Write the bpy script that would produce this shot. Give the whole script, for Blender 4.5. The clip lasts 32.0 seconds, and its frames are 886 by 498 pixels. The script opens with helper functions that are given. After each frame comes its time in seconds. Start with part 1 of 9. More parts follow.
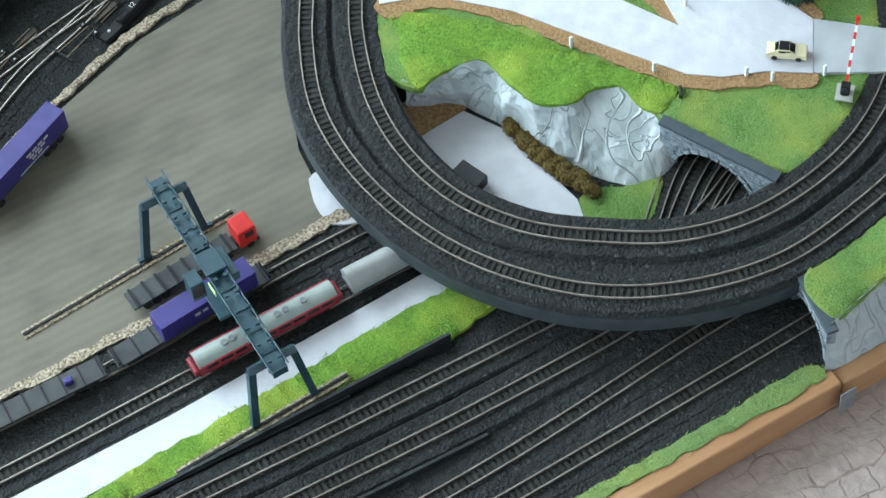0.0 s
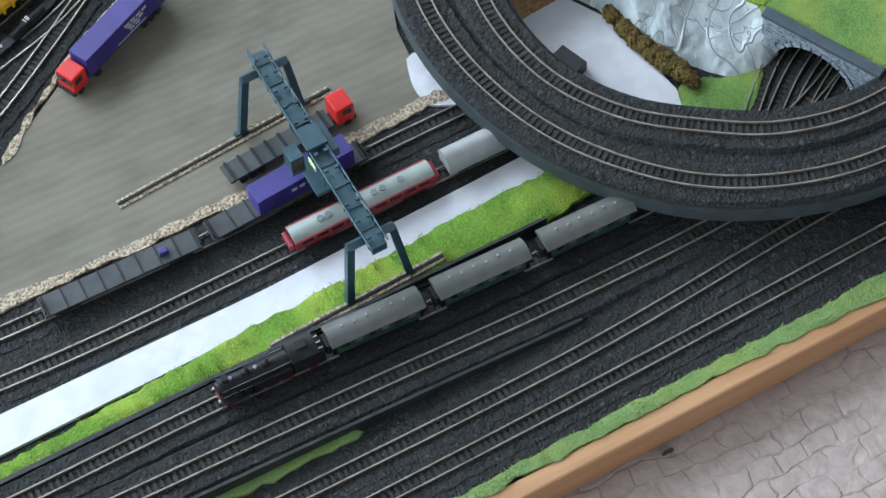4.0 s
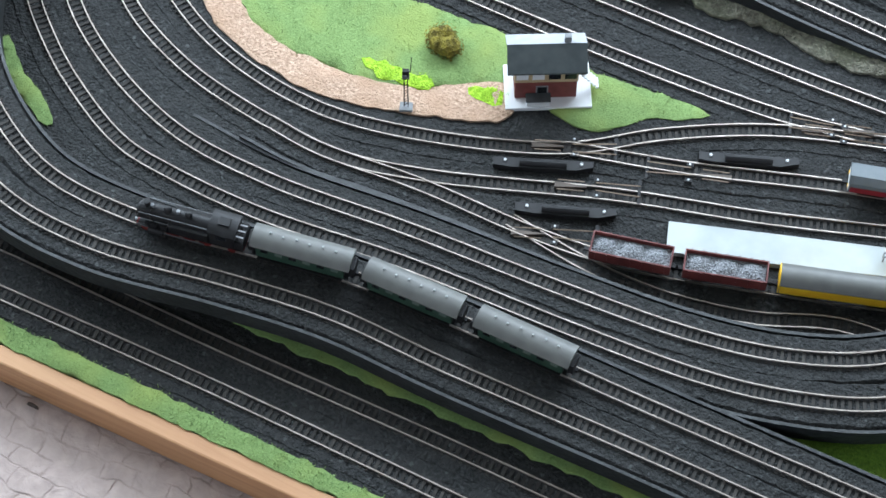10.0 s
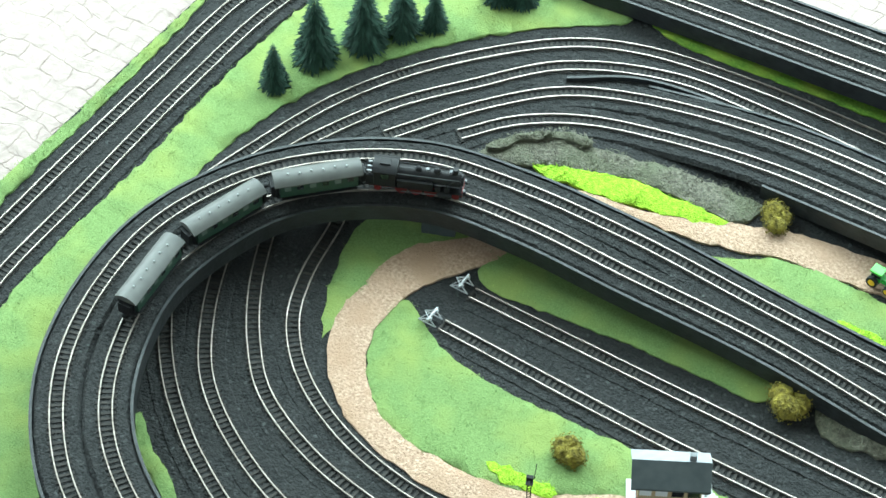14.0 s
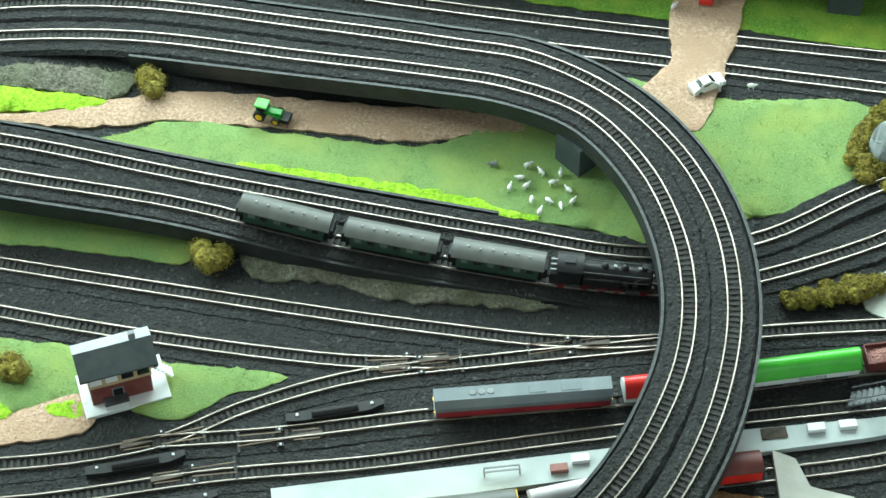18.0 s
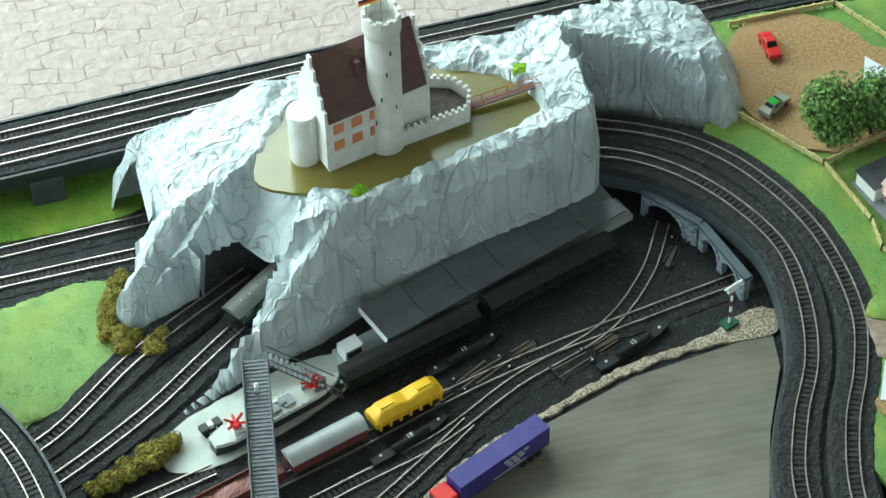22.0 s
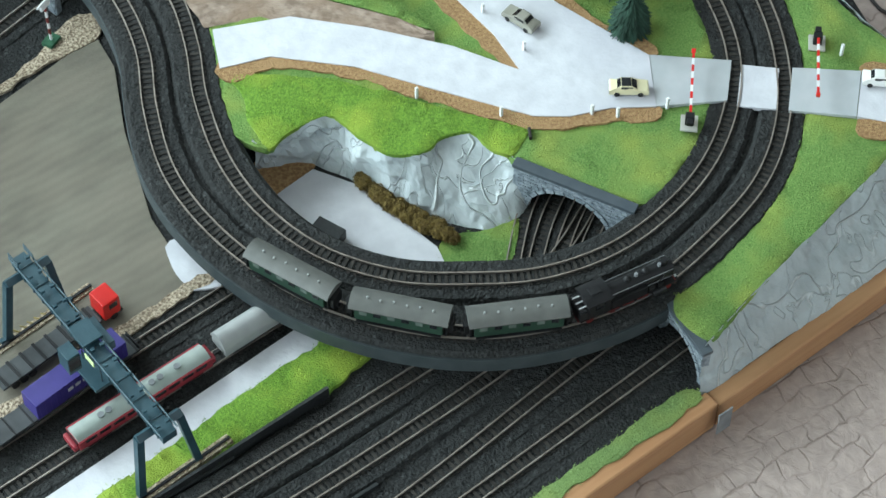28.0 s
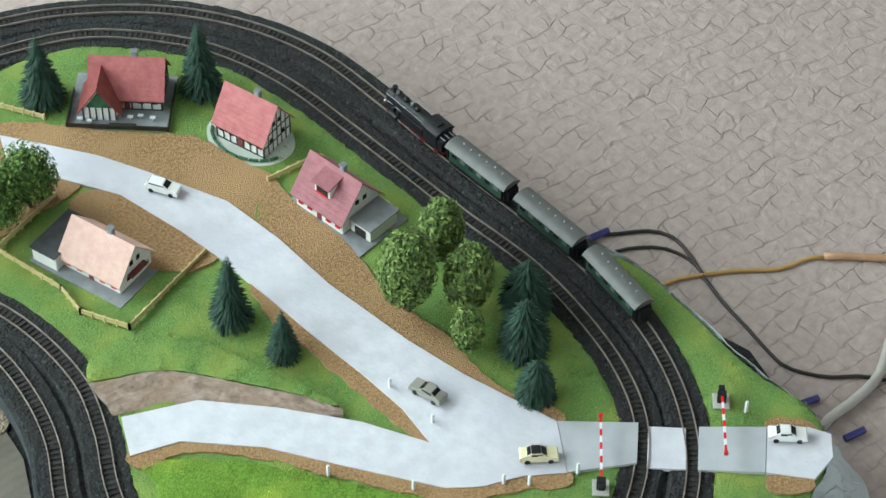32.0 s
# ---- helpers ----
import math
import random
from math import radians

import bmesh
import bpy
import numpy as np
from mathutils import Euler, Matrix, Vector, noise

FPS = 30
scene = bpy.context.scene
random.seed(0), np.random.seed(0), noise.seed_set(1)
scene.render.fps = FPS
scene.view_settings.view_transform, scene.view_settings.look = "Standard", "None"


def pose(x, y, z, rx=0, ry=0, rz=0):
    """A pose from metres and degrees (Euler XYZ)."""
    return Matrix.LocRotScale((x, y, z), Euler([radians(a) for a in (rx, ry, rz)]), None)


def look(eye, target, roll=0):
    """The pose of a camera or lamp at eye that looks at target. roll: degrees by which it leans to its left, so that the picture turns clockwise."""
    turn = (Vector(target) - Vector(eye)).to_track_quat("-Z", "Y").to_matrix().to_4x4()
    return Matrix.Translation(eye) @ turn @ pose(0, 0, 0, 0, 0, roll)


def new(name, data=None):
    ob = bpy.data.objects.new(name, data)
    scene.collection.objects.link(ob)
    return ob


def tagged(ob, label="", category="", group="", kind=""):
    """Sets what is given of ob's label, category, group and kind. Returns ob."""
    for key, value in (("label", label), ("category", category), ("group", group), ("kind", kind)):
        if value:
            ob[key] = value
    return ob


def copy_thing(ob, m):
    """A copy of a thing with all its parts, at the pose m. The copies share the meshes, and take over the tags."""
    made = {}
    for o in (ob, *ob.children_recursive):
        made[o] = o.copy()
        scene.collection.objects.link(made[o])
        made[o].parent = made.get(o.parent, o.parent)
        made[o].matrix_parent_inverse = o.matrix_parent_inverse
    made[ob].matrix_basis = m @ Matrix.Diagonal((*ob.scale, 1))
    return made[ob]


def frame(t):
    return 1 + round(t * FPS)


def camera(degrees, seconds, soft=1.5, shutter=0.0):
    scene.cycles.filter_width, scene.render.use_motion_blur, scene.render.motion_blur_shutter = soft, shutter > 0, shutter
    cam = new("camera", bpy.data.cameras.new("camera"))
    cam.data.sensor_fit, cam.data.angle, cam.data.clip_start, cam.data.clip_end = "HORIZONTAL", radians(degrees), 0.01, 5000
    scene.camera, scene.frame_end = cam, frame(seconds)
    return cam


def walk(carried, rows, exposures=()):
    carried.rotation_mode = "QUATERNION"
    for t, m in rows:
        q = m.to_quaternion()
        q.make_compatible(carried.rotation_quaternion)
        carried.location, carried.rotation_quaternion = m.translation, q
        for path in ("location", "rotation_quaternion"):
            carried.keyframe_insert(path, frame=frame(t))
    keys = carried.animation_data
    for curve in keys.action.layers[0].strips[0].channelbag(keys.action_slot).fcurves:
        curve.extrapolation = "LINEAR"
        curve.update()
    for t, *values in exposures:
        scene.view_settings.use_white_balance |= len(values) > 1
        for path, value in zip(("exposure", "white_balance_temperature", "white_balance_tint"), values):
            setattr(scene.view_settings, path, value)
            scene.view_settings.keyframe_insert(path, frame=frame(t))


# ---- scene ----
U = 0.82  # plan units to metres
LENS, SECONDS = 20.46, 32.0
PATH = [
    (0, -0.0187, -0.7307, 1.7209, 32.305, 3.428, -27.691),
    (0.5, -0.0201, -0.7278, 1.7202, 31.526, 3.366, -27.739),
    (1, -0.0224, -0.7251, 1.7208, 31.321, 3.278, -27.777),
    (1.5, -0.0252, -0.7219, 1.7217, 31.248, 3.180, -27.832),
    (2, -0.0287, -0.7178, 1.7219, 31.193, 3.052, -27.862),
    (2.5, -0.0340, -0.7141, 1.7218, 31.197, 2.929, -27.338),
    (4.5, -0.1030, -0.7192, 1.7031, 29.984, 2.547, -23.846),
    (5, -0.1118, -0.7170, 1.7020, 29.533, 2.375, -20.610),
    (5.5, -0.1208, -0.7135, 1.7018, 28.977, 2.230, -17.146),
    (6, -0.1321, -0.7092, 1.7035, 28.669, 2.005, -12.621),
    (6.5, -0.1475, -0.7028, 1.7047, 28.379, 1.726, -7.815),
    (7, -0.1688, -0.6953, 1.7045, 28.303, 1.173, -2.037),
    (7.5, -0.1927, -0.6877, 1.7032, 28.185, 0.720, 3.226),
    (8, -0.2152, -0.6839, 1.7079, 28.125, 0.364, 8.811),
    (8.5, -0.2349, -0.6829, 1.7141, 28.250, 0.052, 13.741),
    (9, -0.2511, -0.6841, 1.7189, 28.517, -0.149, 19.118),
    (9.5, -0.2653, -0.6863, 1.7231, 29.102, -0.277, 23.786),
    (10, -0.2775, -0.6906, 1.7287, 30.197, -0.365, 29.010),
    (10.5, -0.2884, -0.6959, 1.7352, 30.867, -0.505, 32.969),
    (11, -0.2986, -0.7023, 1.7410, 31.959, -0.747, 36.243),
    (11.5, -0.3067, -0.7083, 1.7436, 33.296, -0.880, 37.493),
    (12, -0.3102, -0.7135, 1.7430, 34.908, -0.983, 38.097),
    (12.5, -0.3082, -0.7183, 1.7414, 36.538, -1.036, 38.153),
    (13, -0.3012, -0.7218, 1.7400, 38.067, -1.010, 37.417),
    (13.5, -0.2950, -0.7187, 1.7376, 39.073, -1.003, 36.226),
    (14, -0.2861, -0.7150, 1.7354, 39.827, -0.938, 33.955),
    (14.5, -0.2780, -0.7118, 1.7319, 39.929, -0.758, 31.472),
    (16.5, -0.2479, -0.6715, 1.7540, 36.671, 0.228, 23.849),
    (17, -0.2307, -0.6775, 1.7439, 36.720, 0.199, 20.685),
    (17.5, -0.2148, -0.6858, 1.7309, 37.010, 0.474, 17.114),
    (18, -0.2022, -0.6932, 1.7204, 37.388, 0.619, 13.477),
    (18.5, -0.1941, -0.6970, 1.7169, 37.620, 0.687, 9.855),
    (19, -0.1899, -0.6979, 1.7161, 37.912, 0.728, 6.184),
    (19.5, -0.1880, -0.6968, 1.7181, 38.451, 0.714, 2.936),
    (20, -0.1870, -0.6957, 1.7207, 39.322, 0.687, -0.758),
    (20.5, -0.1837, -0.6929, 1.7202, 40.001, 0.681, -3.710),
    (21, -0.1783, -0.6919, 1.7194, 40.641, 0.695, -6.852),
    (21.5, -0.1739, -0.6930, 1.7201, 41.099, 0.697, -9.419),
    (22, -0.1680, -0.6936, 1.7236, 41.430, 0.768, -12.220),
    (22.5, -0.1616, -0.6924, 1.7255, 41.540, 0.862, -14.722),
    (23, -0.1542, -0.6914, 1.7300, 41.490, 0.947, -17.090),
    (23.5, -0.1470, -0.6929, 1.7340, 41.398, 1.025, -19.233),
    (24, -0.1414, -0.6935, 1.7342, 40.869, 1.102, -21.200),
    (24.5, -0.1389, -0.6936, 1.7327, 40.172, 1.174, -22.396),
    (26.5, -0.1678, -0.7081, 1.6988, 36.122, 0.104, -26.226),
    (27, -0.1707, -0.7030, 1.6943, 35.451, -0.053, -29.842),
    (27.5, -0.1736, -0.6972, 1.6943, 34.960, -0.222, -32.866),
    (28, -0.1749, -0.6897, 1.6975, 34.833, -0.418, -35.474),
    (28.5, -0.1731, -0.6819, 1.7032, 35.330, -0.431, -37.670),
    (29, -0.1727, -0.6775, 1.7085, 36.263, -0.467, -38.747),
    (29.5, -0.1731, -0.6747, 1.7135, 37.180, -0.482, -39.455),
    (30, -0.1723, -0.6731, 1.7171, 38.360, -0.474, -39.751),
    (30.5, -0.1719, -0.6725, 1.7188, 39.394, -0.430, -39.855),
    (31, -0.1722, -0.6727, 1.7210, 40.485, -0.456, -39.780),
    (31.5, -0.1736, -0.6726, 1.7216, 41.727, -0.504, -39.547),
    (32, -0.1759, -0.6734, 1.7217, 42.909, -0.517, -39.150),
]
cam = camera(LENS, SECONDS, soft=1.55)
walk(cam, [(t, pose(x * U, y * U, z * U, rx, ry, rz)) for t, x, y, z, rx, ry, rz in PATH],
     exposures=[(0.0, 0.0, 5900, 11), (5.0, -0.15, 5850, 19), (10.0, -0.08, 5850, 19), (13.0, 0.12, 5900, 4), (18.0, 0.0, 6250, -2), (20.0, -0.15, 6100, -1), (22.0, -0.17, 6100, -1), (24.0, -0.1, 6150, 7), (28.0, -0.05, 6100, 9), (32.0, -0.20, 6300, 11)])

# ---- light: an indoor room with two windows, and a fill lamp added to the south ----
ROOM = dict(x0=-2.9, x1=2.2, y0=-2.0, y1=2.3, z0=-0.0275, z1=2.35)
world = bpy.data.worlds.new("world")
scene.world = world
world.use_nodes = True
sky = world.node_tree.nodes.new("ShaderNodeTexSky")
sky.sky_type, sky.sun_disc = "NISHITA", False
sky.sun_elevation, sky.sun_rotation = radians(40), radians(-60)
world.node_tree.links.new(sky.outputs[0], world.node_tree.nodes["Background"].inputs[0])
world.node_tree.nodes["Background"].inputs[1].default_value = 0.1


def area_light(name, eye, target, w, h, watts, colour):
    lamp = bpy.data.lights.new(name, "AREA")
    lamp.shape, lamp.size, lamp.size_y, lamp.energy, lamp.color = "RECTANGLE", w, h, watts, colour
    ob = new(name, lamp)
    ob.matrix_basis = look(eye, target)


area_light("window_light_west", (-2.8, 0.9, 1.35), (0.0, 0.55, 0.2), 2.0, 1.5, 114, (0.85, 1.0, 0.98))
area_light("window_light_north", (-0.8, 2.2, 1.45), (-0.4, 0.3, 0.2), 2.4, 1.3, 128, (0.86, 1.0, 0.98))

# Fill added behind the camera to brighten the south carpet; no window known there.
area_light("south_fill_light", (0.6, -1.9, 1.1), (0.3, -0.35, 0.0), 2.6, 1.0, 12, (0.95, 1.0, 0.95))


# ---- materials ----
def material(name, c1, c2, scale=40.0, rough=0.8, metal=0.0, bump=0.0, bump_scale=None, c3=None, scale3=6.0, bump_dist=0.002,
             spec=None, island=0.0, stretch=None, detail=4.0, ramp=(0.35, 0.65)):
    """Two colours mixed by noise, an optional third by a coarser noise, bump by fine noise, in metres."""
    m = bpy.data.materials.new(name)
    m.use_nodes = True
    n, l = m.node_tree.nodes, m.node_tree.links
    b = n["Principled BSDF"]
    b.inputs["Roughness"].default_value, b.inputs["Metallic"].default_value = rough, metal
    if spec is not None:
        b.inputs["Specular IOR Level"].default_value = spec
    tc = n.new("ShaderNodeTexCoord")
    src = tc.outputs["Object"]
    if stretch:
        mp = n.new("ShaderNodeMapping")
        mp.inputs["Scale"].default_value = stretch
        l.new(src, mp.inputs[0])
        src = mp.outputs[0]
    nz = n.new("ShaderNodeTexNoise")
    nz.inputs["Scale"].default_value, nz.inputs["Detail"].default_value = scale, detail
    l.new(src, nz.inputs["Vector"])
    rp = n.new("ShaderNodeValToRGB")
    rp.color_ramp.elements[0].position, rp.color_ramp.elements[1].position = ramp
    rp.color_ramp.elements[0].color, rp.color_ramp.elements[1].color = (*c1, 1), (*c2, 1)
    l.new(nz.outputs[0], rp.inputs[0])
    colour = rp.outputs[0]
    if c3:
        nz3 = n.new("ShaderNodeTexNoise")
        nz3.inputs["Scale"].default_value = scale3
        l.new(src, nz3.inputs["Vector"])
        r3 = n.new("ShaderNodeValToRGB")
        r3.color_ramp.elements[0].position, r3.color_ramp.elements[1].position = 0.45, 0.68
        l.new(nz3.outputs[0], r3.inputs[0])
        mx = n.new("ShaderNodeMix")
        mx.data_type = "RGBA"
        l.new(r3.outputs[0], mx.inputs[0])
        l.new(colour, mx.inputs[6])
        mx.inputs[7].default_value = (*c3, 1)
        colour = mx.outputs[2]
    if island:
        gi = n.new("ShaderNodeNewGeometry")
        hs = n.new("ShaderNodeHueSaturation")
        mr = n.new("ShaderNodeMapRange")
        mr.inputs[3].default_value, mr.inputs[4].default_value = 1 - island, 1 + island
        l.new(gi.outputs["Random Per Island"], mr.inputs[0])
        l.new(mr.outputs[0], hs.inputs["Value"])
        l.new(colour, hs.inputs["Color"])
        colour = hs.outputs[0]
    l.new(colour, b.inputs["Base Color"])
    if bump:
        nb = n.new("ShaderNodeTexNoise")
        nb.inputs["Scale"].default_value, nb.inputs["Detail"].default_value = bump_scale or scale * 3, 5.0
        l.new(src, nb.inputs["Vector"])
        bp = n.new("ShaderNodeBump")
        bp.inputs["Strength"].default_value, bp.inputs["Distance"].default_value = bump, bump_dist
        l.new(nb.outputs[0], bp.inputs["Height"])
        l.new(bp.outputs[0], b.inputs["Normal"])
    return m


def ballast_material():
    """Black foam granules: lumps at two sizes, with scattered pale grains."""
    m = material("black_foam_ballast", (0.013, 0.0138, 0.0140), (0.038, 0.0395, 0.0395), 480, 0.78, spec=0.22, detail=3.0, ramp=(0.36, 0.70), c3=(0.027, 0.0278, 0.0276), scale3=60)
    n, l = m.node_tree.nodes, m.node_tree.links
    b = n["Principled BSDF"]
    base = b.inputs["Base Color"].links[0].from_socket
    tc = next(x for x in n if x.type == "TEX_COORD")
    grain = n.new("ShaderNodeTexVoronoi")
    grain.inputs["Scale"].default_value = 420
    l.new(tc.outputs["Object"], grain.inputs["Vector"])
    gate = n.new("ShaderNodeMapRange")
    gate.inputs[1].default_value, gate.inputs[2].default_value, gate.inputs[4].default_value = 0.95, 0.99, 0.22
    sep = n.new("ShaderNodeSeparateColor")
    l.new(grain.outputs["Color"], sep.inputs[0])
    l.new(sep.outputs[0], gate.inputs[0])
    mx = n.new("ShaderNodeMix")
    mx.data_type = "RGBA"
    l.new(gate.outputs[0], mx.inputs[0])
    l.new(base, mx.inputs[6])
    mx.inputs[7].default_value = (0.16, 0.17, 0.17, 1)
    l.new(mx.outputs[2], b.inputs["Base Color"])
    height = None
    for scale, share in ((520, 0.55), (210, 0.60)):
        nz = n.new("ShaderNodeTexNoise")
        nz.inputs["Scale"].default_value, nz.inputs["Detail"].default_value = scale, 3.0
        l.new(tc.outputs["Object"], nz.inputs["Vector"])
        k = n.new("ShaderNodeMath")
        k.operation = "MULTIPLY_ADD"
        k.inputs[1].default_value, k.inputs[2].default_value = share, 0.0
        l.new(nz.outputs[0], k.inputs[0])
        if height:
            l.new(height, k.inputs[2])
        height = k.outputs[0]
    bp = n.new("ShaderNodeBump")
    bp.inputs["Strength"].default_value, bp.inputs["Distance"].default_value = 1.0, 0.0034
    l.new(height, bp.inputs["Height"])
    l.new(bp.outputs[0], b.inputs["Normal"])
    return m


M_BALLAST = ballast_material()
M_SLEEPER = material("brown_plastic_sleeper", (0.021, 0.0190, 0.0172), (0.037, 0.0335, 0.0300), 150, 0.65, island=0.3, spec=0.25)
M_RAIL = material("nickel_silver_rail", (0.31, 0.262, 0.228), (0.45, 0.395, 0.352), 90, 0.36, metal=0.60)
M_FASCIA = material("black_foam_edge", (0.012, 0.014, 0.015), (0.024, 0.027, 0.029), 90, 0.5, bump=0.3)
M_PILLAR = material("slate_grey_block", (0.034, 0.045, 0.050), (0.052, 0.064, 0.069), 80, 0.6)
M_GRASS = material("bright_green_flock", (0.095, 0.195, 0.018), (0.175, 0.325, 0.032), 500, 0.95, bump=0.8, bump_scale=900, bump_dist=0.0014, c3=(0.250, 0.35, 0.040), scale3=30)
M_GRASS_BLADE = material("bright_green_fibres", (0.09, 0.19, 0.016), (0.21, 0.37, 0.036), 60, 0.9, island=0.5, c3=(0.29, 0.38, 0.045), scale3=30)
M_MEADOW = material("pale_green_grass_mat", (0.150, 0.240, 0.072), (0.215, 0.325, 0.108), 700, 0.95, bump=0.6, bump_scale=900, bump_dist=0.0012, c3=(0.245, 0.325, 0.088), scale3=24)
M_LAWN = material("mid_green_grass_mat", (0.105, 0.205, 0.042), (0.175, 0.295, 0.072), 700, 0.95, bump=0.8, bump_scale=900, bump_dist=0.0014, c3=(0.225, 0.300, 0.060), scale3=28)
M_LAWN_BLADE = material("mid_green_lawn_fibres", (0.095, 0.195, 0.038), (0.185, 0.31, 0.078), 60, 0.9, island=0.45, c3=(0.25, 0.325, 0.066), scale3=28)
M_MEADOW_BLADE = material("pale_green_fibres", (0.145, 0.235, 0.07), (0.225, 0.335, 0.112), 60, 0.9, island=0.28, c3=(0.255, 0.335, 0.09), scale3=24)
M_LIME = material("lime_scatter", (0.22, 0.42, 0.01), (0.42, 0.66, 0.04), 300, 0.95, bump=1.0, bump_scale=700)
M_SAND = material("pinkish_sand", (0.33, 0.205, 0.135), (0.62, 0.44, 0.32), 420, 0.95, bump=0.9, bump_scale=600, c3=(0.44, 0.285, 0.19), scale3=30, ramp=(0.30, 0.70))
M_OCHRE = material("ochre_earth", (0.255, 0.140, 0.060), (0.43, 0.268, 0.125), 420, 0.95, bump=0.9, bump_scale=800, c3=(0.40, 0.245, 0.115), scale3=18)
M_ROAD = material("white_paper_road", (0.55, 0.55, 0.59), (0.63, 0.63, 0.67), 70, 0.75, bump=0.3, bump_scale=150, c3=(0.50, 0.50, 0.55), scale3=10)
M_CROSS = material("pale_grey_card", (0.40, 0.42, 0.44), (0.45, 0.47, 0.49), 60, 0.7)


def rock_material():
    """Grey plaster sheet with pale crumpled creases."""
    m = material("grey_plaster_rock", (0.38, 0.425, 0.442), (0.48, 0.525, 0.542), 40, 0.5, c3=(0.51, 0.555, 0.57), scale3=12)
    n, l = m.node_tree.nodes, m.node_tree.links
    b = n["Principled BSDF"]
    base = b.inputs["Base Color"].links[0].from_socket
    tc = next(x for x in n if x.type == "TEX_COORD")
    stretch = n.new("ShaderNodeMapping")
    stretch.inputs["Scale"].default_value = (1.0, 1.0, 0.45)
    l.new(tc.outputs["Object"], stretch.inputs[0])
    lines = []
    for scale, width, shade in ((17, 0.009, 0.9), (38, 0.012, 0.6)):
        nz = n.new("ShaderNodeTexNoise")
        nz.inputs["Scale"].default_value, nz.inputs["Detail"].default_value, nz.inputs["Distortion"].default_value = scale, 2.5, 0.8
        l.new(stretch.outputs[0], nz.inputs["Vector"])
        off = n.new("ShaderNodeMath")
        off.operation = "SUBTRACT"
        off.inputs[1].default_value = 0.5
        l.new(nz.outputs[0], off.inputs[0])
        mag = n.new("ShaderNodeMath")
        mag.operation = "ABSOLUTE"
        l.new(off.outputs[0], mag.inputs[0])
        mr = n.new("ShaderNodeMapRange")
        mr.inputs[1].default_value, mr.inputs[2].default_value = 0.0, width
        mr.inputs[3].default_value, mr.inputs[4].default_value = shade, 0.0
        l.new(mag.outputs[0], mr.inputs[0])
        lines.append(mr.outputs[0])
    top = n.new("ShaderNodeMath")
    top.operation = "MAXIMUM"
    l.new(lines[0], top.inputs[0])
    l.new(lines[1], top.inputs[1])
    mc = n.new("ShaderNodeMix")
    mc.data_type = "RGBA"
    l.new(top.outputs[0], mc.inputs[0])
    l.new(base, mc.inputs[6])
    mc.inputs[7].default_value = (0.74, 0.78, 0.79, 1)
    l.new(mc.outputs[2], b.inputs["Base Color"])
    facets = n.new("ShaderNodeTexNoise")
    facets.inputs["Scale"].default_value, facets.inputs["Detail"].default_value = 48, 2
    l.new(stretch.outputs[0], facets.inputs["Vector"])
    shards = facets.outputs[0]
    for scale, share in ((24, 0.42), (70, 0.14)):
        cells = n.new("ShaderNodeTexVoronoi")
        cells.feature = "F1"
        cells.inputs["Scale"].default_value = scale
        wob = n.new("ShaderNodeMix")
        wob.data_type = "VECTOR"
        wob.inputs[0].default_value = 0.03
        l.new(stretch.outputs[0], wob.inputs[4])
        l.new(facets.outputs["Color"], wob.inputs[5])
        l.new(wob.outputs[1], cells.inputs["Vector"])
        k = n.new("ShaderNodeMath")
        k.operation = "MULTIPLY_ADD"
        k.inputs[1].default_value = share
        l.new(cells.outputs["Distance"], k.inputs[0])
        l.new(shards, k.inputs[2])
        shards = k.outputs[0]
    both = n.new("ShaderNodeMath")
    both.operation = "MULTIPLY_ADD"
    both.inputs[1].default_value = 0.22
    l.new(top.outputs[0], both.inputs[0])
    l.new(shards, both.inputs[2])
    bp = n.new("ShaderNodeBump")
    bp.inputs["Strength"].default_value, bp.inputs["Distance"].default_value = 1.0, 0.0080
    l.new(both.outputs[0], bp.inputs["Height"])
    l.new(bp.outputs[0], b.inputs["Normal"])
    return m


M_ROCK = rock_material()
M_WOOD = material("planed_pine", (0.40, 0.20, 0.092), (0.50, 0.275, 0.135), 30, 0.55, bump=0.15, stretch=(0.35, 4, 9), c3=(0.46, 0.245, 0.115), scale3=6)
M_MOSS = material("grey_moss", (0.085, 0.080, 0.058), (0.20, 0.19, 0.145), 300, 0.95, bump=1.0, bump_scale=500, c3=(0.115, 0.125, 0.075), scale3=26)
M_MOSS_BLADE = material("grey_moss_fibres", (0.09, 0.085, 0.06), (0.25, 0.24, 0.19), 60, 0.95, island=0.5, c3=(0.15, 0.16, 0.10), scale3=30)
M_LIME_BLADE = material("lime_fibres", (0.20, 0.40, 0.01), (0.40, 0.64, 0.04), 60, 0.95, island=0.3)
BLADES = {"bright_green_flock": M_GRASS_BLADE, "pale_green_grass_mat": M_MEADOW_BLADE, "mid_green_grass_mat": M_LAWN_BLADE, "grey_moss": M_MOSS_BLADE, "lime_scatter": M_LIME_BLADE}
M_BUSH = material("olive_foam_bush", (0.10, 0.08, 0.010), (0.30, 0.25, 0.035), 250, 0.95, bump=1.0, bump_scale=600)
M_WHITE = material("white_plastic", (0.68, 0.69, 0.70), (0.76, 0.77, 0.78), 60, 0.45)
M_BLACK = material("black_paint", (0.009, 0.009, 0.010), (0.016, 0.016, 0.0175), 90, 0.5, spec=0.3)
M_DGREY = material("dark_grey_roof", (0.045, 0.049, 0.053), (0.070, 0.074, 0.078), 120, 0.55)
M_RED = material("red_paint", (0.55, 0.015, 0.012), (0.66, 0.025, 0.02), 60, 0.35)


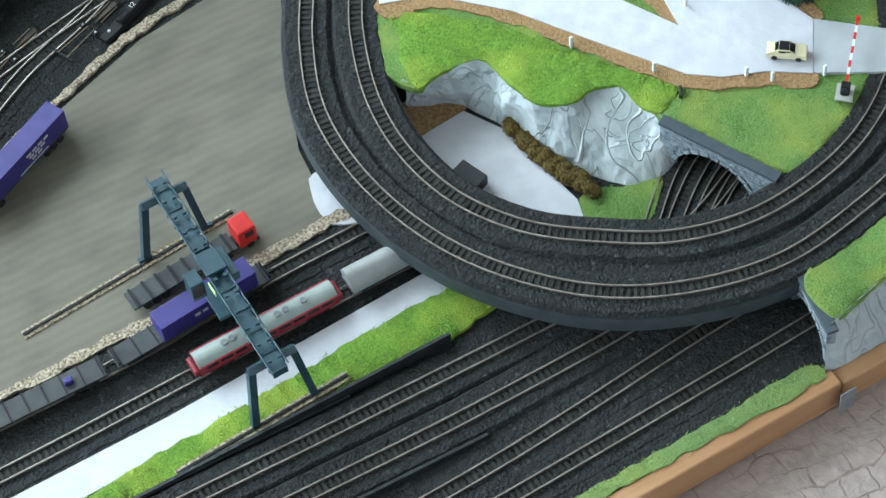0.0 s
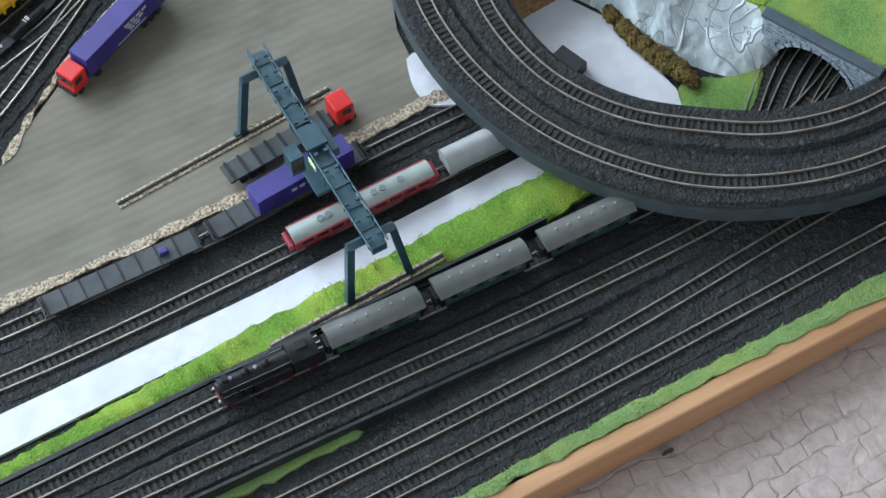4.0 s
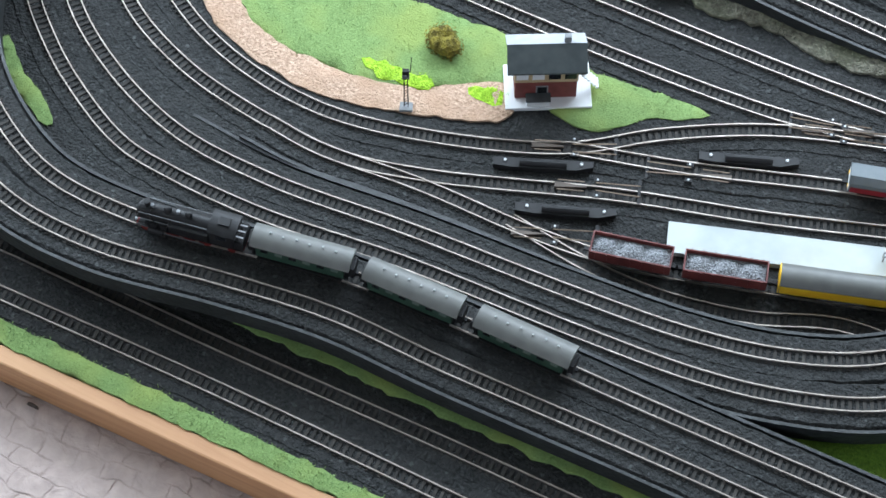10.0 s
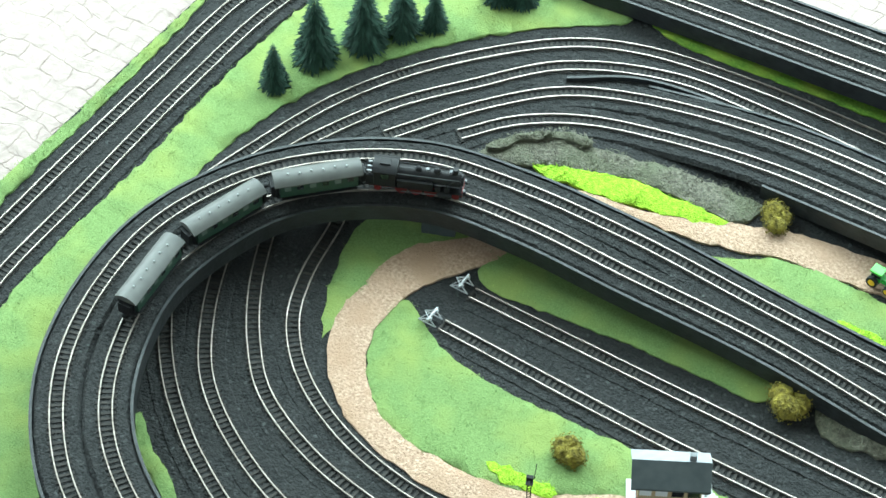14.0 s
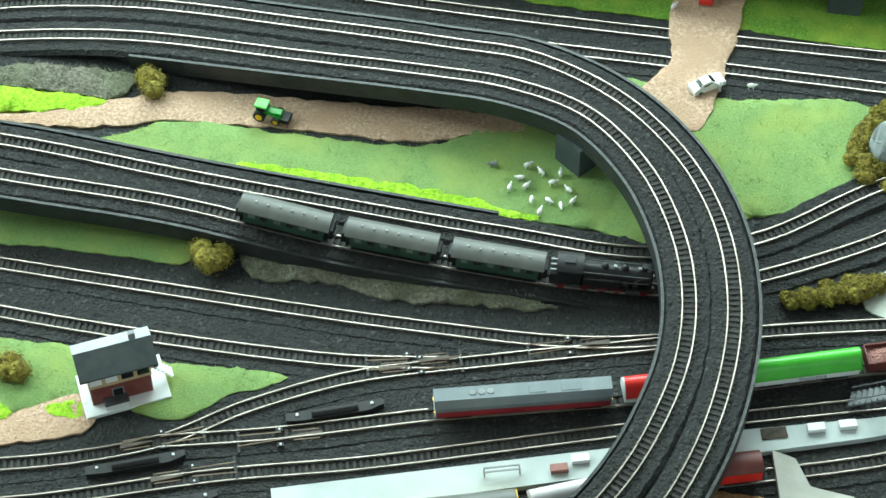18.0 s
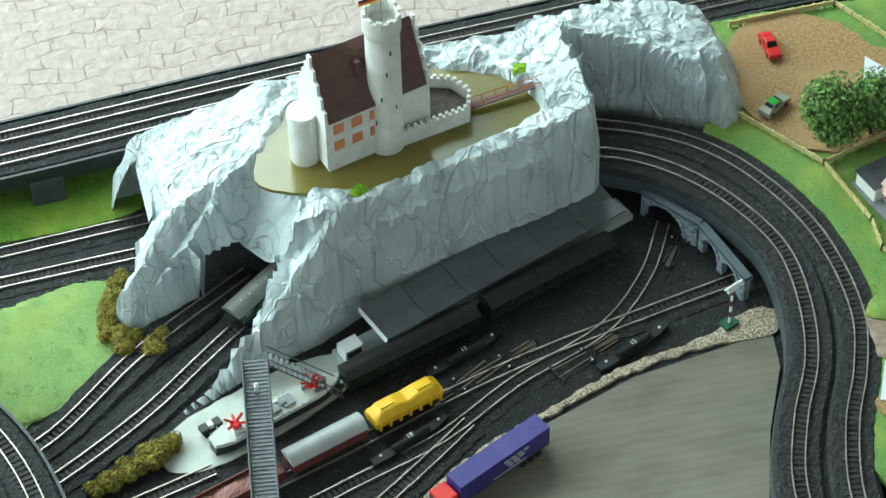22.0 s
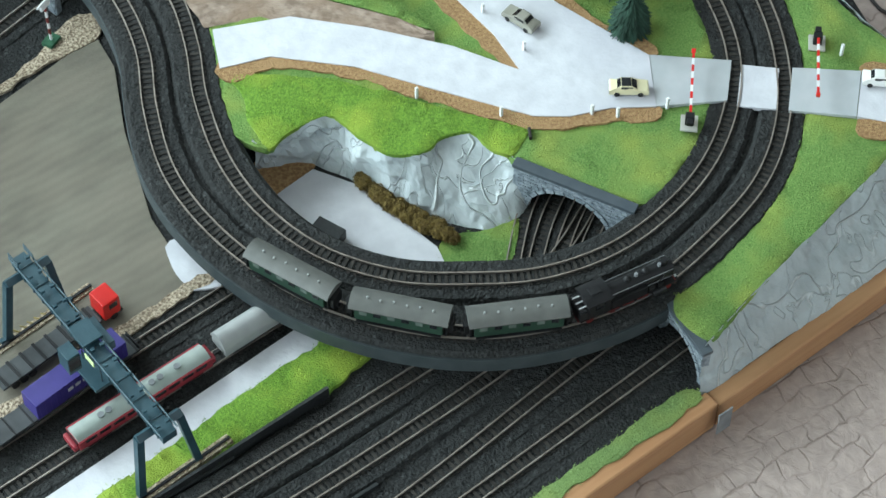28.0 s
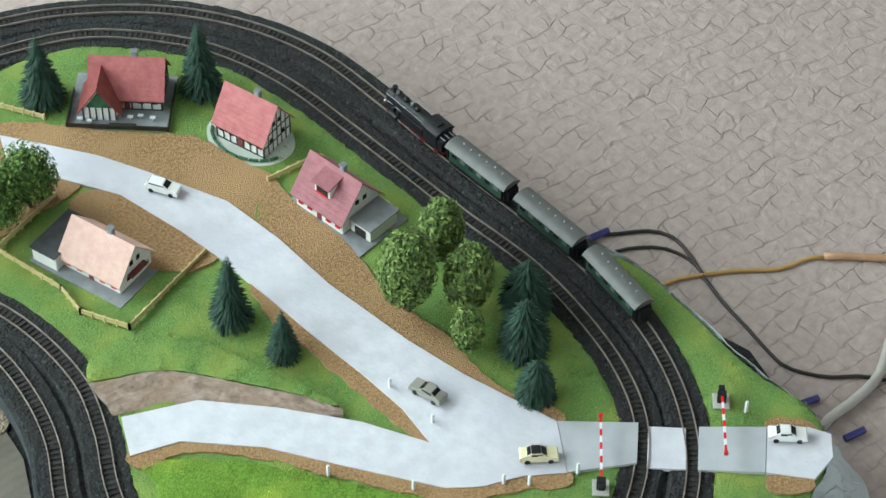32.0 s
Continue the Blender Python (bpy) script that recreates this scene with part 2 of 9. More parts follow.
# ---- geometry helpers ----
def spline(points, step=0.006):
    """A smooth curve through plan points, scaled to metres, resampled at even steps."""
    p = np.array(points, float) * U
    if len(p) == 2:
        dense = np.linspace(p[0], p[1], 50)
    else:
        q = np.vstack([2 * p[0] - p[1], p, 2 * p[-1] - p[-2]])
        t = np.linspace(0, 1, 24, endpoint=False)[:, None]
        seg = []
        for a, b, c, d in zip(q[:-3], q[1:-2], q[2:-1], q[3:]):
            ta = 0.0
            tb = ta + np.linalg.norm(b - a) ** 0.5 + 1e-6
            tc = tb + np.linalg.norm(c - b) ** 0.5 + 1e-6
            td = tc + np.linalg.norm(d - c) ** 0.5 + 1e-6
            x = tb + t * (tc - tb)
            a1 = (tb - x) / (tb - ta) * a + (x - ta) / (tb - ta) * b
            a2 = (tc - x) / (tc - tb) * b + (x - tb) / (tc - tb) * c
            a3 = (td - x) / (td - tc) * c + (x - tc) / (td - tc) * d
            b1 = (tc - x) / (tc - ta) * a1 + (x - ta) / (tc - ta) * a2
            b2 = (td - x) / (td - tb) * a2 + (x - tb) / (td - tb) * a3
            seg.append((tc - x) / (tc - tb) * b1 + (x - tb) / (tc - tb) * b2)
        dense = np.vstack(seg + [p[-1:]])
    return resample(dense, step)


def resample(dense, step=None, count=None):
    s = np.r_[0, np.cumsum(np.linalg.norm(np.diff(dense, axis=0), axis=1))]
    n = count or max(2, int(s[-1] / step) + 1)
    u = np.linspace(0, s[-1], n)
    return np.stack([np.interp(u, s, dense[:, k]) for k in range(3)], 1)


def sides(path):
    """The unit vector to the left of each point of a path, level."""
    d = np.gradient(path, axis=0)
    d[:, 2] = 0
    d /= np.linalg.norm(d, axis=1)[:, None] + 1e-12
    return np.stack([-d[:, 1], d[:, 0], 0 * d[:, 0]], 1)


def shift(path, left, up=0.0):
    return path + sides(path) * left + np.array([0, 0, up])


def mesh_object(name, verts, faces, mat, parent=None, smooth=False):
    me = bpy.data.meshes.new(name)
    me.from_pydata([tuple(v) for v in verts], [], [tuple(f) for f in faces])
    me.materials.append(mat)
    if smooth:
        me.shade_smooth()
    me.update()
    ob = new(name, me)
    ob.parent = parent
    return ob


def sweep(path, profile, closed=True):
    """Verts and faces of a profile of (left, up) carried along a path, capped."""
    k = len(profile)
    s = sides(path)
    rings = [path + s * a + np.array([0, 0, b]) for a, b in profile]
    verts = np.stack(rings, 1).reshape(-1, 3)
    faces = []
    for i in range(len(path) - 1):
        for j in range(k if closed else k - 1):
            a, b = i * k + j, i * k + (j + 1) % k
            faces.append((a, b, b + k, a + k))
    if closed:
        faces.append(tuple(range(k - 1, -1, -1)))
        faces.append(tuple(range(len(verts) - k, len(verts))))
    return verts, faces


def empty(name, x=0, y=0, z=0, turn=0.0):
    ob = new(name)
    ob.matrix_basis = pose(x * U, y * U, z * U, 0, 0, turn)
    ob.empty_display_size = 0.01
    return ob


def bm_box(bm, x0, x1, y0, y1, z0, z1, bevel=0.0, taper=1.0):
    c = [bm.verts.new((x, y, z)) for z in (z0, z1) for x, y in ((x0, y0), (x1, y0), (x1, y1), (x0, y1))]
    if taper != 1.0:
        cx, cy = (x0 + x1) / 2, (y0 + y1) / 2
        for v in c[4:]:
            v.co.x, v.co.y = cx + (v.co.x - cx) * taper, cy + (v.co.y - cy) * taper
    fs = [bm.faces.new([c[i] for i in f]) for f in ((3, 2, 1, 0), (4, 5, 6, 7), (0, 1, 5, 4), (1, 2, 6, 5), (2, 3, 7, 6), (3, 0, 4, 7))]
    if bevel:
        es = list({e for f in fs for e in f.edges})
        bmesh.ops.bevel(bm, geom=es, offset=bevel, segments=2, affect="EDGES", profile=0.6)
    return bm


def bm_cyl(bm, r, z0, z1, x=0, y=0, r2=None, seg=14, axis="z"):
    m = {"z": Matrix(), "x": pose(0, 0, 0, 0, 90, 0), "y": pose(0, 0, 0, -90, 0, 0)}[axis]
    g = bmesh.ops.create_cone(bm, cap_ends=True, segments=seg, radius1=r, radius2=r if r2 is None else r2, depth=z1 - z0,
                              matrix=Matrix.Translation((x, y, 0)) @ m @ Matrix.Translation((0, 0, (z0 + z1) / 2)) if axis == "z"
                              else m @ Matrix.Translation((0, 0, (z0 + z1) / 2)))
    if axis != "z":
        bmesh.ops.translate(bm, verts=g["verts"], vec=(x, y, 0))
    return g["verts"]


def part(name, bm, mat, parent=None, label="", smooth=False, at=None):
    me = bpy.data.meshes.new(name)
    bm.to_mesh(me)
    bm.free()
    me.materials.append(mat)
    if smooth:
        me.shade_smooth()
        if smooth == "auto":
            me.set_sharp_from_angle(angle=radians(32))
    ob = new(name, me)
    ob.parent = parent
    if at is not None:
        ob.matrix_basis = at
    if label:
        ob["label"] = label
    return ob


def box_part(name, dims, mat, parent, label="", bevel=0.0004, taper=1.0):
    bm = bmesh.new()
    bm_box(bm, *dims, bevel=bevel, taper=taper)
    return part(name, bm, mat, parent, label)


def ragged(points, amount=0.0025, step=0.006, seed=1):
    """A closed smooth outline through plan points, with an uneven edge. In metres."""
    pts = [tuple(p) + ((0.0,) if len(p) == 2 else ()) for p in points]
    path = spline([*pts[-2:], *pts, *pts[:3]], step)
    p = np.array(pts) * U
    a = int(np.argmin(np.linalg.norm(path[: len(path) // 2] - p[0], axis=1)))
    b = len(path) // 2 + int(np.argmin(np.linalg.norm(path[len(path) // 2:] - p[0], axis=1)))
    path = path[a:b]
    out = path.copy()
    s = sides(path)
    for i, v in enumerate(path):
        w = noise.noise(Vector((v[0] * 90 + seed, v[1] * 90, seed))) + 0.7 * noise.noise(Vector((v[0] * 260, v[1] * 260, seed + 5)))
        out[i] += s[i] * w * amount
    return out


def inside(px, py, poly):
    c = np.zeros(px.shape, bool)
    n = len(poly)
    for i in range(n):
        (x0, y0), (x1, y1) = poly[i], poly[(i + 1) % n]
        if y0 != y1:
            c ^= ((y0 > py) != (y1 > py)) & (px < (x1 - x0) * (py - y0) / (y1 - y0) + x0)
    return c


def patch(name, points, z, mat, label, category, amount=0.0025, thick=0.0035, relief=0.0, seed=1, straight=False, cell=0.012, kind="structure", blades=None):
    """A thin layer with an uneven outline: a top of small cells with some relief, and a rim."""
    if straight:
        p = np.array([(x, y, 0.0) for x, y in points]) * U
        outline = np.vstack([np.linspace(p[i], p[(i + 1) % len(p)], max(2, int(np.linalg.norm(p[(i + 1) % len(p)] - p[i]) / 0.01)), endpoint=False) for i in range(len(p))])
    else:
        outline = ragged(points, amount, seed=seed)
    bm = bmesh.new()
    ring = [bm.verts.new((x, y, z)) for x, y, _ in outline]
    edges = [bm.edges.new((ring[i], ring[(i + 1) % len(ring)])) for i in range(len(ring))]
    bmesh.ops.triangle_fill(bm, use_beauty=True, use_dissolve=False, edges=edges)
    if relief:
        lo, hi = outline.min(0), outline.max(0)
        for axis in (0, 1):
            v = lo[axis] + cell
            while v < hi[axis] - cell * 0.3:
                co, no = [0, 0, 0], [0, 0, 0]
                co[axis], no[axis] = v, 1
                bmesh.ops.bisect_plane(bm, geom=bm.verts[:] + bm.edges[:] + bm.faces[:], plane_co=co, plane_no=no)
                v += cell
        for v in bm.verts:
            if not v.is_boundary:
                v.co.z += relief * (0.6 + noise.noise(Vector((v.co.x * 30, v.co.y * 30, seed))) + 0.5 * noise.noise(Vector((v.co.x * 110, v.co.y * 110, seed))))
    if sum(f.normal.z for f in bm.faces) < 0:
        bmesh.ops.reverse_faces(bm, faces=bm.faces[:])
    rim = [e for e in bm.edges if e.is_boundary]
    for e in rim:
        e.smooth = False
    ext = bmesh.ops.extrude_edge_only(bm, edges=rim)
    for v in ext["geom"]:
        if isinstance(v, bmesh.types.BMVert):
            v.co.z = z - thick
    bmesh.ops.recalc_face_normals(bm, faces=bm.faces[:])
    ob = part(name, bm, mat, smooth=bool(relief))
    if mat.name in BLADES and blades != 0:
        fibres(ob, outline, z, relief, seed, BLADES[mat.name], blades or (0.34, 1.25))
    return tagged(ob, label, category, kind=kind)


def fibres(parent, outline, z, relief, seed, mat, how):
    """Short leaning fibres scattered over a patch: how many to a square millimetre, and their length in millimetres."""
    lo, hi = outline.min(0), outline.max(0)
    rng = np.random.default_rng(seed + len(outline))
    n = int((hi[0] - lo[0]) * (hi[1] - lo[1]) * 1e6 * how[0])
    p = rng.uniform(lo[:2], hi[:2], (n, 2))
    p = p[inside(p[:, 0], p[:, 1], [tuple(q[:2]) for q in outline])]
    p += rng.normal(0.0, 0.0009, p.shape)
    n = len(p)
    zz = np.full(n, z)
    if relief:
        zz += [relief * max(0.0, 0.6 + noise.noise(Vector((x * 30, y * 30, seed))) + 0.5 * noise.noise(Vector((x * 110, y * 110, seed)))) for x, y in p]
    a, long_ = rng.uniform(0, 2 * np.pi, n), how[1] * rng.uniform(0.0006, 0.0014, n)
    d = np.stack([np.cos(a), np.sin(a), 0 * a], 1)
    w = np.stack([-d[:, 1], d[:, 0], 0 * a], 1) * (0.00024 * how[1] ** 0.5) * rng.uniform(0.7, 1.6, n)[:, None]
    root = np.column_stack([p, zz - 0.0002])
    tip = root + d * long_[:, None] + np.array([0, 0, 1.0]) * (long_ * rng.uniform(0.35, 1.0, n))[:, None]
    verts = np.stack([root - w, root + w, tip], 1).reshape(-1, 3)
    me = bpy.data.meshes.new("fibres")
    me.from_pydata(verts.tolist(), [], np.arange(3 * n).reshape(-1, 3).tolist())
    me.materials.append(mat)
    ob = new("fibres", me)
    ob.parent = parent
    tagged(ob, "short flock fibres", kind="stuff")


# ---- room ----
def room():
    r = ROOM
    t = 0.12
    for name, dims, mat, label in (
            ("wall_east", (r["x1"], r["x1"] + t, r["y0"], r["y1"], r["z0"], r["z1"]), M_WALL, "unseen plain grey-beige plastered room wall"),
            ("ceiling", (r["x0"] - t, r["x1"] + t, r["y0"] - t, r["y1"] + t, r["z1"], r["z1"] + t), M_WALL, "unseen plain grey room ceiling")):
        ob = box_part(name, dims, mat, None, bevel=0)
        tagged(ob, label, name.split("_")[0], kind="structure")
    # walls with window openings; the south one is added for the fill lamp
    bm = bmesh.new()
    wy0, wy1, wz0, wz1 = -0.2, 2.0, 0.55, 2.15
    x0, x1 = r["x0"] - t, r["x0"]
    bm_box(bm, x0, x1, r["y0"], wy0, r["z0"], r["z1"])
    bm_box(bm, x0, x1, wy1, r["y1"], r["z0"], r["z1"])
    bm_box(bm, x0, x1, wy0, wy1, r["z0"], wz0)
    bm_box(bm, x0, x1, wy0, wy1, wz1, r["z1"])
    tagged(part("wall_west", bm, M_WALL), "unseen grey-beige room wall with a wide opening at its lamp", "wall", kind="structure")
    bm = bmesh.new()
    y0, y1 = r["y1"], r["y1"] + t
    bm_box(bm, r["x0"] - t, -1.9, y0, y1, r["z0"], r["z1"])
    bm_box(bm, 0.9, r["x1"] + t, y0, y1, r["z0"], r["z1"])
    bm_box(bm, -1.9, 0.9, y0, y1, r["z0"], 0.75)
    bm_box(bm, -1.9, 0.9, y0, y1, 2.15, r["z1"])
    tagged(part("wall_north", bm, M_WALL), "unseen grey-beige room wall with a wide opening at its lamp", "wall", kind="structure")
    # Opening added behind the south fill lamp.
    bm = bmesh.new()
    y0, y1 = r["y0"] - t, r["y0"]
    bm_box(bm, r["x0"] - t, -0.8, y0, y1, r["z0"], r["z1"])
    bm_box(bm, 2.0, r["x1"] + t, y0, y1, r["z0"], r["z1"])
    bm_box(bm, -0.8, 2.0, y0, y1, r["z0"], 0.5)
    bm_box(bm, -0.8, 2.0, y0, y1, 1.7, r["z1"])
    tagged(part("wall_south", bm, M_WALL), "unseen grey-beige room wall with a wide opening at its lamp", "wall", kind="structure")


# Mid grey keeps the unseen walls and ceiling from bouncing much light.
M_WALL = material("mid_grey_plaster", (0.34, 0.34, 0.32), (0.40, 0.40, 0.38), 12, 0.85)
room()


def carpet():
    """A loop carpet with a crackled pile: cells divided by furrows."""
    m = bpy.data.materials.new("crackled_carpet")
    m.use_nodes = True
    n, l = m.node_tree.nodes, m.node_tree.links
    b = n["Principled BSDF"]
    b.inputs["Roughness"].default_value = 0.95
    tc = n.new("ShaderNodeTexCoord")
    warp = n.new("ShaderNodeTexNoise")
    warp.inputs["Scale"].default_value, warp.inputs["Detail"].default_value = 16, 6
    add = n.new("ShaderNodeMix")
    add.data_type = "VECTOR"
    add.inputs[0].default_value = 0.040
    l.new(tc.outputs["Object"], warp.inputs["Vector"])
    l.new(tc.outputs["Object"], add.inputs[4])
    l.new(warp.outputs["Color"], add.inputs[5])
    brick = n.new("ShaderNodeTexBrick")
    for key, value in (("Scale", 1.0), ("Mortar Size", 0.0013), ("Mortar Smooth", 1.0), ("Brick Width", 0.022), ("Row Height", 0.0155)):
        brick.inputs[key].default_value = value
    l.new(add.outputs[1], brick.inputs["Vector"])
    worn = n.new("ShaderNodeTexNoise")
    worn.inputs["Scale"].default_value = 38
    l.new(tc.outputs["Object"], worn.inputs["Vector"])
    gate = n.new("ShaderNodeMapRange")
    gate.inputs[1].default_value, gate.inputs[2].default_value = 0.36, 0.64
    l.new(worn.outputs[0], gate.inputs[0])
    crack = n.new("ShaderNodeMath")
    crack.operation = "MULTIPLY"
    l.new(brick.outputs["Fac"], crack.inputs[0])
    l.new(gate.outputs[0], crack.inputs[1])
    whole = n.new("ShaderNodeMath")
    whole.operation = "SUBTRACT"
    whole.inputs[0].default_value = 1.0
    l.new(crack.outputs[0], whole.inputs[1])
    rp = n.new("ShaderNodeValToRGB")
    rp.color_ramp.elements[0].position, rp.color_ramp.elements[1].position = 0.0, 1.0
    rp.color_ramp.elements[0].color, rp.color_ramp.elements[1].color = (0.285, 0.222, 0.198, 1), (0.402, 0.323, 0.294, 1)
    l.new(whole.outputs[0], rp.inputs[0])
    fine = n.new("ShaderNodeTexNoise")
    fine.inputs["Scale"].default_value, fine.inputs["Detail"].default_value = 110, 6
    l.new(tc.outputs["Object"], fine.inputs["Vector"])
    hs = n.new("ShaderNodeHueSaturation")
    mr = n.new("ShaderNodeMapRange")
    mr.inputs[3].default_value, mr.inputs[4].default_value = 0.70, 1.30
    l.new(fine.outputs[0], mr.inputs[0])
    l.new(mr.outputs[0], hs.inputs["Value"])
    l.new(rp.outputs[0], hs.inputs["Color"])
    l.new(hs.outputs[0], b.inputs["Base Color"])
    bp = n.new("ShaderNodeBump")
    bp.inputs["Strength"].default_value, bp.inputs["Distance"].default_value = 0.8, 0.0032
    lump = n.new("ShaderNodeTexNoise")
    lump.inputs["Scale"].default_value, lump.inputs["Detail"].default_value, lump.inputs["Distortion"].default_value = 70, 4, 0.6
    l.new(tc.outputs["Object"], lump.inputs["Vector"])
    soft = n.new("ShaderNodeMapRange")
    soft.inputs[1].default_value, soft.inputs[2].default_value, soft.inputs[4].default_value = 0.0, 1.0, 0.25
    l.new(whole.outputs[0], soft.inputs[0])
    total = n.new("ShaderNodeMath")
    l.new(lump.outputs[0], total.inputs[0])
    l.new(soft.outputs[0], total.inputs[1])
    l.new(total.outputs[0], bp.inputs["Height"])
    l.new(bp.outputs[0], b.inputs["Normal"])
    r = ROOM
    ob = box_part("floor", (r["x0"], r["x1"], r["y0"], r["y1"], r["z0"] - 0.1, r["z0"]), m, None, bevel=0)
    tagged(ob, "pinkish-beige carpet with a crackled pile", "carpet", kind="structure")


carpet()

# ---- the baseboard and its frame ----
BOARD = [(-1.455, -0.075), (0.61, 0.028), (0.80, 0.04), (0.95, 0.14), (0.985, 0.28), (0.938, 0.45), (0.917, 0.70), (0.905, 0.81), (0.878, 0.892), (0.818, 0.975), (0.66, 1.11),
         (0.40, 1.075), (0.10, 1.06), (-0.52, 1.0), (-1.10, 0.95), (-1.455, 0.95)]
patch("ground", BOARD, 0.0022, M_BALLAST, "black gravel-textured foam baseboard of the model railway", "baseboard", straight=True, thick=0.0292)


def plank(name, a, b, z0, z1, width, mat, label):
    p = np.array([(*a, 0), (*b, 0)]) * U
    v, f = sweep(np.linspace(p[0], p[1], 2), [(0, z0), (0, z1), (-width, z1), (-width, z0)])
    ob = mesh_object(name, v, f, mat)
    bv = ob.modifiers.new("bevel", "BEVEL")
    bv.width, bv.segments = 0.0015, 2
    return tagged(ob, label, "frame board", kind="structure")


plank("frame_south", (-1.46, -0.077), (0.612, 0.0265), -0.027, 0.003, 0.0125, M_WOOD, "planed pine frame board along the layout edge")
plank("frame_south_east", (0.613, 0.0265), (0.88, 0.040), -0.027, 0.000, 0.0125, M_WOOD, "planed pine frame board below the rock bank")


# ---- tracks ----
def track(label, points, bed=0.0145, rails=True, step=0.0046, drop=0.004):
    """One line of track: foam bed, joined sleepers and two rails. The points are at sleeper-top height."""
    path = spline(points, 0.006)
    path[:, 2] += 0.00007 * (len([o for o in bpy.data.objects if o.name.startswith("track")]) % 8)
    thing = new("track")
    tagged(thing, label, "track", group="tracks")
    if bed:
        across = [-bed, -0.0115, -0.0085, -0.0045, 0.0, 0.0045, 0.0085, 0.0115, bed]
        v, f = sweep(path, [(bed + 0.003, -drop)] + [(a, -0.0006) for a in reversed(across)] + [(-bed - 0.003, -drop)])
        rng = np.random.default_rng(len(path))
        v = v + np.where(np.arange(len(v)) % 11 % 10 > 0, 1.0, 0.0)[:, None] * rng.uniform(-1, 1, v.shape) * (0.0007, 0.0007, 0.00032)
        mesh_object("ballast_bed", v, f, M_BALLAST, thing)
    sl = resample(path, step)
    s = sides(sl)
    d = np.stack([s[:, 1], -s[:, 0], 0 * s[:, 0]], 1)
    a, w, h = 0.0072, 0.0011, 0.0015
    corners = []
    for zz in (-h, 0.0):
        for ia, iw in ((-a, -w), (a, -w), (a, w), (-a, w)):
            corners.append(sl + s * ia + d * iw + np.array([0, 0, zz]))
    v = np.stack(corners, 1).reshape(-1, 3)
    base = [(4, 7, 6, 5), (0, 4, 5, 1), (1, 5, 6, 2), (2, 6, 7, 3), (3, 7, 4, 0)]
    f = [tuple(8 * i + k for k in q) for i in range(len(sl)) for q in base]
    ob = mesh_object("sleeper_strip", v, f, M_SLEEPER, thing)
    tagged(ob, "row of brown plastic sleepers", kind="stuff")
    for side in (-1, 1):
        v, f = sweep(shift(path, side * 0.00475), [(-0.00034, -0.0001), (0.00034, -0.0001), (0.00046, 0.0017), (-0.00046, 0.0017)])
        mesh_object("rail", v, f, M_RAIL, thing)
    return path


def deck(label, outer, inner, margin=0.017, lip=0.0, thick=0.011, drop=0.004, margin2=None, rise=0.0035, trim=None):
    """A raised roadbed under a pair of tracks, given as the two lines of track."""
    a, b = spline(outer, 0.006), spline(inner, 0.006)
    n = max(len(a), len(b))
    a, b = resample(a, count=n), resample(b, count=n)
    left = np.sign(((b - a) * sides(a)).sum(1).mean())
    ea, eb = shift(a, -left * margin), shift(b, left * (margin if margin2 is None else margin2))
    down = np.array([0, 0, 1.0])
    verts = np.stack([ea - down * (drop + thick), ea - down * (drop - 0.0002), eb - down * (drop - 0.0002), eb - down * (drop + thick)], 1).reshape(-1, 3)
    faces = []
    for i in range(n - 1):
        for j in range(4):
            p, q = 4 * i + j, 4 * i + (j + 1) % 4
            faces.append((p, q, q + 4, p + 4) if left > 0 else (q, p, p + 4, q + 4))
    faces += [(0, 1, 2, 3), tuple(4 * n - k for k in (1, 2, 3, 4))]
    thing = new("viaduct_deck")
    tagged(thing, label, "viaduct", group="raised roadbeds")
    top = mesh_object("roadbed", verts, faces, M_BALLAST, thing)
    for edge, sgn in ((ea, -left), (eb, left)):
        v, f = sweep(edge, [(0, -drop - thick - 0.001), (0, -drop + rise), (sgn * 0.0022, -drop + rise), (sgn * 0.0022, -drop - thick - 0.001)])
        if sgn < 0:
            f = [tuple(reversed(q)) for q in f]
        mesh_object("fascia", v, f, trim or M_FASCIA, thing)
    return a, b


T1 = [(0.74, 0.082, .004), (0.59, 0.069, .004), (0.3, 0.049, .004), (0, 0.033, .004), (-0.46, 0.007, .004), (-0.85, -0.006, .004), (-1.10, -0.020, .004), (-1.19, -0.023, .004), (-1.265, 0.003, .004),
      (-1.333, 0.054, .004), (-1.383, 0.118, .004), (-1.413, 0.2, .004), (-1.42, 0.331, .004), (-1.419, 0.512, .006), (-1.415, 0.66, .008), (-1.375, 0.80, .012), (-1.28, 0.88, .018), (-1.15, 0.905, .024),
      (-0.749, 0.937, .04), (-0.517, 0.962, .050), (-0.249, 0.987, .05), (0.025, 1.014, .05), (0.30, 1.035, .05), (0.50, 1.055, .05), (0.62, 1.06, .05)]
T2 = [(0.70, 0.119, .004), (0.568, 0.109, .004), (0.336, 0.083, .004), (0.0, 0.068, .004), (-0.336, 0.052, .004), (-0.65, 0.040, .004), (-0.86, 0.029, .004), (-1.06, 0.022, .004), (-1.165, 0.015, .004), (-1.243, 0.037, .004), (-1.31, 0.087, .004),
      (-1.356, 0.146, .004), (-1.379, 0.227, .004), (-1.384, 0.36, .004), (-1.387, 0.53, .006), (-1.38, 0.671, .008), (-1.345, 0.78, .012), (-1.265, 0.845, .018), (-1.15, 0.868, .024),
      (-0.737, 0.905, .04), (-0.515, 0.935, .05), (-0.249, 0.957, .05), (0.011, 0.984, .05), (0.30, 1.00, .05), (0.48, 1.015, .05), (0.60, 1.02, .05)]
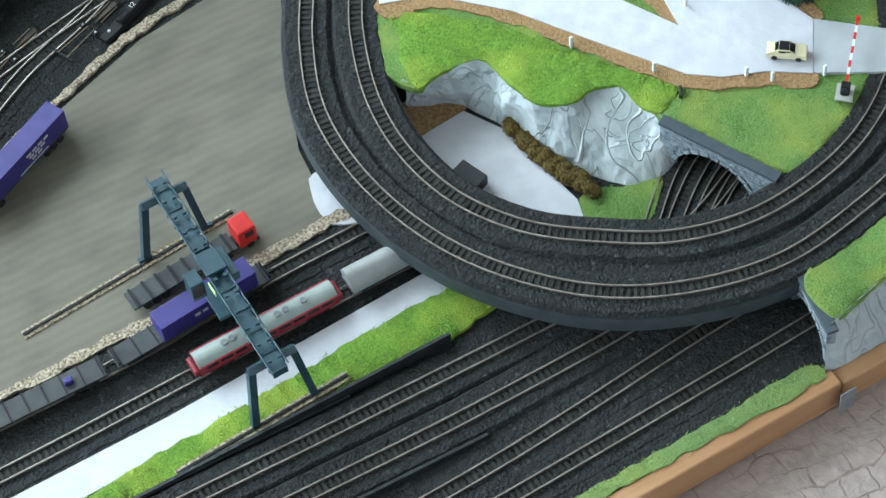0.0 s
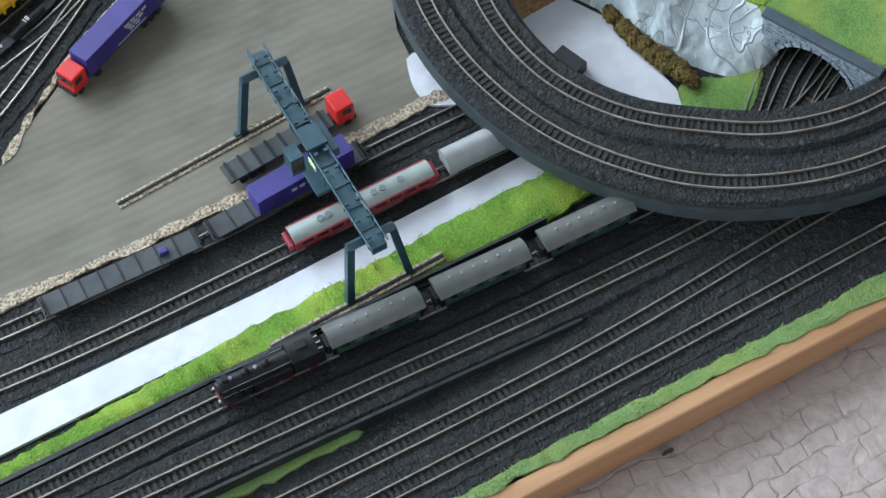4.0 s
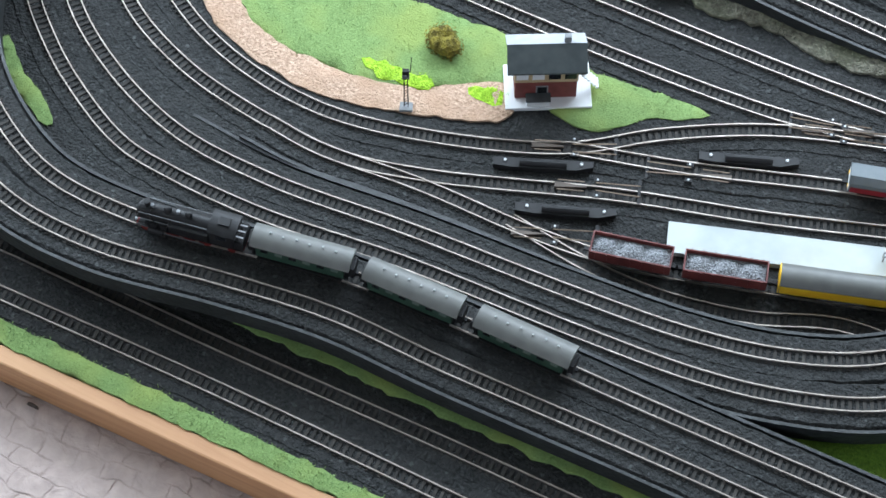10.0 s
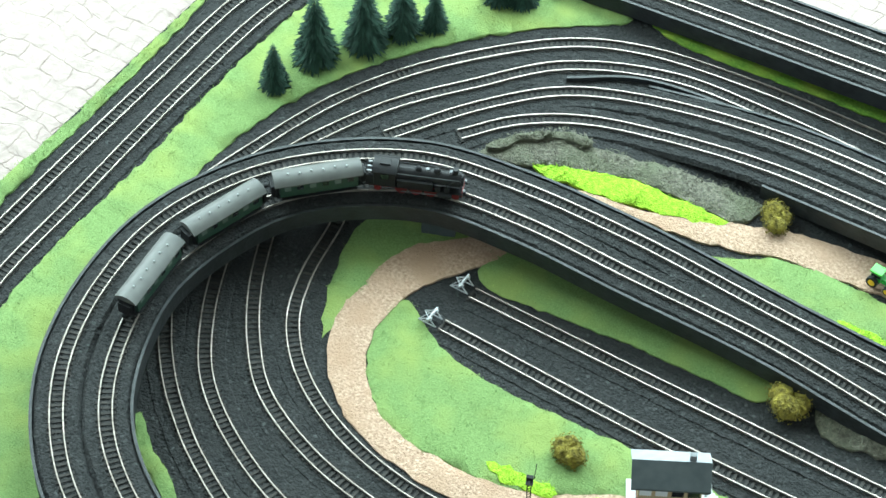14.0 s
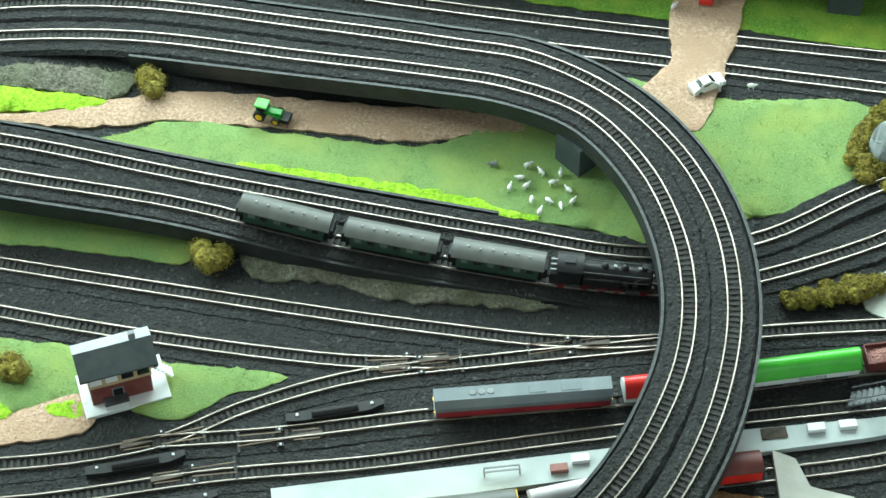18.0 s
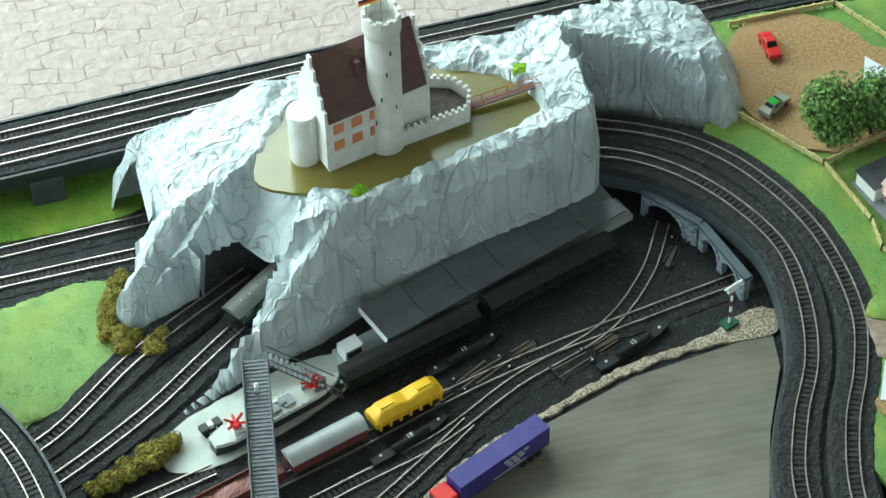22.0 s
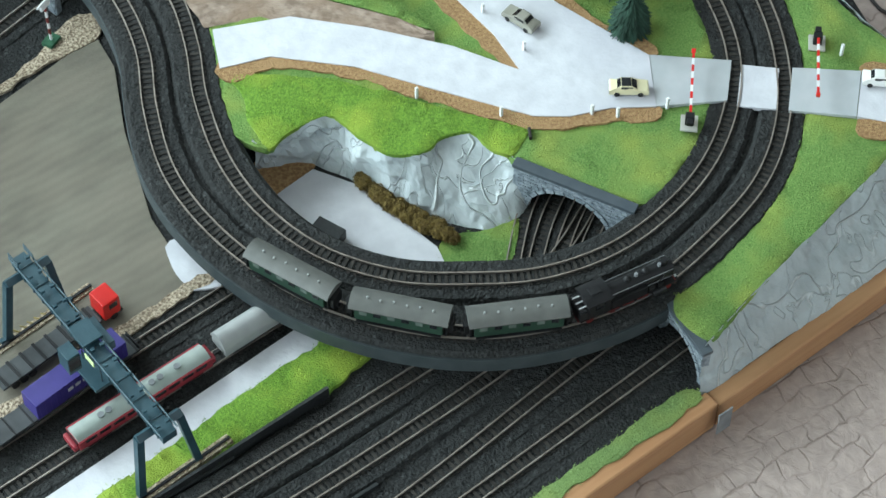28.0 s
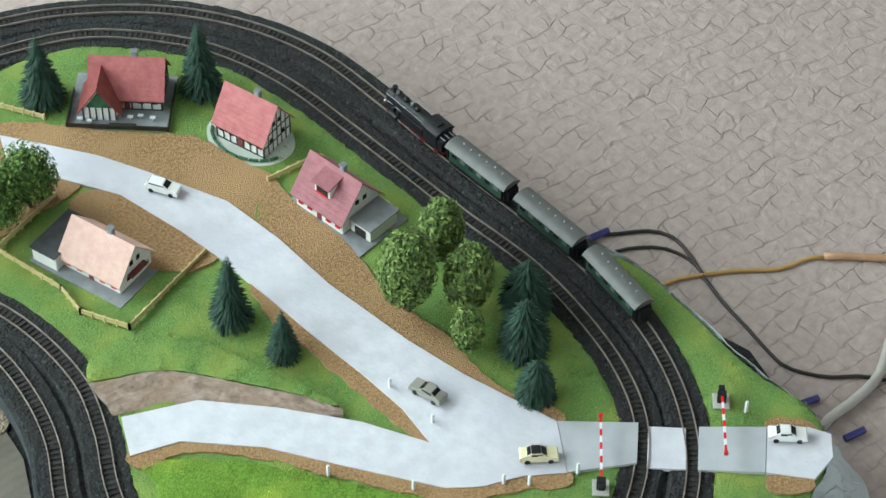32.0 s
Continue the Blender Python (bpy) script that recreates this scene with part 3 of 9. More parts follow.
A1 = [(0.70, 0.262, .004), (0.648, 0.228, .004), (0.589, 0.200, .004), (0.53, 0.184, .004), (0.454, 0.177, .004), (0.266, 0.170, .010), (0.06, 0.165, .017), (-0.10, 0.155, .023), (-0.30, 0.146, .029), (-0.53, 0.130, .037), (-0.80, 0.112, .046), (-0.882, 0.093, .049), (-0.97, 0.075, .05), (-1.055, 0.076, .05),
      (-1.128, 0.108, .05), (-1.18, 0.152, .05), (-1.215, 0.21, .05), (-1.237, 0.29, .05), (-1.228, 0.37, .05), (-1.203, 0.432, .05), (-1.155, 0.483, .05), (-1.09, 0.52, .05), (-1.0, 0.534, .05), (-0.90, 0.540, .045), (-0.758, 0.552, .034), (-0.608, 0.553, .02), (-0.39, 0.567, .006),
      (-0.30, 0.585, .005), (-0.174, 0.657, .006), (-0.101, 0.716, .008), (-0.026, 0.775, .012)]
A2 = [(0.72, 0.228, .004), (0.665, 0.196, .004), (0.637, 0.182, .004), (0.58, 0.156, .004), (0.507, 0.141, .004), (0.345, 0.130, .008), (0.175, 0.126, .014), (0.0, 0.121, .020), (-0.17, 0.115, .025), (-0.332, 0.105, .030), (-0.52, 0.094, .037), (-0.689, 0.082, .042), (-0.79, 0.077, .046), (-0.88, 0.060, .05), (-0.985, 0.038, .05), (-1.07, 0.040, .05),
      (-1.15, 0.072, .05), (-1.205, 0.118, .05), (-1.248, 0.18, .05), (-1.273, 0.26, .05), (-1.276, 0.35, .05), (-1.243, 0.44, .05), (-1.19, 0.503, .05), (-1.121, 0.548, .05), (-1.04, 0.566, .05), (-0.92, 0.578, .045), (-0.75, 0.585, .032), (-0.485, 0.603, .010),
      (-0.345, 0.614, .005), (-0.256, 0.652, .005), (-0.163, 0.730, .008), (-0.053, 0.800, .012)]
B1 = [(-1.29, 0.43, .004), (-1.268, 0.37, .004), (-1.245, 0.315, .004), (-1.219, 0.278, .004), (-1.207, 0.263, .004), (-1.181, 0.236, .004), (-1.157, 0.216, .004), (-1.115, 0.187, .004), (-1.04, 0.152, .004), (-0.985, 0.146, .004), (-0.90, 0.147, .006), (-0.77, 0.160, .015), (-0.618, 0.167, .025), (-0.522, 0.174, .032), (-0.457, 0.187, .036), (-0.388, 0.214, .04), (-0.333, 0.256, .045), (-0.291, 0.316, .052), (-0.267, 0.39, .057), (-0.259, 0.474, .058),
      (-0.266, 0.544, .058), (-0.289, 0.615, .058), (-0.332, 0.681, .058), (-0.399, 0.737, .058), (-0.486, 0.770, .056), (-0.569, 0.775, .05), (-0.70, 0.778, .040), (-0.88, 0.783, .02), (-1.016, 0.762, .006), (-1.084, 0.729, .004), (-1.138, 0.670, .004), (-1.192, 0.584, .004)]
B2 = [(-1.262, 0.48, .004), (-1.245, 0.42, .004), (-1.229, 0.376, .004), (-1.200, 0.316, .004), (-1.156, 0.257, .004), (-1.087, 0.212, .004), (-1.002, 0.183, .004), (-0.91, 0.179, .006), (-0.782, 0.189, .015), (-0.639, 0.196, .025), (-0.537, 0.205, .032), (-0.468, 0.221, .036), (-0.407, 0.249, .04), (-0.356, 0.293, .047), (-0.322, 0.352, .055), (-0.303, 0.42, .058), (-0.297, 0.48, .058),
      (-0.304, 0.540, .058), (-0.324, 0.599, .058), (-0.366, 0.665, .058), (-0.427, 0.715, .058), (-0.501, 0.734, .056), (-0.573, 0.738, .05), (-0.70, 0.738, .04), (-0.86, 0.744, .02), (-0.969, 0.732, .008), (-1.048, 0.708, .004), (-1.10, 0.671, .004), (-1.135, 0.625, .004)]
C1 = [(0.12, 0.855, .05), (0.20, 0.858, .05), (0.281, 0.843, .05), (0.329, 0.822, .05), (0.374, 0.782, .05), (0.409, 0.726, .05), (0.424, 0.680, .05), (0.422, 0.612, .05), (0.408, 0.555, .05), (0.380, 0.497, .05), (0.358, 0.43, .05), (0.357, 0.359, .05), (0.375, 0.285, .05), (0.409, 0.221, .05), (0.470, 0.158, .05),
      (0.539, 0.123, .05), (0.615, 0.109, .05), (0.688, 0.119, .05), (0.759, 0.141, .05), (0.812, 0.178, .05), (0.852, 0.226, .05), (0.882, 0.284, .05), (0.903, 0.364, .05), (0.906, 0.458, .05), (0.898, 0.609, .05), (0.895, 0.715, .05), (0.887, 0.805, .05), (0.859, 0.882, .05), (0.806, 0.955, .05), (0.72, 1.02, .05), (0.62, 1.06, .05)]
C2 = [(0.12, 0.898, .05), (0.20, 0.900, .05), (0.273, 0.884, .05), (0.337, 0.860, .05), (0.385, 0.829, .05), (0.424, 0.782, .05), (0.459, 0.700, .05), (0.465, 0.600, .05), (0.447, 0.538, .05), (0.422, 0.484, .05), (0.402, 0.413, .05), (0.401, 0.350, .05), (0.417, 0.290, .05), (0.453, 0.237, .05), (0.500, 0.200, .05), (0.552, 0.170, .05),
      (0.616, 0.156, .05), (0.683, 0.163, .05), (0.737, 0.182, .05), (0.788, 0.217, .05), (0.825, 0.260, .05), (0.849, 0.315, .05), (0.862, 0.38, .05), (0.867, 0.45, .05), (0.857, 0.56, .05), (0.847, 0.699, .05), (0.836, 0.80, .05), (0.812, 0.872, .05), (0.783, 0.917, .05), (0.719, 0.978, .05), (0.60, 1.02, .05)]
RING3 = [(-1.232, 0.50, .004), (-1.226, 0.46, .004), (-1.202, 0.40, .004), (-1.181, 0.36, .004), (-1.147, 0.313, .004), (-1.106, 0.274, .004), (-1.030, 0.242, .004), (-0.942, 0.229, .004), (-0.871, 0.228, .004), (-0.803, 0.246, .004), (-0.651, 0.308, .004), (-0.542, 0.345, .004), (-0.445, 0.383, .004),
         (-0.342, 0.424, .004), (-0.237, 0.463, .004), (0.0, 0.549, .004), (0.08, 0.578, .004), (0.160, 0.625, .004), (0.255, 0.669, .004), (0.308, 0.723, .004), (0.34, 0.78, .004)]
RING4 = [(-1.19, 0.54, .004), (-1.168, 0.472, .004), (-1.153, 0.399, .004), (-1.131, 0.350, .004), (-1.086, 0.306, .004), (-1.010, 0.272, .004), (-0.913, 0.261, .004), (-0.819, 0.281, .004), (-0.710, 0.328, .004), (-0.648, 0.378, .004), (-0.569, 0.427, .004), (-0.457, 0.471, .004), (-0.322, 0.520, .004), (-0.242, 0.551, .004), (-0.117, 0.589, .004)]
N1 = [(-1.30, 0.44, .004), (-1.289, 0.489, .004), (-1.256, 0.601, .004), (-1.204, 0.692, .004), (-1.118, 0.786, .004), (-1.049, 0.822, .004), (-0.935, 0.843, .004), (-0.82, 0.851, .004), (-0.576, 0.860, .004), (-0.362, 0.874, .004), (-0.133, 0.893, .004), (-0.02, 0.90, .004)]
N2 = [(-1.26, 0.50, .004), (-1.245, 0.547, .004), (-1.210, 0.621, .004), (-1.162, 0.687, .004), (-1.102, 0.759, .004), (-1.008, 0.806, .004), (-0.891, 0.818, .004), (-0.70, 0.82, .004), (-0.506, 0.829, .004), (-0.384, 0.837, .004), (-0.136, 0.853, .004), (-0.02, 0.86, .004)]
S1 = [(-1.018, 0.470, .004), (-0.777, 0.479, .004), (-0.533, 0.491, .004), (-0.378, 0.508, .004), (-0.242, 0.551, .004)]
S2 = [(-1.020, 0.424, .004), (-0.786, 0.427, .004), (-0.581, 0.442, .004), (-0.500, 0.458, .004)]
Y2 = [(-0.710, 0.328, .004), (-0.619, 0.357, .004), (-0.492, 0.406, .004), (-0.323, 0.463, .004), (-0.158, 0.529, .004), (-0.085, 0.556, .004), (0.006, 0.588, .004), (0.087, 0.619, .004), (0.173, 0.647, .004), (0.314, 0.681, .004), (0.40, 0.70, .004)]
Y4 = [(-0.942, 0.229, .004), (-0.893, 0.226, .004), (-0.802, 0.236, .004), (-0.695, 0.241, .004), (-0.620, 0.252, .004), (-0.511, 0.287, .004), (-0.405, 0.326, .004), (-0.339, 0.361, .004), (-0.222, 0.406, .004), (-0.122, 0.446, .004), (-0.01, 0.504, .004), (0.056, 0.549, .004), (0.11, 0.59, .004)]
Y5 = [(-0.72, 0.243, .004), (-0.645, 0.236, .004), (-0.579, 0.239, .004), (-0.51, 0.256, .004), (-0.441, 0.286, .004), (-0.36, 0.293, .004), (-0.284, 0.297, .004), (-0.181, 0.308, .004), (-0.041, 0.309, .004), (0.152, 0.315, .004), (0.245, 0.326, .004), (0.36, 0.332, .004), (0.44, 0.335, .004)]
Y7 = [(-0.31, 0.293, .004), (-0.271, 0.288, .004), (-0.194, 0.273, .004), (-0.117, 0.267, .004), (-0.009, 0.266, .004), (0.153, 0.273, .004), (0.300, 0.281, .004), (0.42, 0.285, .004)]

for pts, label in ((T1, "outer main line on black ballast near the layout edge"), (T2, "second outer main line on black ballast"),
                   (A1, "raised main line that the steam train runs on"), (A2, "outer line of the raised main line"),
                   (B1, "outer line of the raised loop over the yard"), (B2, "inner line of the raised loop over the yard"),
                   (C1, "outer line of the village loop"), (C2, "inner line of the village loop")):
    track(label, pts)
for pts, label in ((RING3, "yard lead track on black ballast"), (RING4, "innermost curved yard track"), (N1, "rear main line behind the meadow"),
                   (N2, "second rear main line behind the meadow"), (S1, "siding with a buffer stop"), (S2, "short siding with a buffer stop"),
                   (Y2, "yard track under the diesel train"), (Y4, "yard track beside the white platform"), (Y5, "goods track beside the plaza"), (Y7, "goods track by the paper road")):
    track(label, pts)

deck("raised double-track roadbed of black foam on grey blocks", A2[5:-4], A1[5:-4])
deck("curved double-track viaduct roadbed of black foam", B1[10:-3], B2[6:-4])
deck("double-track roadbed of the village loop in black foam", C1[1:-1], C2[1:-1], margin=0.016, rise=-0.0008, trim=M_PILLAR, thick=0.013)
deck("raised double-track roadbed along the back edge", T1[15:], T2[16:])

# ---- ground cover ----
M_PLAZA = material("beige_corrugated_card", (0.128, 0.114, 0.088), (0.172, 0.157, 0.122), 40, 0.8, bump=0.3, bump_scale=420, c3=(0.182, 0.160, 0.124), scale3=16, stretch=(0.6, 1.2, 1.0), detail=6.0)


def plaza():
    """A card sheet with fine ribs."""
    n, l = M_PLAZA.node_tree.nodes, M_PLAZA.node_tree.links
    wave = n.new("ShaderNodeTexWave")
    wave.bands_direction = "Y"
    wave.inputs["Scale"].default_value, wave.inputs["Distortion"].default_value, wave.inputs["Detail"].default_value = 40, 2.6, 4
    tc = next(x for x in n if x.type == "TEX_COORD")
    l.new(tc.outputs["Object"], wave.inputs["Vector"])
    bsdf = n["Principled BSDF"]
    src = bsdf.inputs["Base Color"].links[0].from_socket
    hs = n.new("ShaderNodeHueSaturation")
    mr = n.new("ShaderNodeMapRange")
    mr.inputs[3].default_value, mr.inputs[4].default_value = 0.945, 1.035
    l.new(wave.outputs[1], mr.inputs[0])
    l.new(mr.outputs[0], hs.inputs["Value"])
    l.new(src, hs.inputs["Color"])
    l.new(hs.outputs[0], bsdf.inputs["Base Color"])
    pts = [(-0.122, 0.332), (0.158, 0.338), (0.33, 0.352), (0.335, 0.43), (0.365, 0.523), (0.395, 0.59), (0.40, 0.632), (0.366, 0.625), (0.264, 0.607), (0.171, 0.572), (0.090, 0.535), (-0.020, 0.455), (-0.075, 0.405), (-0.13, 0.372)]
    patch("plaza", pts, 0.004, M_PLAZA, "beige ribbed card plaza of the container yard", "plaza", straight=True, thick=0.004)


plaza()
G = 0.0035
M_GRIT = material("speckled_beige_grit", (0.16, 0.115, 0.075), (0.62, 0.52, 0.39), 560, 0.95, bump=1.0, bump_scale=560, ramp=(0.36, 0.66))
patch("paper_road", [(-0.166, 0.238), (-0.165, 0.204), (0.431, 0.236), (0.395, 0.268), (0.13, 0.248)], 0.005, M_ROAD, "white paper road strip beside the goods track", "road", straight=True)
patch("grass_verge", [(-0.165, 0.209), (0.13, 0.222), (0.415, 0.240), (0.44, 0.222), (0.375, 0.203), (0.2, 0.196), (0.0, 0.189), (-0.16, 0.18), (-0.40, 0.165), (-0.47, 0.18), (-0.40, 0.225), (-0.33, 0.262), (-0.30, 0.276), (-0.24, 0.262), (-0.17, 0.246)], 0.0055, M_GRASS, "bright green flocked verge with a ragged edge", "grass", relief=0.003)
patch("front_verge", [(-1.452, -0.074), (-1.2, -0.063), (-0.8, -0.0445), (-0.4, -0.0245), (0.0, -0.0045), (0.4, 0.0155), (0.608, 0.026), (0.60, 0.036), (0.5, 0.031), (0.4, 0.0275), (0.2, 0.0165), (0.0, 0.0075), (-0.2, -0.003), (-0.4, -0.0125), (-0.6, -0.0225), (-0.8, -0.027), (-1.1, -0.040), (-1.22, -0.043), (-1.31, 0.003), (-1.38, 0.068), (-1.425, 0.15), (-1.438, 0.3), (-1.44, 0.5), (-1.45, 0.7), (-1.453, 0.4)], G + 0.0006, M_MEADOW, "green flocked strip along the layout edge", "grass", relief=0.0013, amount=0.0024, blades=(0.6, 1.5))
patch("grass_west", [(-1.30, -0.015), (-1.235, 0.055), (-1.30, 0.11), (-1.345, 0.17), (-1.362, 0.25), (-1.362, 0.42), (-1.365, 0.62), (-1.35, 0.74), (-1.27, 0.82), (-1.15, 0.855), (-1.08, 0.852), (-1.15, 0.79), (-1.235, 0.69), (-1.29, 0.58), (-1.31, 0.46), (-1.30, 0.35), (-1.26, 0.2), (-1.19, 0.09), (-1.12, 0.04), (-1.12, 0.01)][1:], G, M_MEADOW, "light green grass mat between the curves", "grass", relief=0.002)
patch("grass_under_deck", [(-1.10, 0.064), (-1.0, 0.052), (-0.8, 0.054), (-0.6, 0.064), (-0.4, 0.072), (-0.2, 0.081), (0.0, 0.090), (0.15, 0.098), (0.0, 0.118), (-0.4, 0.11), (-0.8, 0.10), (-1.0, 0.10)], 0.0044, M_MEADOW, "dark green flock strip under the raised roadbed", "grass", relief=0.001, amount=0.004)
patch("sand_path", [(-0.767, 0.333), (-0.79, 0.315), (-0.844, 0.294), (-0.896, 0.277), (-0.954, 0.274), (-1.01, 0.284), (-1.057, 0.309), (-1.09, 0.346), (-1.105, 0.388), (-1.107, 0.438), (-1.093, 0.484), (-1.063, 0.517), (-1.029, 0.543), (-1.016, 0.533), (-1.033, 0.494), (-1.057, 0.456), (-1.066, 0.429), (-1.067, 0.396), (-1.059, 0.363), (-1.037, 0.333), (-0.998, 0.307), (-0.945, 0.302), (-0.889, 0.307), (-0.843, 0.324), (-0.785, 0.36)], G + 0.0006, M_SAND, "pinkish sand path round the signal box meadow", "path", relief=0.0008, amount=0.002)
patch("grass_island", [(-1.066, 0.429), (-1.067, 0.396), (-1.059, 0.363), (-1.037, 0.333), (-0.998, 0.307), (-0.945, 0.302), (-0.889, 0.307), (-0.843, 0.324), (-0.785, 0.36), (-0.705, 0.352), (-0.663, 0.388), (-0.623, 0.415), (-0.73, 0.408), (-0.809, 0.405), (-0.893, 0.398), (-0.994, 0.399)], G, M_MEADOW, "light green meadow round the signal box", "grass", relief=0.0015)
patch("grass_bend", [(-1.117, 0.543), (-1.149, 0.484), (-1.140, 0.435), (-1.117, 0.378), (-1.100, 0.352), (-1.103, 0.404), (-1.095, 0.472), (-1.04, 0.54)], G - 0.0005, M_MEADOW, "green flock inside the curve", "grass", relief=0.0015)
patch("grass_siding", [(-1.022, 0.487), (-0.929, 0.494), (-0.859, 0.503), (-0.807, 0.506), (-0.743, 0.514), (-0.735, 0.545), (-0.915, 0.560), (-1.02, 0.56)], G, M_MEADOW, "green grass strip under the raised line", "grass", relief=0.0015)
patch("meadow", [(-1.02, 0.615), (-0.92, 0.625), (-0.855, 0.635), (-0.798, 0.667), (-0.694, 0.675), (-0.568, 0.69), (-0.502, 0.735), (-0.43, 0.735), (-0.391, 0.69), (-0.335, 0.625), (-0.402, 0.628), (-0.465, 0.626), (-0.60, 0.617), (-0.80, 0.60), (-1.0, 0.59)], G, M_MEADOW, "light green sheep meadow between the lines", "grass", relief=0.002)
patch("sand_track", [(-1.03, 0.622), (-0.99, 0.634), (-0.94, 0.644), (-0.901, 0.660), (-0.863, 0.679), (-0.815, 0.698), (-0.749, 0.712), (-0.695, 0.717), (-0.607, 0.729), (-0.539, 0.738), (-0.482, 0.744), (-0.45, 0.742), (-0.46, 0.735), (-0.52, 0.716), (-0.577, 0.692), (-0.639, 0.686), (-0.691, 0.681), (-0.754, 0.673), (-0.81, 0.665), (-0.857, 0.647), (-0.899, 0.637), (-0.956, 0.629), (-1.0, 0.618)], G + 0.0006, M_SAND, "pinkish sand field track beside the meadow", "path", relief=0.001)
patch("lime_strip", [(-1.057, 0.632), (-1.008, 0.656), (-0.972, 0.669), (-0.928, 0.673), (-0.890, 0.676), (-0.867, 0.674), (-0.880, 0.664), (-0.911, 0.655), (-0.940, 0.645), (-0.990, 0.635), (-1.040, 0.628)], G + 0.0012, M_LIME, "strip of bright lime scatter", "grass", relief=0.0015, amount=0.004)
patch("lime_strip", [(-0.729, 0.629), (-0.663, 0.637), (-0.595, 0.640), (-0.532, 0.639), (-0.490, 0.635), (-0.448, 0.630), (-0.462, 0.625), (-0.509, 0.624), (-0.55, 0.622), (-0.612, 0.618), (-0.676, 0.618), (-0.728, 0.622)], G + 0.0012, M_LIME, "strip of bright lime scatter along the wall", "grass", relief=0.0015, amount=0.004)
patch("lime_strip", [(-0.905, 0.322), (-0.89, 0.331), (-0.865, 0.330), (-0.845, 0.334), (-0.838, 0.327), (-0.855, 0.318), (-0.88, 0.314)], G + 0.0012, M_LIME, "lime scatter along the sand path", "grass", relief=0.0012, amount=0.005)
patch("lime_strip", [(-0.815, 0.338), (-0.80, 0.350), (-0.782, 0.351), (-0.775, 0.342), (-0.79, 0.336)], G + 0.0012, M_LIME, "lime scatter along the sand path", "grass", relief=0.0012, amount=0.005)
patch("moss_bank", [(-1.107, 0.614), (-1.096, 0.640), (-1.076, 0.661), (-1.046, 0.681), (-1.022, 0.684), (-0.975, 0.697), (-0.930, 0.707), (-0.879, 0.711), (-0.852, 0.708), (-0.858, 0.682), (-0.918, 0.676), (-0.972, 0.668), (-1.010, 0.655), (-1.057, 0.632), (-1.085, 0.615)], 0.0045, M_MOSS, "grey-brown moss bank below the rear lines", "bank", thick=0.004, relief=0.003, kind="stuff", blades=(0.35, 2.2), amount=0.003)
patch("moss_bank", [(-1.104, 0.622), (-1.090, 0.648), (-1.070, 0.668), (-1.045, 0.683), (-1.022, 0.685), (-1.026, 0.676), (-1.050, 0.671), (-1.074, 0.654), (-1.090, 0.630)], 0.0095, M_MOSS, "pale grey moss crest of the bank", "bank", thick=0.009, relief=0.004, kind="stuff", blades=(0.5, 2.2), amount=0.002)
patch("moss_bank", [(-0.700, 0.536), (-0.630, 0.541), (-0.559, 0.542), (-0.499, 0.545), (-0.444, 0.546), (-0.414, 0.538), (-0.456, 0.526), (-0.505, 0.521), (-0.559, 0.515), (-0.626, 0.518), (-0.682, 0.510)], 0.0042, M_MOSS, "pale moss bank beside the yard", "bank", thick=0.004, relief=0.0025, kind="stuff", blades=(0.4, 2.4), amount=0.005)
patch("grass_rear", [(-1.05, 0.855), (-0.80, 0.875), (-0.524, 0.885), (-0.36, 0.893), (-0.13, 0.915), (-0.13, 0.965), (-0.362, 0.975), (-0.55, 0.96), (-0.80, 0.92), (-1.1, 0.89)], G, M_GRASS, "green flock strip below the rear viaduct", "grass", relief=0.0015)
patch("grass_rear", [(-0.47, 0.806), (-0.408, 0.811), (-0.319, 0.805), (-0.182, 0.825), (-0.165, 0.76), (-0.215, 0.70), (-0.262, 0.676), (-0.32, 0.665), (-0.36, 0.72), (-0.43, 0.77)], G, M_MEADOW, "light green meadow before the rock", "grass", relief=0.002)
patch("sand_crossing", [(-0.366, 0.968), (-0.326, 0.968), (-0.314, 0.902), (-0.319, 0.838), (-0.33, 0.765), (-0.36, 0.75), (-0.392, 0.79), (-0.371, 0.842), (-0.382, 0.900)], 0.0055, M_SAND, "sand lane over the rear lines", "path", relief=0.0008)
patch("ochre_yard", [(-0.32, 0.312), (-0.241, 0.320), (-0.123, 0.325), (-0.10, 0.345), (-0.125, 0.375), (-0.175, 0.385), (-0.253, 0.385), (-0.31, 0.36)], G + 0.0006, M_OCHRE, "brown ochre earth by the loading ramp", "earth", relief=0.001)
patch("sand_line", [(-0.14, 0.331), (0.0, 0.3285), (0.158, 0.334), (0.33, 0.346), (0.40, 0.352), (0.335, 0.357), (0.158, 0.343), (0.0, 0.337), (-0.13, 0.339)], G + 0.0012, M_GRIT, "line of sandy grit along the plaza edge", "path", relief=0.0008, amount=0.003)
patch("sand_line", [(-0.015, 0.459), (0.032, 0.502), (0.083, 0.542), (0.125, 0.566), (0.171, 0.584), (0.264, 0.622), (0.34, 0.638), (0.40, 0.66), (0.415, 0.645), (0.395, 0.625), (0.36, 0.628), (0.264, 0.613), (0.171, 0.577), (0.125, 0.556), (0.086, 0.536), (0.035, 0.498), (-0.012, 0.456)], G + 0.0012, M_GRIT, "line of sandy grit along the plaza edge", "path", relief=0.0008, amount=0.003)
M_QUAY = material("pale_plaster_quay", (0.40, 0.42, 0.38), (0.50, 0.52, 0.47), 60, 0.7, bump=0.3)
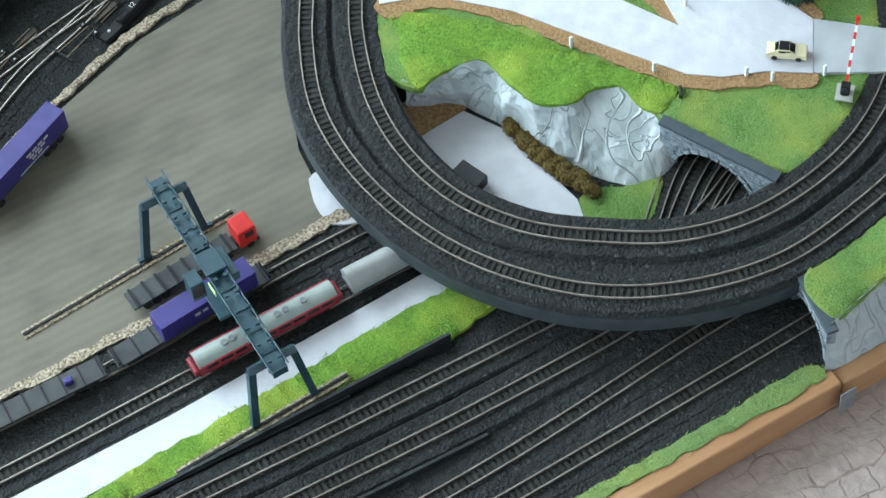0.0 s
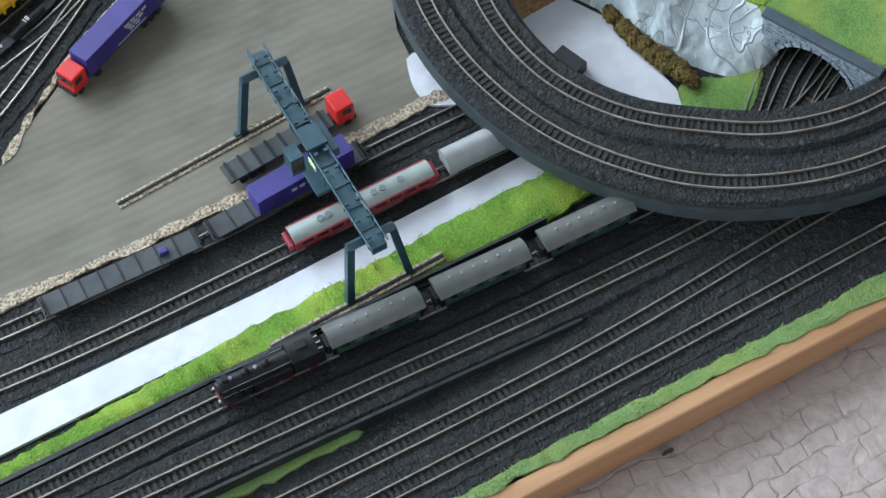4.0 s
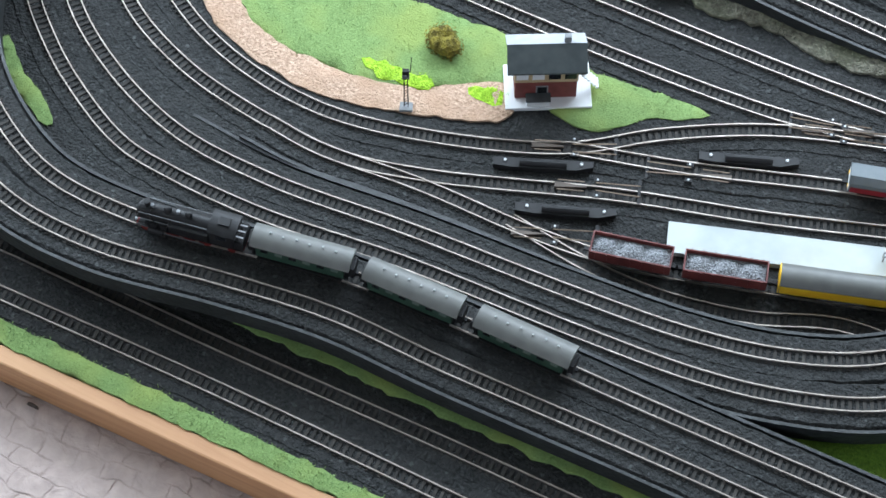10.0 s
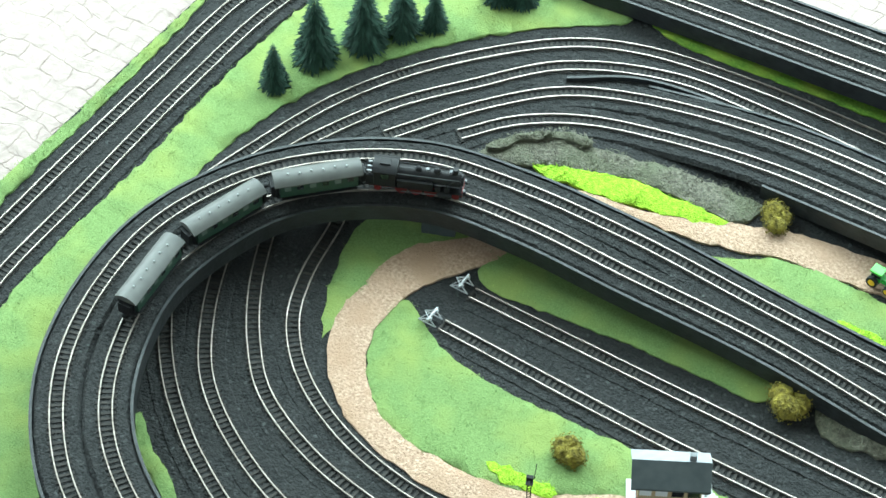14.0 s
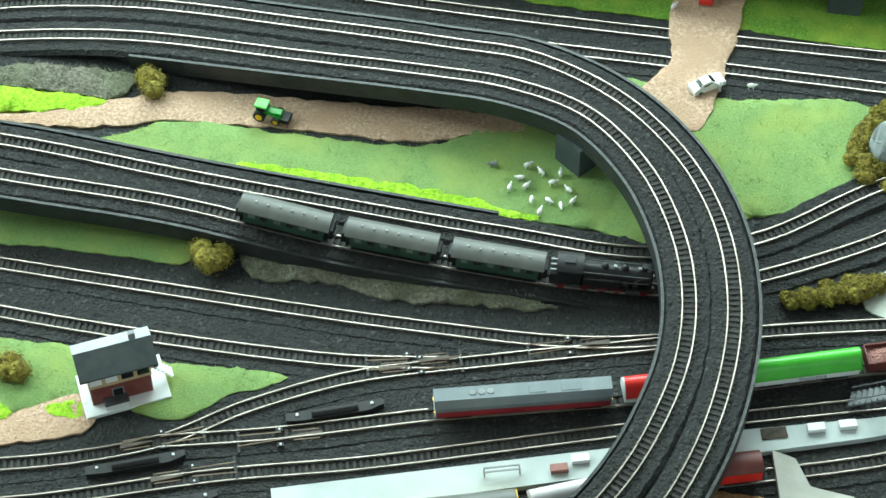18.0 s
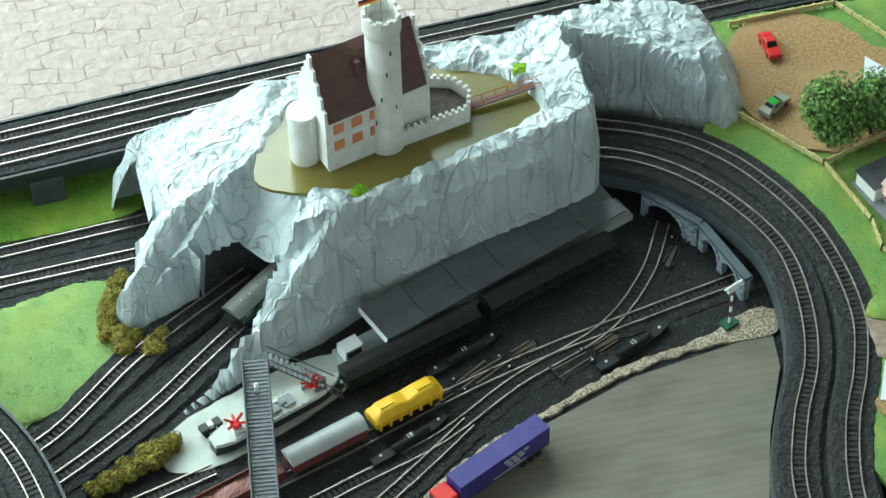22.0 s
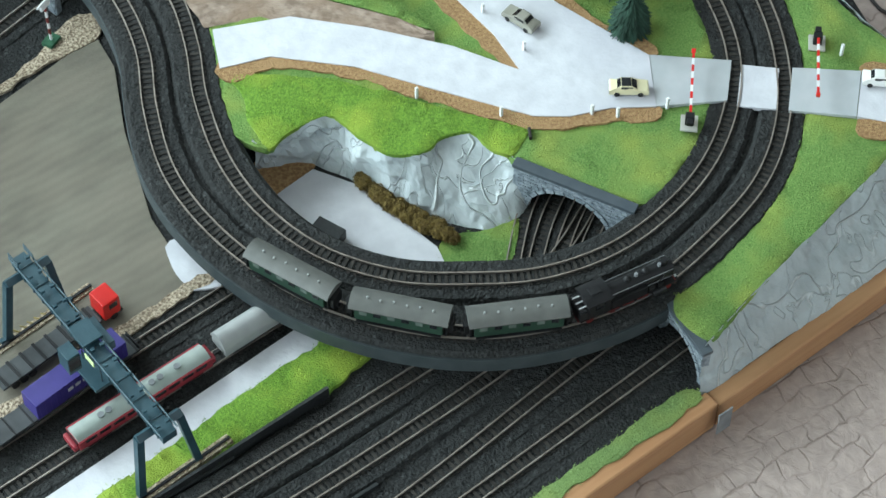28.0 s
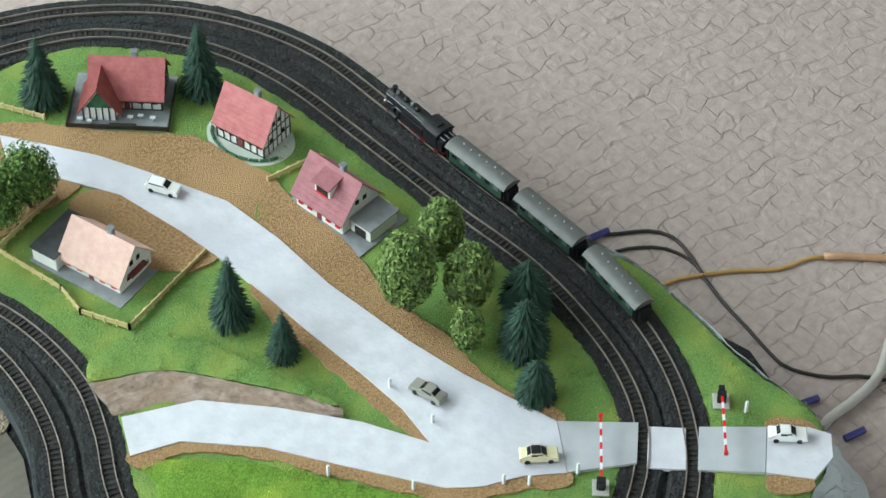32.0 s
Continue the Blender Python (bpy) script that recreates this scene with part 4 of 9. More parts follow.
patch("dock", [(-0.150, 0.635), (-0.09, 0.668), (-0.027, 0.690), (0.03, 0.690), (0.03, 0.672), (-0.006, 0.64), (-0.126, 0.590), (-0.158, 0.60)], 0.004, M_QUAY, "pale plaster quay beside the ship", "quay", amount=0.001)

# the village plateau
CLIFF_TOP = [(0.430, 0.418), (0.442, 0.404), (0.456, 0.413), (0.483, 0.411), (0.507, 0.405), (0.518, 0.372), (0.515, 0.358), (0.541, 0.331), (0.566, 0.339), (0.591, 0.327), (0.600, 0.303), (0.602, 0.276)]
CLIFF_FOOT = [(0.440, 0.424), (0.452, 0.420), (0.478, 0.397), (0.496, 0.366), (0.506, 0.345), (0.516, 0.318), (0.530, 0.292), (0.545, 0.270), (0.560, 0.254), (0.590, 0.250), (0.606, 0.258)]
INNER_EDGE = [(p[0] / U, p[1] / U) for p in shift(spline(C2, 0.012), 0.0148)]
OUTER_EDGE = [(p[0] / U, p[1] / U) for p in shift(spline(C1, 0.012), -0.0148)]
SOUTH = min(range(len(INNER_EDGE)), key=lambda i: INNER_EDGE[i][1])
PLATEAU = [p for p in INNER_EDGE[:SOUTH] if p[0] > 0.395 and p[1] > 0.43] + CLIFF_TOP[1:] + [p for p in INNER_EDGE[SOUTH:] if p[0] > 0.652] + [(0.52, 0.99), (0.44, 0.985), (0.43, 0.90)]
PLATEAU_Z = 0.041
patch("plateau", PLATEAU, PLATEAU_Z - 0.001, M_LAWN, "green grass plateau of the model village", "grass", thick=0.006, relief=0.0018, amount=0.001)
V = PLATEAU_Z + 0.0015
patch("village_road", [(0.575, 0.905), (0.634, 0.822), (0.659, 0.773), (0.695, 0.695), (0.704, 0.627), (0.706, 0.552), (0.720, 0.453), (0.734, 0.391), (0.763, 0.299), (0.733, 0.251), (0.701, 0.272), (0.667, 0.285), (0.642, 0.303), (0.592, 0.372), (0.548, 0.435), (0.495, 0.486), (0.452, 0.500), (0.470, 0.540), (0.533, 0.514), (0.582, 0.464), (0.630, 0.405), (0.662, 0.350),
                       (0.667, 0.395), (0.664, 0.447), (0.657, 0.513), (0.654, 0.559), (0.648, 0.631), (0.639, 0.689), (0.621, 0.765), (0.560, 0.865)], V + 0.0012, M_ROAD, "pale grey paper road through the village", "road", straight=True)
patch("crossing_road", [(0.7635, 0.2995), (0.818, 0.2535), (0.787, 0.2215), (0.7335, 0.2515)], V + 0.0008, M_CROSS, "grey card approach of the level crossing", "road", straight=True)
patch("crossing_road", [(0.856, 0.217), (0.902, 0.180), (0.866, 0.145), (0.823, 0.183)], V + 0.0008, M_CROSS, "grey card approach of the level crossing", "road", straight=True)
patch("crossing_plate", [(0.8225, 0.2455), (0.8465, 0.2235), (0.8155, 0.1905), (0.7905, 0.2125)], 0.0425, M_ROAD, "white card plate between the crossing rails", "road", straight=True)
patch("crossing_road", [(0.9025, 0.1795), (0.930, 0.157), (0.940, 0.139), (0.923, 0.120), (0.894, 0.113), (0.8665, 0.1445)], V + 0.001, M_ROAD, "white paper road end on the rock bank", "road", straight=True)
patch("road_edge", [(0.906, 0.187), (0.934, 0.165), (0.935, 0.146), (0.9, 0.174)], V + 0.0002, M_OCHRE, "ochre grit beside the road end", "earth")
patch("road_edge", [(0.865, 0.141), (0.896, 0.115), (0.882, 0.107), (0.855, 0.128)], V + 0.0002, M_OCHRE, "ochre grit beside the road end", "earth")
patch("ochre_field", [(0.58, 0.92), (0.673, 0.835), (0.723, 0.785), (0.735, 0.745), (0.748, 0.70), (0.745, 0.66), (0.750, 0.603), (0.748, 0.549), (0.742, 0.51), (0.752, 0.434), (0.750, 0.365), (0.775, 0.30), (0.758, 0.297), (0.732, 0.38), (0.70, 0.55), (0.69, 0.69), (0.63, 0.82), (0.565, 0.90)], V, M_OCHRE, "ochre earth beside the village road", "earth")
patch("ochre_field", [(0.435, 0.885), (0.492, 0.795), (0.56, 0.795), (0.60, 0.80), (0.625, 0.83), (0.59, 0.91), (0.56, 0.96), (0.51, 0.985), (0.462, 0.965)], V + 0.0003, M_OCHRE, "ochre earth car park", "earth")
patch("ochre_field", [(0.585, 0.79), (0.63, 0.77), (0.648, 0.70), (0.652, 0.645), (0.615, 0.645), (0.585, 0.68), (0.565, 0.76)], V + 0.0006, M_OCHRE, "brown earth garden of the pink-roofed house", "earth")
patch("road_edge", [(0.652, 0.60), (0.662, 0.513), (0.668, 0.447), (0.674, 0.395), (0.676, 0.352), (0.660, 0.345), (0.652, 0.40), (0.648, 0.45), (0.640, 0.56)], V + 0.0002, M_OCHRE, "ochre grit edge of the road", "earth")
patch("road_edge", [(0.452, 0.505), (0.495, 0.49), (0.548, 0.44), (0.592, 0.376), (0.642, 0.306), (0.667, 0.288), (0.701, 0.277), (0.735, 0.254), (0.728, 0.238), (0.69, 0.262), (0.64, 0.288), (0.585, 0.360), (0.54, 0.425), (0.49, 0.475), (0.45, 0.484)], V + 0.0002, M_OCHRE, "ochre grit edge of the road", "earth")

# the sunken corner below the cliff
patch("paper_road", [(0.476, 0.395), (0.498, 0.359), (0.516, 0.267), (0.512, 0.250), (0.49, 0.225), (0.45, 0.26), (0.425, 0.32), (0.430, 0.389), (0.441, 0.391)], 0.004, M_ROAD, "white paper road under the viaduct", "road", straight=True)
patch("grass_hollow", [(0.512, 0.262), (0.53, 0.272), (0.56, 0.258), (0.590, 0.252), (0.574, 0.232), (0.54, 0.214), (0.505, 0.222)], 0.0030, M_LAWN, "dark green flock below the cliff", "grass", relief=0.0015)
patch("paper_road", [(0.325, 0.350), (0.332, 0.400), (0.37, 0.385), (0.40, 0.35), (0.37, 0.335)], 0.0045, M_ROAD, "white paper strip beside the plaza under the viaduct", "road", amount=0.001)

patch("ochre_corner", [(0.435, 0.43), (0.452, 0.424), (0.480, 0.398), (0.464, 0.391), (0.445, 0.387), (0.42, 0.39)], 0.003, M_OCHRE, "brown earth at the foot of the cliff", "earth")
patch("cliff_verge", [(0.455, 0.487), (0.512, 0.448), (0.545, 0.411), (0.574, 0.370), (0.604, 0.330), (0.629, 0.294), (0.615, 0.285), (0.604, 0.281), (0.594, 0.294), (0.588, 0.322), (0.566, 0.331), (0.548, 0.326), (0.522, 0.339), (0.510, 0.367), (0.503, 0.402), (0.486, 0.408), (0.462, 0.409), (0.441, 0.404), (0.443, 0.44), (0.452, 0.465)], PLATEAU_Z + 0.001, M_GRASS, "bright green flocked verge above the cliff", "grass", relief=0.002, amount=0.002)
patch("grass_bend", [(-1.185, 0.196), (-1.155, 0.176), (-1.126, 0.160), (-1.100, 0.143), (-1.10, 0.135), (-1.143, 0.152), (-1.18, 0.18)], G, M_MEADOW, "green flock sliver below the raised curve", "grass", relief=0.0015)

# the grass bank at the right-hand end
patch("grass_bank", [p for p in OUTER_EDGE if p[0] > 0.616 and p[1] < 0.40] + [(0.932, 0.42), (0.944, 0.396), (0.943, 0.31), (0.940, 0.235), (0.948, 0.17), (0.925, 0.125), (0.87, 0.100), (0.82, 0.088), (0.72, 0.066), (0.64, 0.045), (0.624, 0.042), (0.616, 0.075)], PLATEAU_Z - 0.0015, M_LAWN, "green grass bank outside the village loop", "grass", thick=0.006, relief=0.002, amount=0.001)


# ---- more materials ----
M_ROOF = material("grey_coach_roof", (0.092, 0.094, 0.088), (0.120, 0.122, 0.114), 90, 0.5)
M_GREEN = material("dark_green_coach", (0.018, 0.045, 0.030), (0.028, 0.062, 0.042), 80, 0.4)
M_BLUE = material("violet_blue_container", (0.034, 0.025, 0.161), (0.046, 0.034, 0.198), 60, 0.45)
M_CRANE = material("petrol_blue_crane", (0.018, 0.050, 0.068), (0.034, 0.078, 0.100), 70, 0.42, bump=0.15)
M_SILVER = material("silver_grey_paint", (0.30, 0.31, 0.31), (0.36, 0.37, 0.37), 70, 0.4)
M_WINE = material("wine_red_paint", (0.20, 0.015, 0.025), (0.28, 0.025, 0.035), 70, 0.35)
M_OXIDE = material("oxide_brown_red", (0.10, 0.020, 0.018), (0.16, 0.035, 0.030), 80, 0.55)
M_YELLOW = material("yellow_paint", (0.75, 0.42, 0.01), (0.85, 0.52, 0.02), 60, 0.4)
M_LGREEN = material("bright_green_paint", (0.07, 0.42, 0.03), (0.09, 0.50, 0.04), 60, 0.35)
M_TRACTOR = material("tractor_green", (0.02, 0.25, 0.02), (0.03, 0.33, 0.03), 60, 0.4)
M_CREAM = material("cream_paint", (0.66, 0.60, 0.38), (0.72, 0.66, 0.44), 60, 0.3)
M_CAR_WHITE = material("white_car_paint", (0.74, 0.74, 0.72), (0.80, 0.80, 0.78), 60, 0.25)
M_CAR_GREY = material("grey_car_paint", (0.26, 0.25, 0.21), (0.31, 0.30, 0.26), 60, 0.25)
M_GLASS = material("dark_window", (0.012, 0.014, 0.016), (0.022, 0.024, 0.027), 60, 0.12)
M_TYRE = material("black_rubber", (0.010, 0.010, 0.010), (0.018, 0.018, 0.018), 90, 0.8)
M_COAL = material("grey_speckled_load", (0.10, 0.11, 0.12), (0.34, 0.35, 0.37), 900, 0.8, bump=1.0, bump_scale=900)
M_CASTLE = material("off_white_plaster_wall", (0.62, 0.61, 0.57), (0.72, 0.71, 0.68), 90, 0.8, bump=0.4, bump_scale=200, c3=(0.55, 0.53, 0.48), scale3=30)
M_TILE_BR = material("dark_brown_tiles", (0.075, 0.032, 0.026), (0.115, 0.050, 0.040), 120, 0.6, bump=0.4, bump_scale=300)
M_ORANGE = material("orange_shutter", (0.55, 0.18, 0.08), (0.62, 0.22, 0.10), 60, 0.6)
M_TILE_RED = material("brick_red_tiles", (0.37, 0.10, 0.10), (0.45, 0.14, 0.135), 150, 0.6, bump=0.3, bump_scale=400)
M_TILE_MAROON = material("maroon_tiles", (0.26, 0.085, 0.10), (0.33, 0.115, 0.13), 150, 0.6, bump=0.3, bump_scale=400)
M_TILE_PINK = material("salmon_pink_tiles", (0.56, 0.35, 0.29), (0.64, 0.42, 0.35), 150, 0.6, bump=0.3, bump_scale=400)
M_PLASTER = material("white_render_wall", (0.66, 0.66, 0.62), (0.74, 0.74, 0.70), 90, 0.8)
M_BEAM = material("dark_timber", (0.020, 0.016, 0.014), (0.035, 0.028, 0.024), 90, 0.6)
M_BRICK = material("dark_red_brick", (0.14, 0.030, 0.025), (0.19, 0.045, 0.038), 150, 0.7)
M_CONC = material("grey_concrete", (0.20, 0.21, 0.22), (0.27, 0.28, 0.29), 70, 0.8, bump=0.3)
M_FENCE = material("pale_yellow_fence", (0.50, 0.40, 0.18), (0.60, 0.49, 0.24), 60, 0.6)
M_BARK = material("brown_bark", (0.045, 0.035, 0.028), (0.09, 0.07, 0.055), 200, 0.9, bump=0.8)
M_LEAF = material("mid_green_leaves", (0.042, 0.105, 0.018), (0.15, 0.25, 0.050), 220, 0.8, island=0.6)
M_LEAF2 = material("yellow_green_leaves", (0.045, 0.090, 0.016), (0.19, 0.27, 0.065), 220, 0.8, island=0.6)
M_NEEDLE = material("dark_blue_green_needles", (0.012, 0.040, 0.025), (0.030, 0.075, 0.050), 150, 0.85, island=0.3)
M_WATER = material("olive_moat_water", (0.12, 0.098, 0.018), (0.165, 0.135, 0.028), 14, 0.22, bump=0.05, bump_scale=40)
M_STONE = material("blue_grey_stonework", (0.13, 0.16, 0.19), (0.30, 0.34, 0.38), 260, 0.8, bump=0.8, bump_scale=260)
M_ARCH = material("slate_blue_arch_edge", (0.045, 0.060, 0.075), (0.065, 0.080, 0.095), 90, 0.6)
M_BARKWALL = material("cork_bark_wall", (0.19, 0.135, 0.10), (0.37, 0.285, 0.225), 200, 0.9, bump=1.0, bump_scale=300, stretch=(0.5, 0.5, 3.0), ramp=(0.36, 0.66), c3=(0.27, 0.19, 0.135), scale3=60)
M_BRONZE = material("dark_brass", (0.16, 0.12, 0.03), (0.24, 0.18, 0.05), 80, 0.5)
M_PLATFORM = material("pale_grey_platform", (0.36, 0.40, 0.40), (0.45, 0.49, 0.49), 40, 0.6, c3=(0.33, 0.35, 0.34), scale3=14)
M_STEEL = material("grey_metal_lattice", (0.16, 0.17, 0.18), (0.24, 0.25, 0.26), 90, 0.45)
M_RAILWHITE = material("buffer_stop_grey", (0.45, 0.46, 0.48), (0.55, 0.56, 0.58), 80, 0.5)
M_BUSHBROWN = material("brown_olive_foam", (0.10, 0.065, 0.015), (0.20, 0.14, 0.035), 250, 0.95, bump=1.0, bump_scale=600)
M_HEDGE = material("dark_green_hedge", (0.015, 0.075, 0.035), (0.03, 0.11, 0.055), 200, 0.8)
M_PALEBASE = material("pale_green_grey_base", (0.42, 0.46, 0.40), (0.50, 0.54, 0.47), 60, 0.8)
M_TILE_WING = material("dark_red_tiles", (0.20, 0.045, 0.040), (0.27, 0.065, 0.055), 150, 0.6, bump=0.3, bump_scale=400)
M_TIMBERWALL = material("cream_timber_wall", (0.40, 0.30, 0.17), (0.48, 0.37, 0.22), 90, 0.7)
M_CABLE = material("dark_brown_cable", (0.020, 0.016, 0.015), (0.030, 0.025, 0.023), 60, 0.5)
M_CABLE_Y = material("ochre_cable", (0.42, 0.24, 0.06), (0.50, 0.30, 0.09), 60, 0.5)
M_CABLE_G = material("grey_cable", (0.40, 0.37, 0.33), (0.46, 0.43, 0.39), 60, 0.5)
M_COPPER = material("copper_cable", (0.42, 0.23, 0.12), (0.50, 0.29, 0.16), 60, 0.45)
M_PURPLE = material("blue_violet_plug", (0.03, 0.03, 0.16), (0.05, 0.04, 0.22), 60, 0.4)


# ---- placing ----
def stand(thing, x, y, z=0.004, turn=0.0):
    """Put a thing at a plan point; z in plan units."""
    thing.matrix_basis = pose(x * U, y * U, z * U, 0, 0, turn)
    return thing


def between(thing, a, b, z=0.006):
    turn = math.degrees(math.atan2(b[1] - a[1], b[0] - a[0]))
    return stand(thing, (a[0] + b[0]) / 2, (a[1] + b[1]) / 2, z, turn)


def span(a, b):
    return math.dist(a, b) * U


def tube(bm, pts, r, seg=8):
    """A round bar along points."""
    rings = []
    for i, p in enumerate(pts):
        p = Vector(p)
        d = (Vector(pts[min(i + 1, len(pts) - 1)]) - Vector(pts[max(i - 1, 0)])).normalized()
        u = d.orthogonal().normalized() if abs(d.z) > 0.9 else d.cross(Vector((0, 0, 1))).normalized()
        w = d.cross(u)
        rings.append([bm.verts.new(p + r * (u * math.cos(2 * math.pi * k / seg) + w * math.sin(2 * math.pi * k / seg))) for k in range(seg)])
    for a, b in zip(rings, rings[1:]):
        for k in range(seg):
            bm.faces.new((a[k], a[(k + 1) % seg], b[(k + 1) % seg], b[k]))
    bm.faces.new(rings[0][::-1])
    bm.faces.new(rings[-1])


def bar(bm, a, b, w):
    """A square bar between two points."""
    tube(bm, [a, b], w * 0.7, 4)


def extrude_x(name, profile, x0, x1, mat, parent, label="", smooth=False):
    """A prism along x from a closed (y, z) profile."""
    bm = bmesh.new()
    a = [bm.verts.new((x0, y, z)) for y, z in profile]
    b = [bm.verts.new((x1, y, z)) for y, z in profile]
    n = len(profile)
    for i in range(n):
        bm.faces.new((a[i], a[(i + 1) % n], b[(i + 1) % n], b[i]))
    bm.faces.new(a[::-1])
    bm.faces.new(b)
    bmesh.ops.recalc_face_normals(bm, faces=bm.faces[:])
    return part(name, bm, mat, parent, label, smooth)


def round_roof(w, z0, h, n=16):
    """A closed low-arched profile."""
    pts = [(-w / 2 + w * i / n, z0 + h * (1 - abs(2 * i / n - 1) ** 2.3)) for i in range(n + 1)]
    return pts + [(w / 2, z0 - 0.0008), (-w / 2, z0 - 0.0008)]


def text_part(words, size, mat, parent, m):
    cu = bpy.data.curves.new("lettering", "FONT")
    cu.body, cu.size, cu.extrude, cu.align_x, cu.align_y = words, size, 0.0001, "CENTER", "CENTER"
    tmp = new("lettering", cu)
    me = bpy.data.meshes.new_from_object(tmp.evaluated_get(bpy.context.evaluated_depsgraph_get()))
    bpy.data.objects.remove(tmp)
    me.materials.append(mat)
    ob = new("lettering", me)
    ob.parent, ob.matrix_basis = parent, m
    return ob


# ---- rail vehicles ----
def running_gear(thing, length, bogies=True, frame_mat=None):
    """Underframe, wheels and buffers of a rail vehicle."""
    h = length / 2
    box_part("underframe", (-h + 0.001, h - 0.001, -0.005, 0.005, 0.0042, 0.0066), frame_mat or M_BLACK, thing)
    ends = (-h + 0.016, h - 0.016) if bogies else (-h + 0.012, h - 0.012)
    for c in ends:
        bm = bmesh.new()
        if bogies:
            bm_box(bm, c - 0.009, c + 0.009, -0.0062, 0.0062, 0.0012, 0.0045)
        for dx in ((-0.005, 0.005) if bogies else (0.0,)):
            for y in (-0.0052, 0.0038):
                vs = bm_cyl(bm, 0.0029, y, y + 0.0014, axis="y", seg=12)
                bmesh.ops.translate(bm, verts=vs, vec=(c + dx, 0, 0.0029))
        part("bogie" if bogies else "wheelset", bm, M_BLACK, thing)
    for e in (-1, 1):
        box_part("coupling", (min(e * h, e * (h + 0.0045)), max(e * h, e * (h + 0.0045)), -0.0012, 0.0012, 0.0045, 0.0062), M_BLACK, thing, bevel=0)


def coach():
    thing = new("passenger_coach")
    tagged(thing, "dark green passenger coach with a grey roof", "coach", group="coaches of the steam train")
    h = 0.0325
    running_gear(thing, 0.066)
    box_part("body", (-h + 0.003, h - 0.003, -0.0078, 0.0078, 0.0062, 0.0190), M_GREEN, thing, bevel=0.0005)
    for e in (-1, 1):
        for y in (-0.007, 0.0055):
            bm = bmesh.new()
            bm_box(bm, e * (h - 0.0005) - 0.0004, e * (h - 0.0005) + 0.0004, y, y + 0.0015, 0.0065, 0.0185)
            part("end_post", bm, M_BLACK, thing)
        bm = bmesh.new()
        bm_box(bm, min(e * (h - 0.003), e * h), max(e * (h - 0.003), e * h), -0.0075, 0.0075, 0.0064, 0.0070)
        part("end_platform", bm, M_BLACK, thing)
    extrude_x("roof", round_roof(0.0182, 0.0190, 0.0042), -h - 0.0008, h + 0.0008, M_ROOF, thing, "grey arched roof", smooth="auto")
    # Black box added to darken the gap above the open end platforms.
    for e in (-1, 1):
        box_part("gangway", (min(e * (h - 0.003), e * (h + 0.0032)), max(e * (h - 0.003), e * (h + 0.0032)), -0.0052, 0.0052, 0.0068, 0.0165), M_BLACK, thing, "black box darkening the gap between coaches", bevel=0.0004)
    for i in range(6):
        bm = bmesh.new()
        bm_cyl(bm, 0.0009, 0.0222, 0.0243, x=-0.022 + i * 0.0088, y=0.0004 * (-1) ** i - 0.0010, r2=0.0007, seg=8)
        part("roof_vent", bm, M_SILVER, thing)
    for side in (-1, 1):
        for i in range(6):
            x = -0.0235 + i * 0.0094
            y = side * 0.0079
            box_part("window", (x - 0.0024, x + 0.0024, min(y, y + side * 0.0003), max(y, y + side * 0.0003), 0.0128, 0.0172), M_GLASS if i % 2 else M_CREAMPANE, thing, bevel=0)
        y = side * 0.0085
        box_part("footboard", (-h + 0.004, h - 0.004, min(y, y - side * 0.002), max(y, y - side * 0.002), 0.0040, 0.0046), M_BLACK, thing, bevel=0)
    return thing


M_CREAMPANE = material("pale_window_blind", (0.10, 0.13, 0.115), (0.16, 0.19, 0.17), 60, 0.3)


M_LOCORED = material("dull_red_running_gear", (0.10, 0.008, 0.007), (0.15, 0.012, 0.010), 90, 0.5)


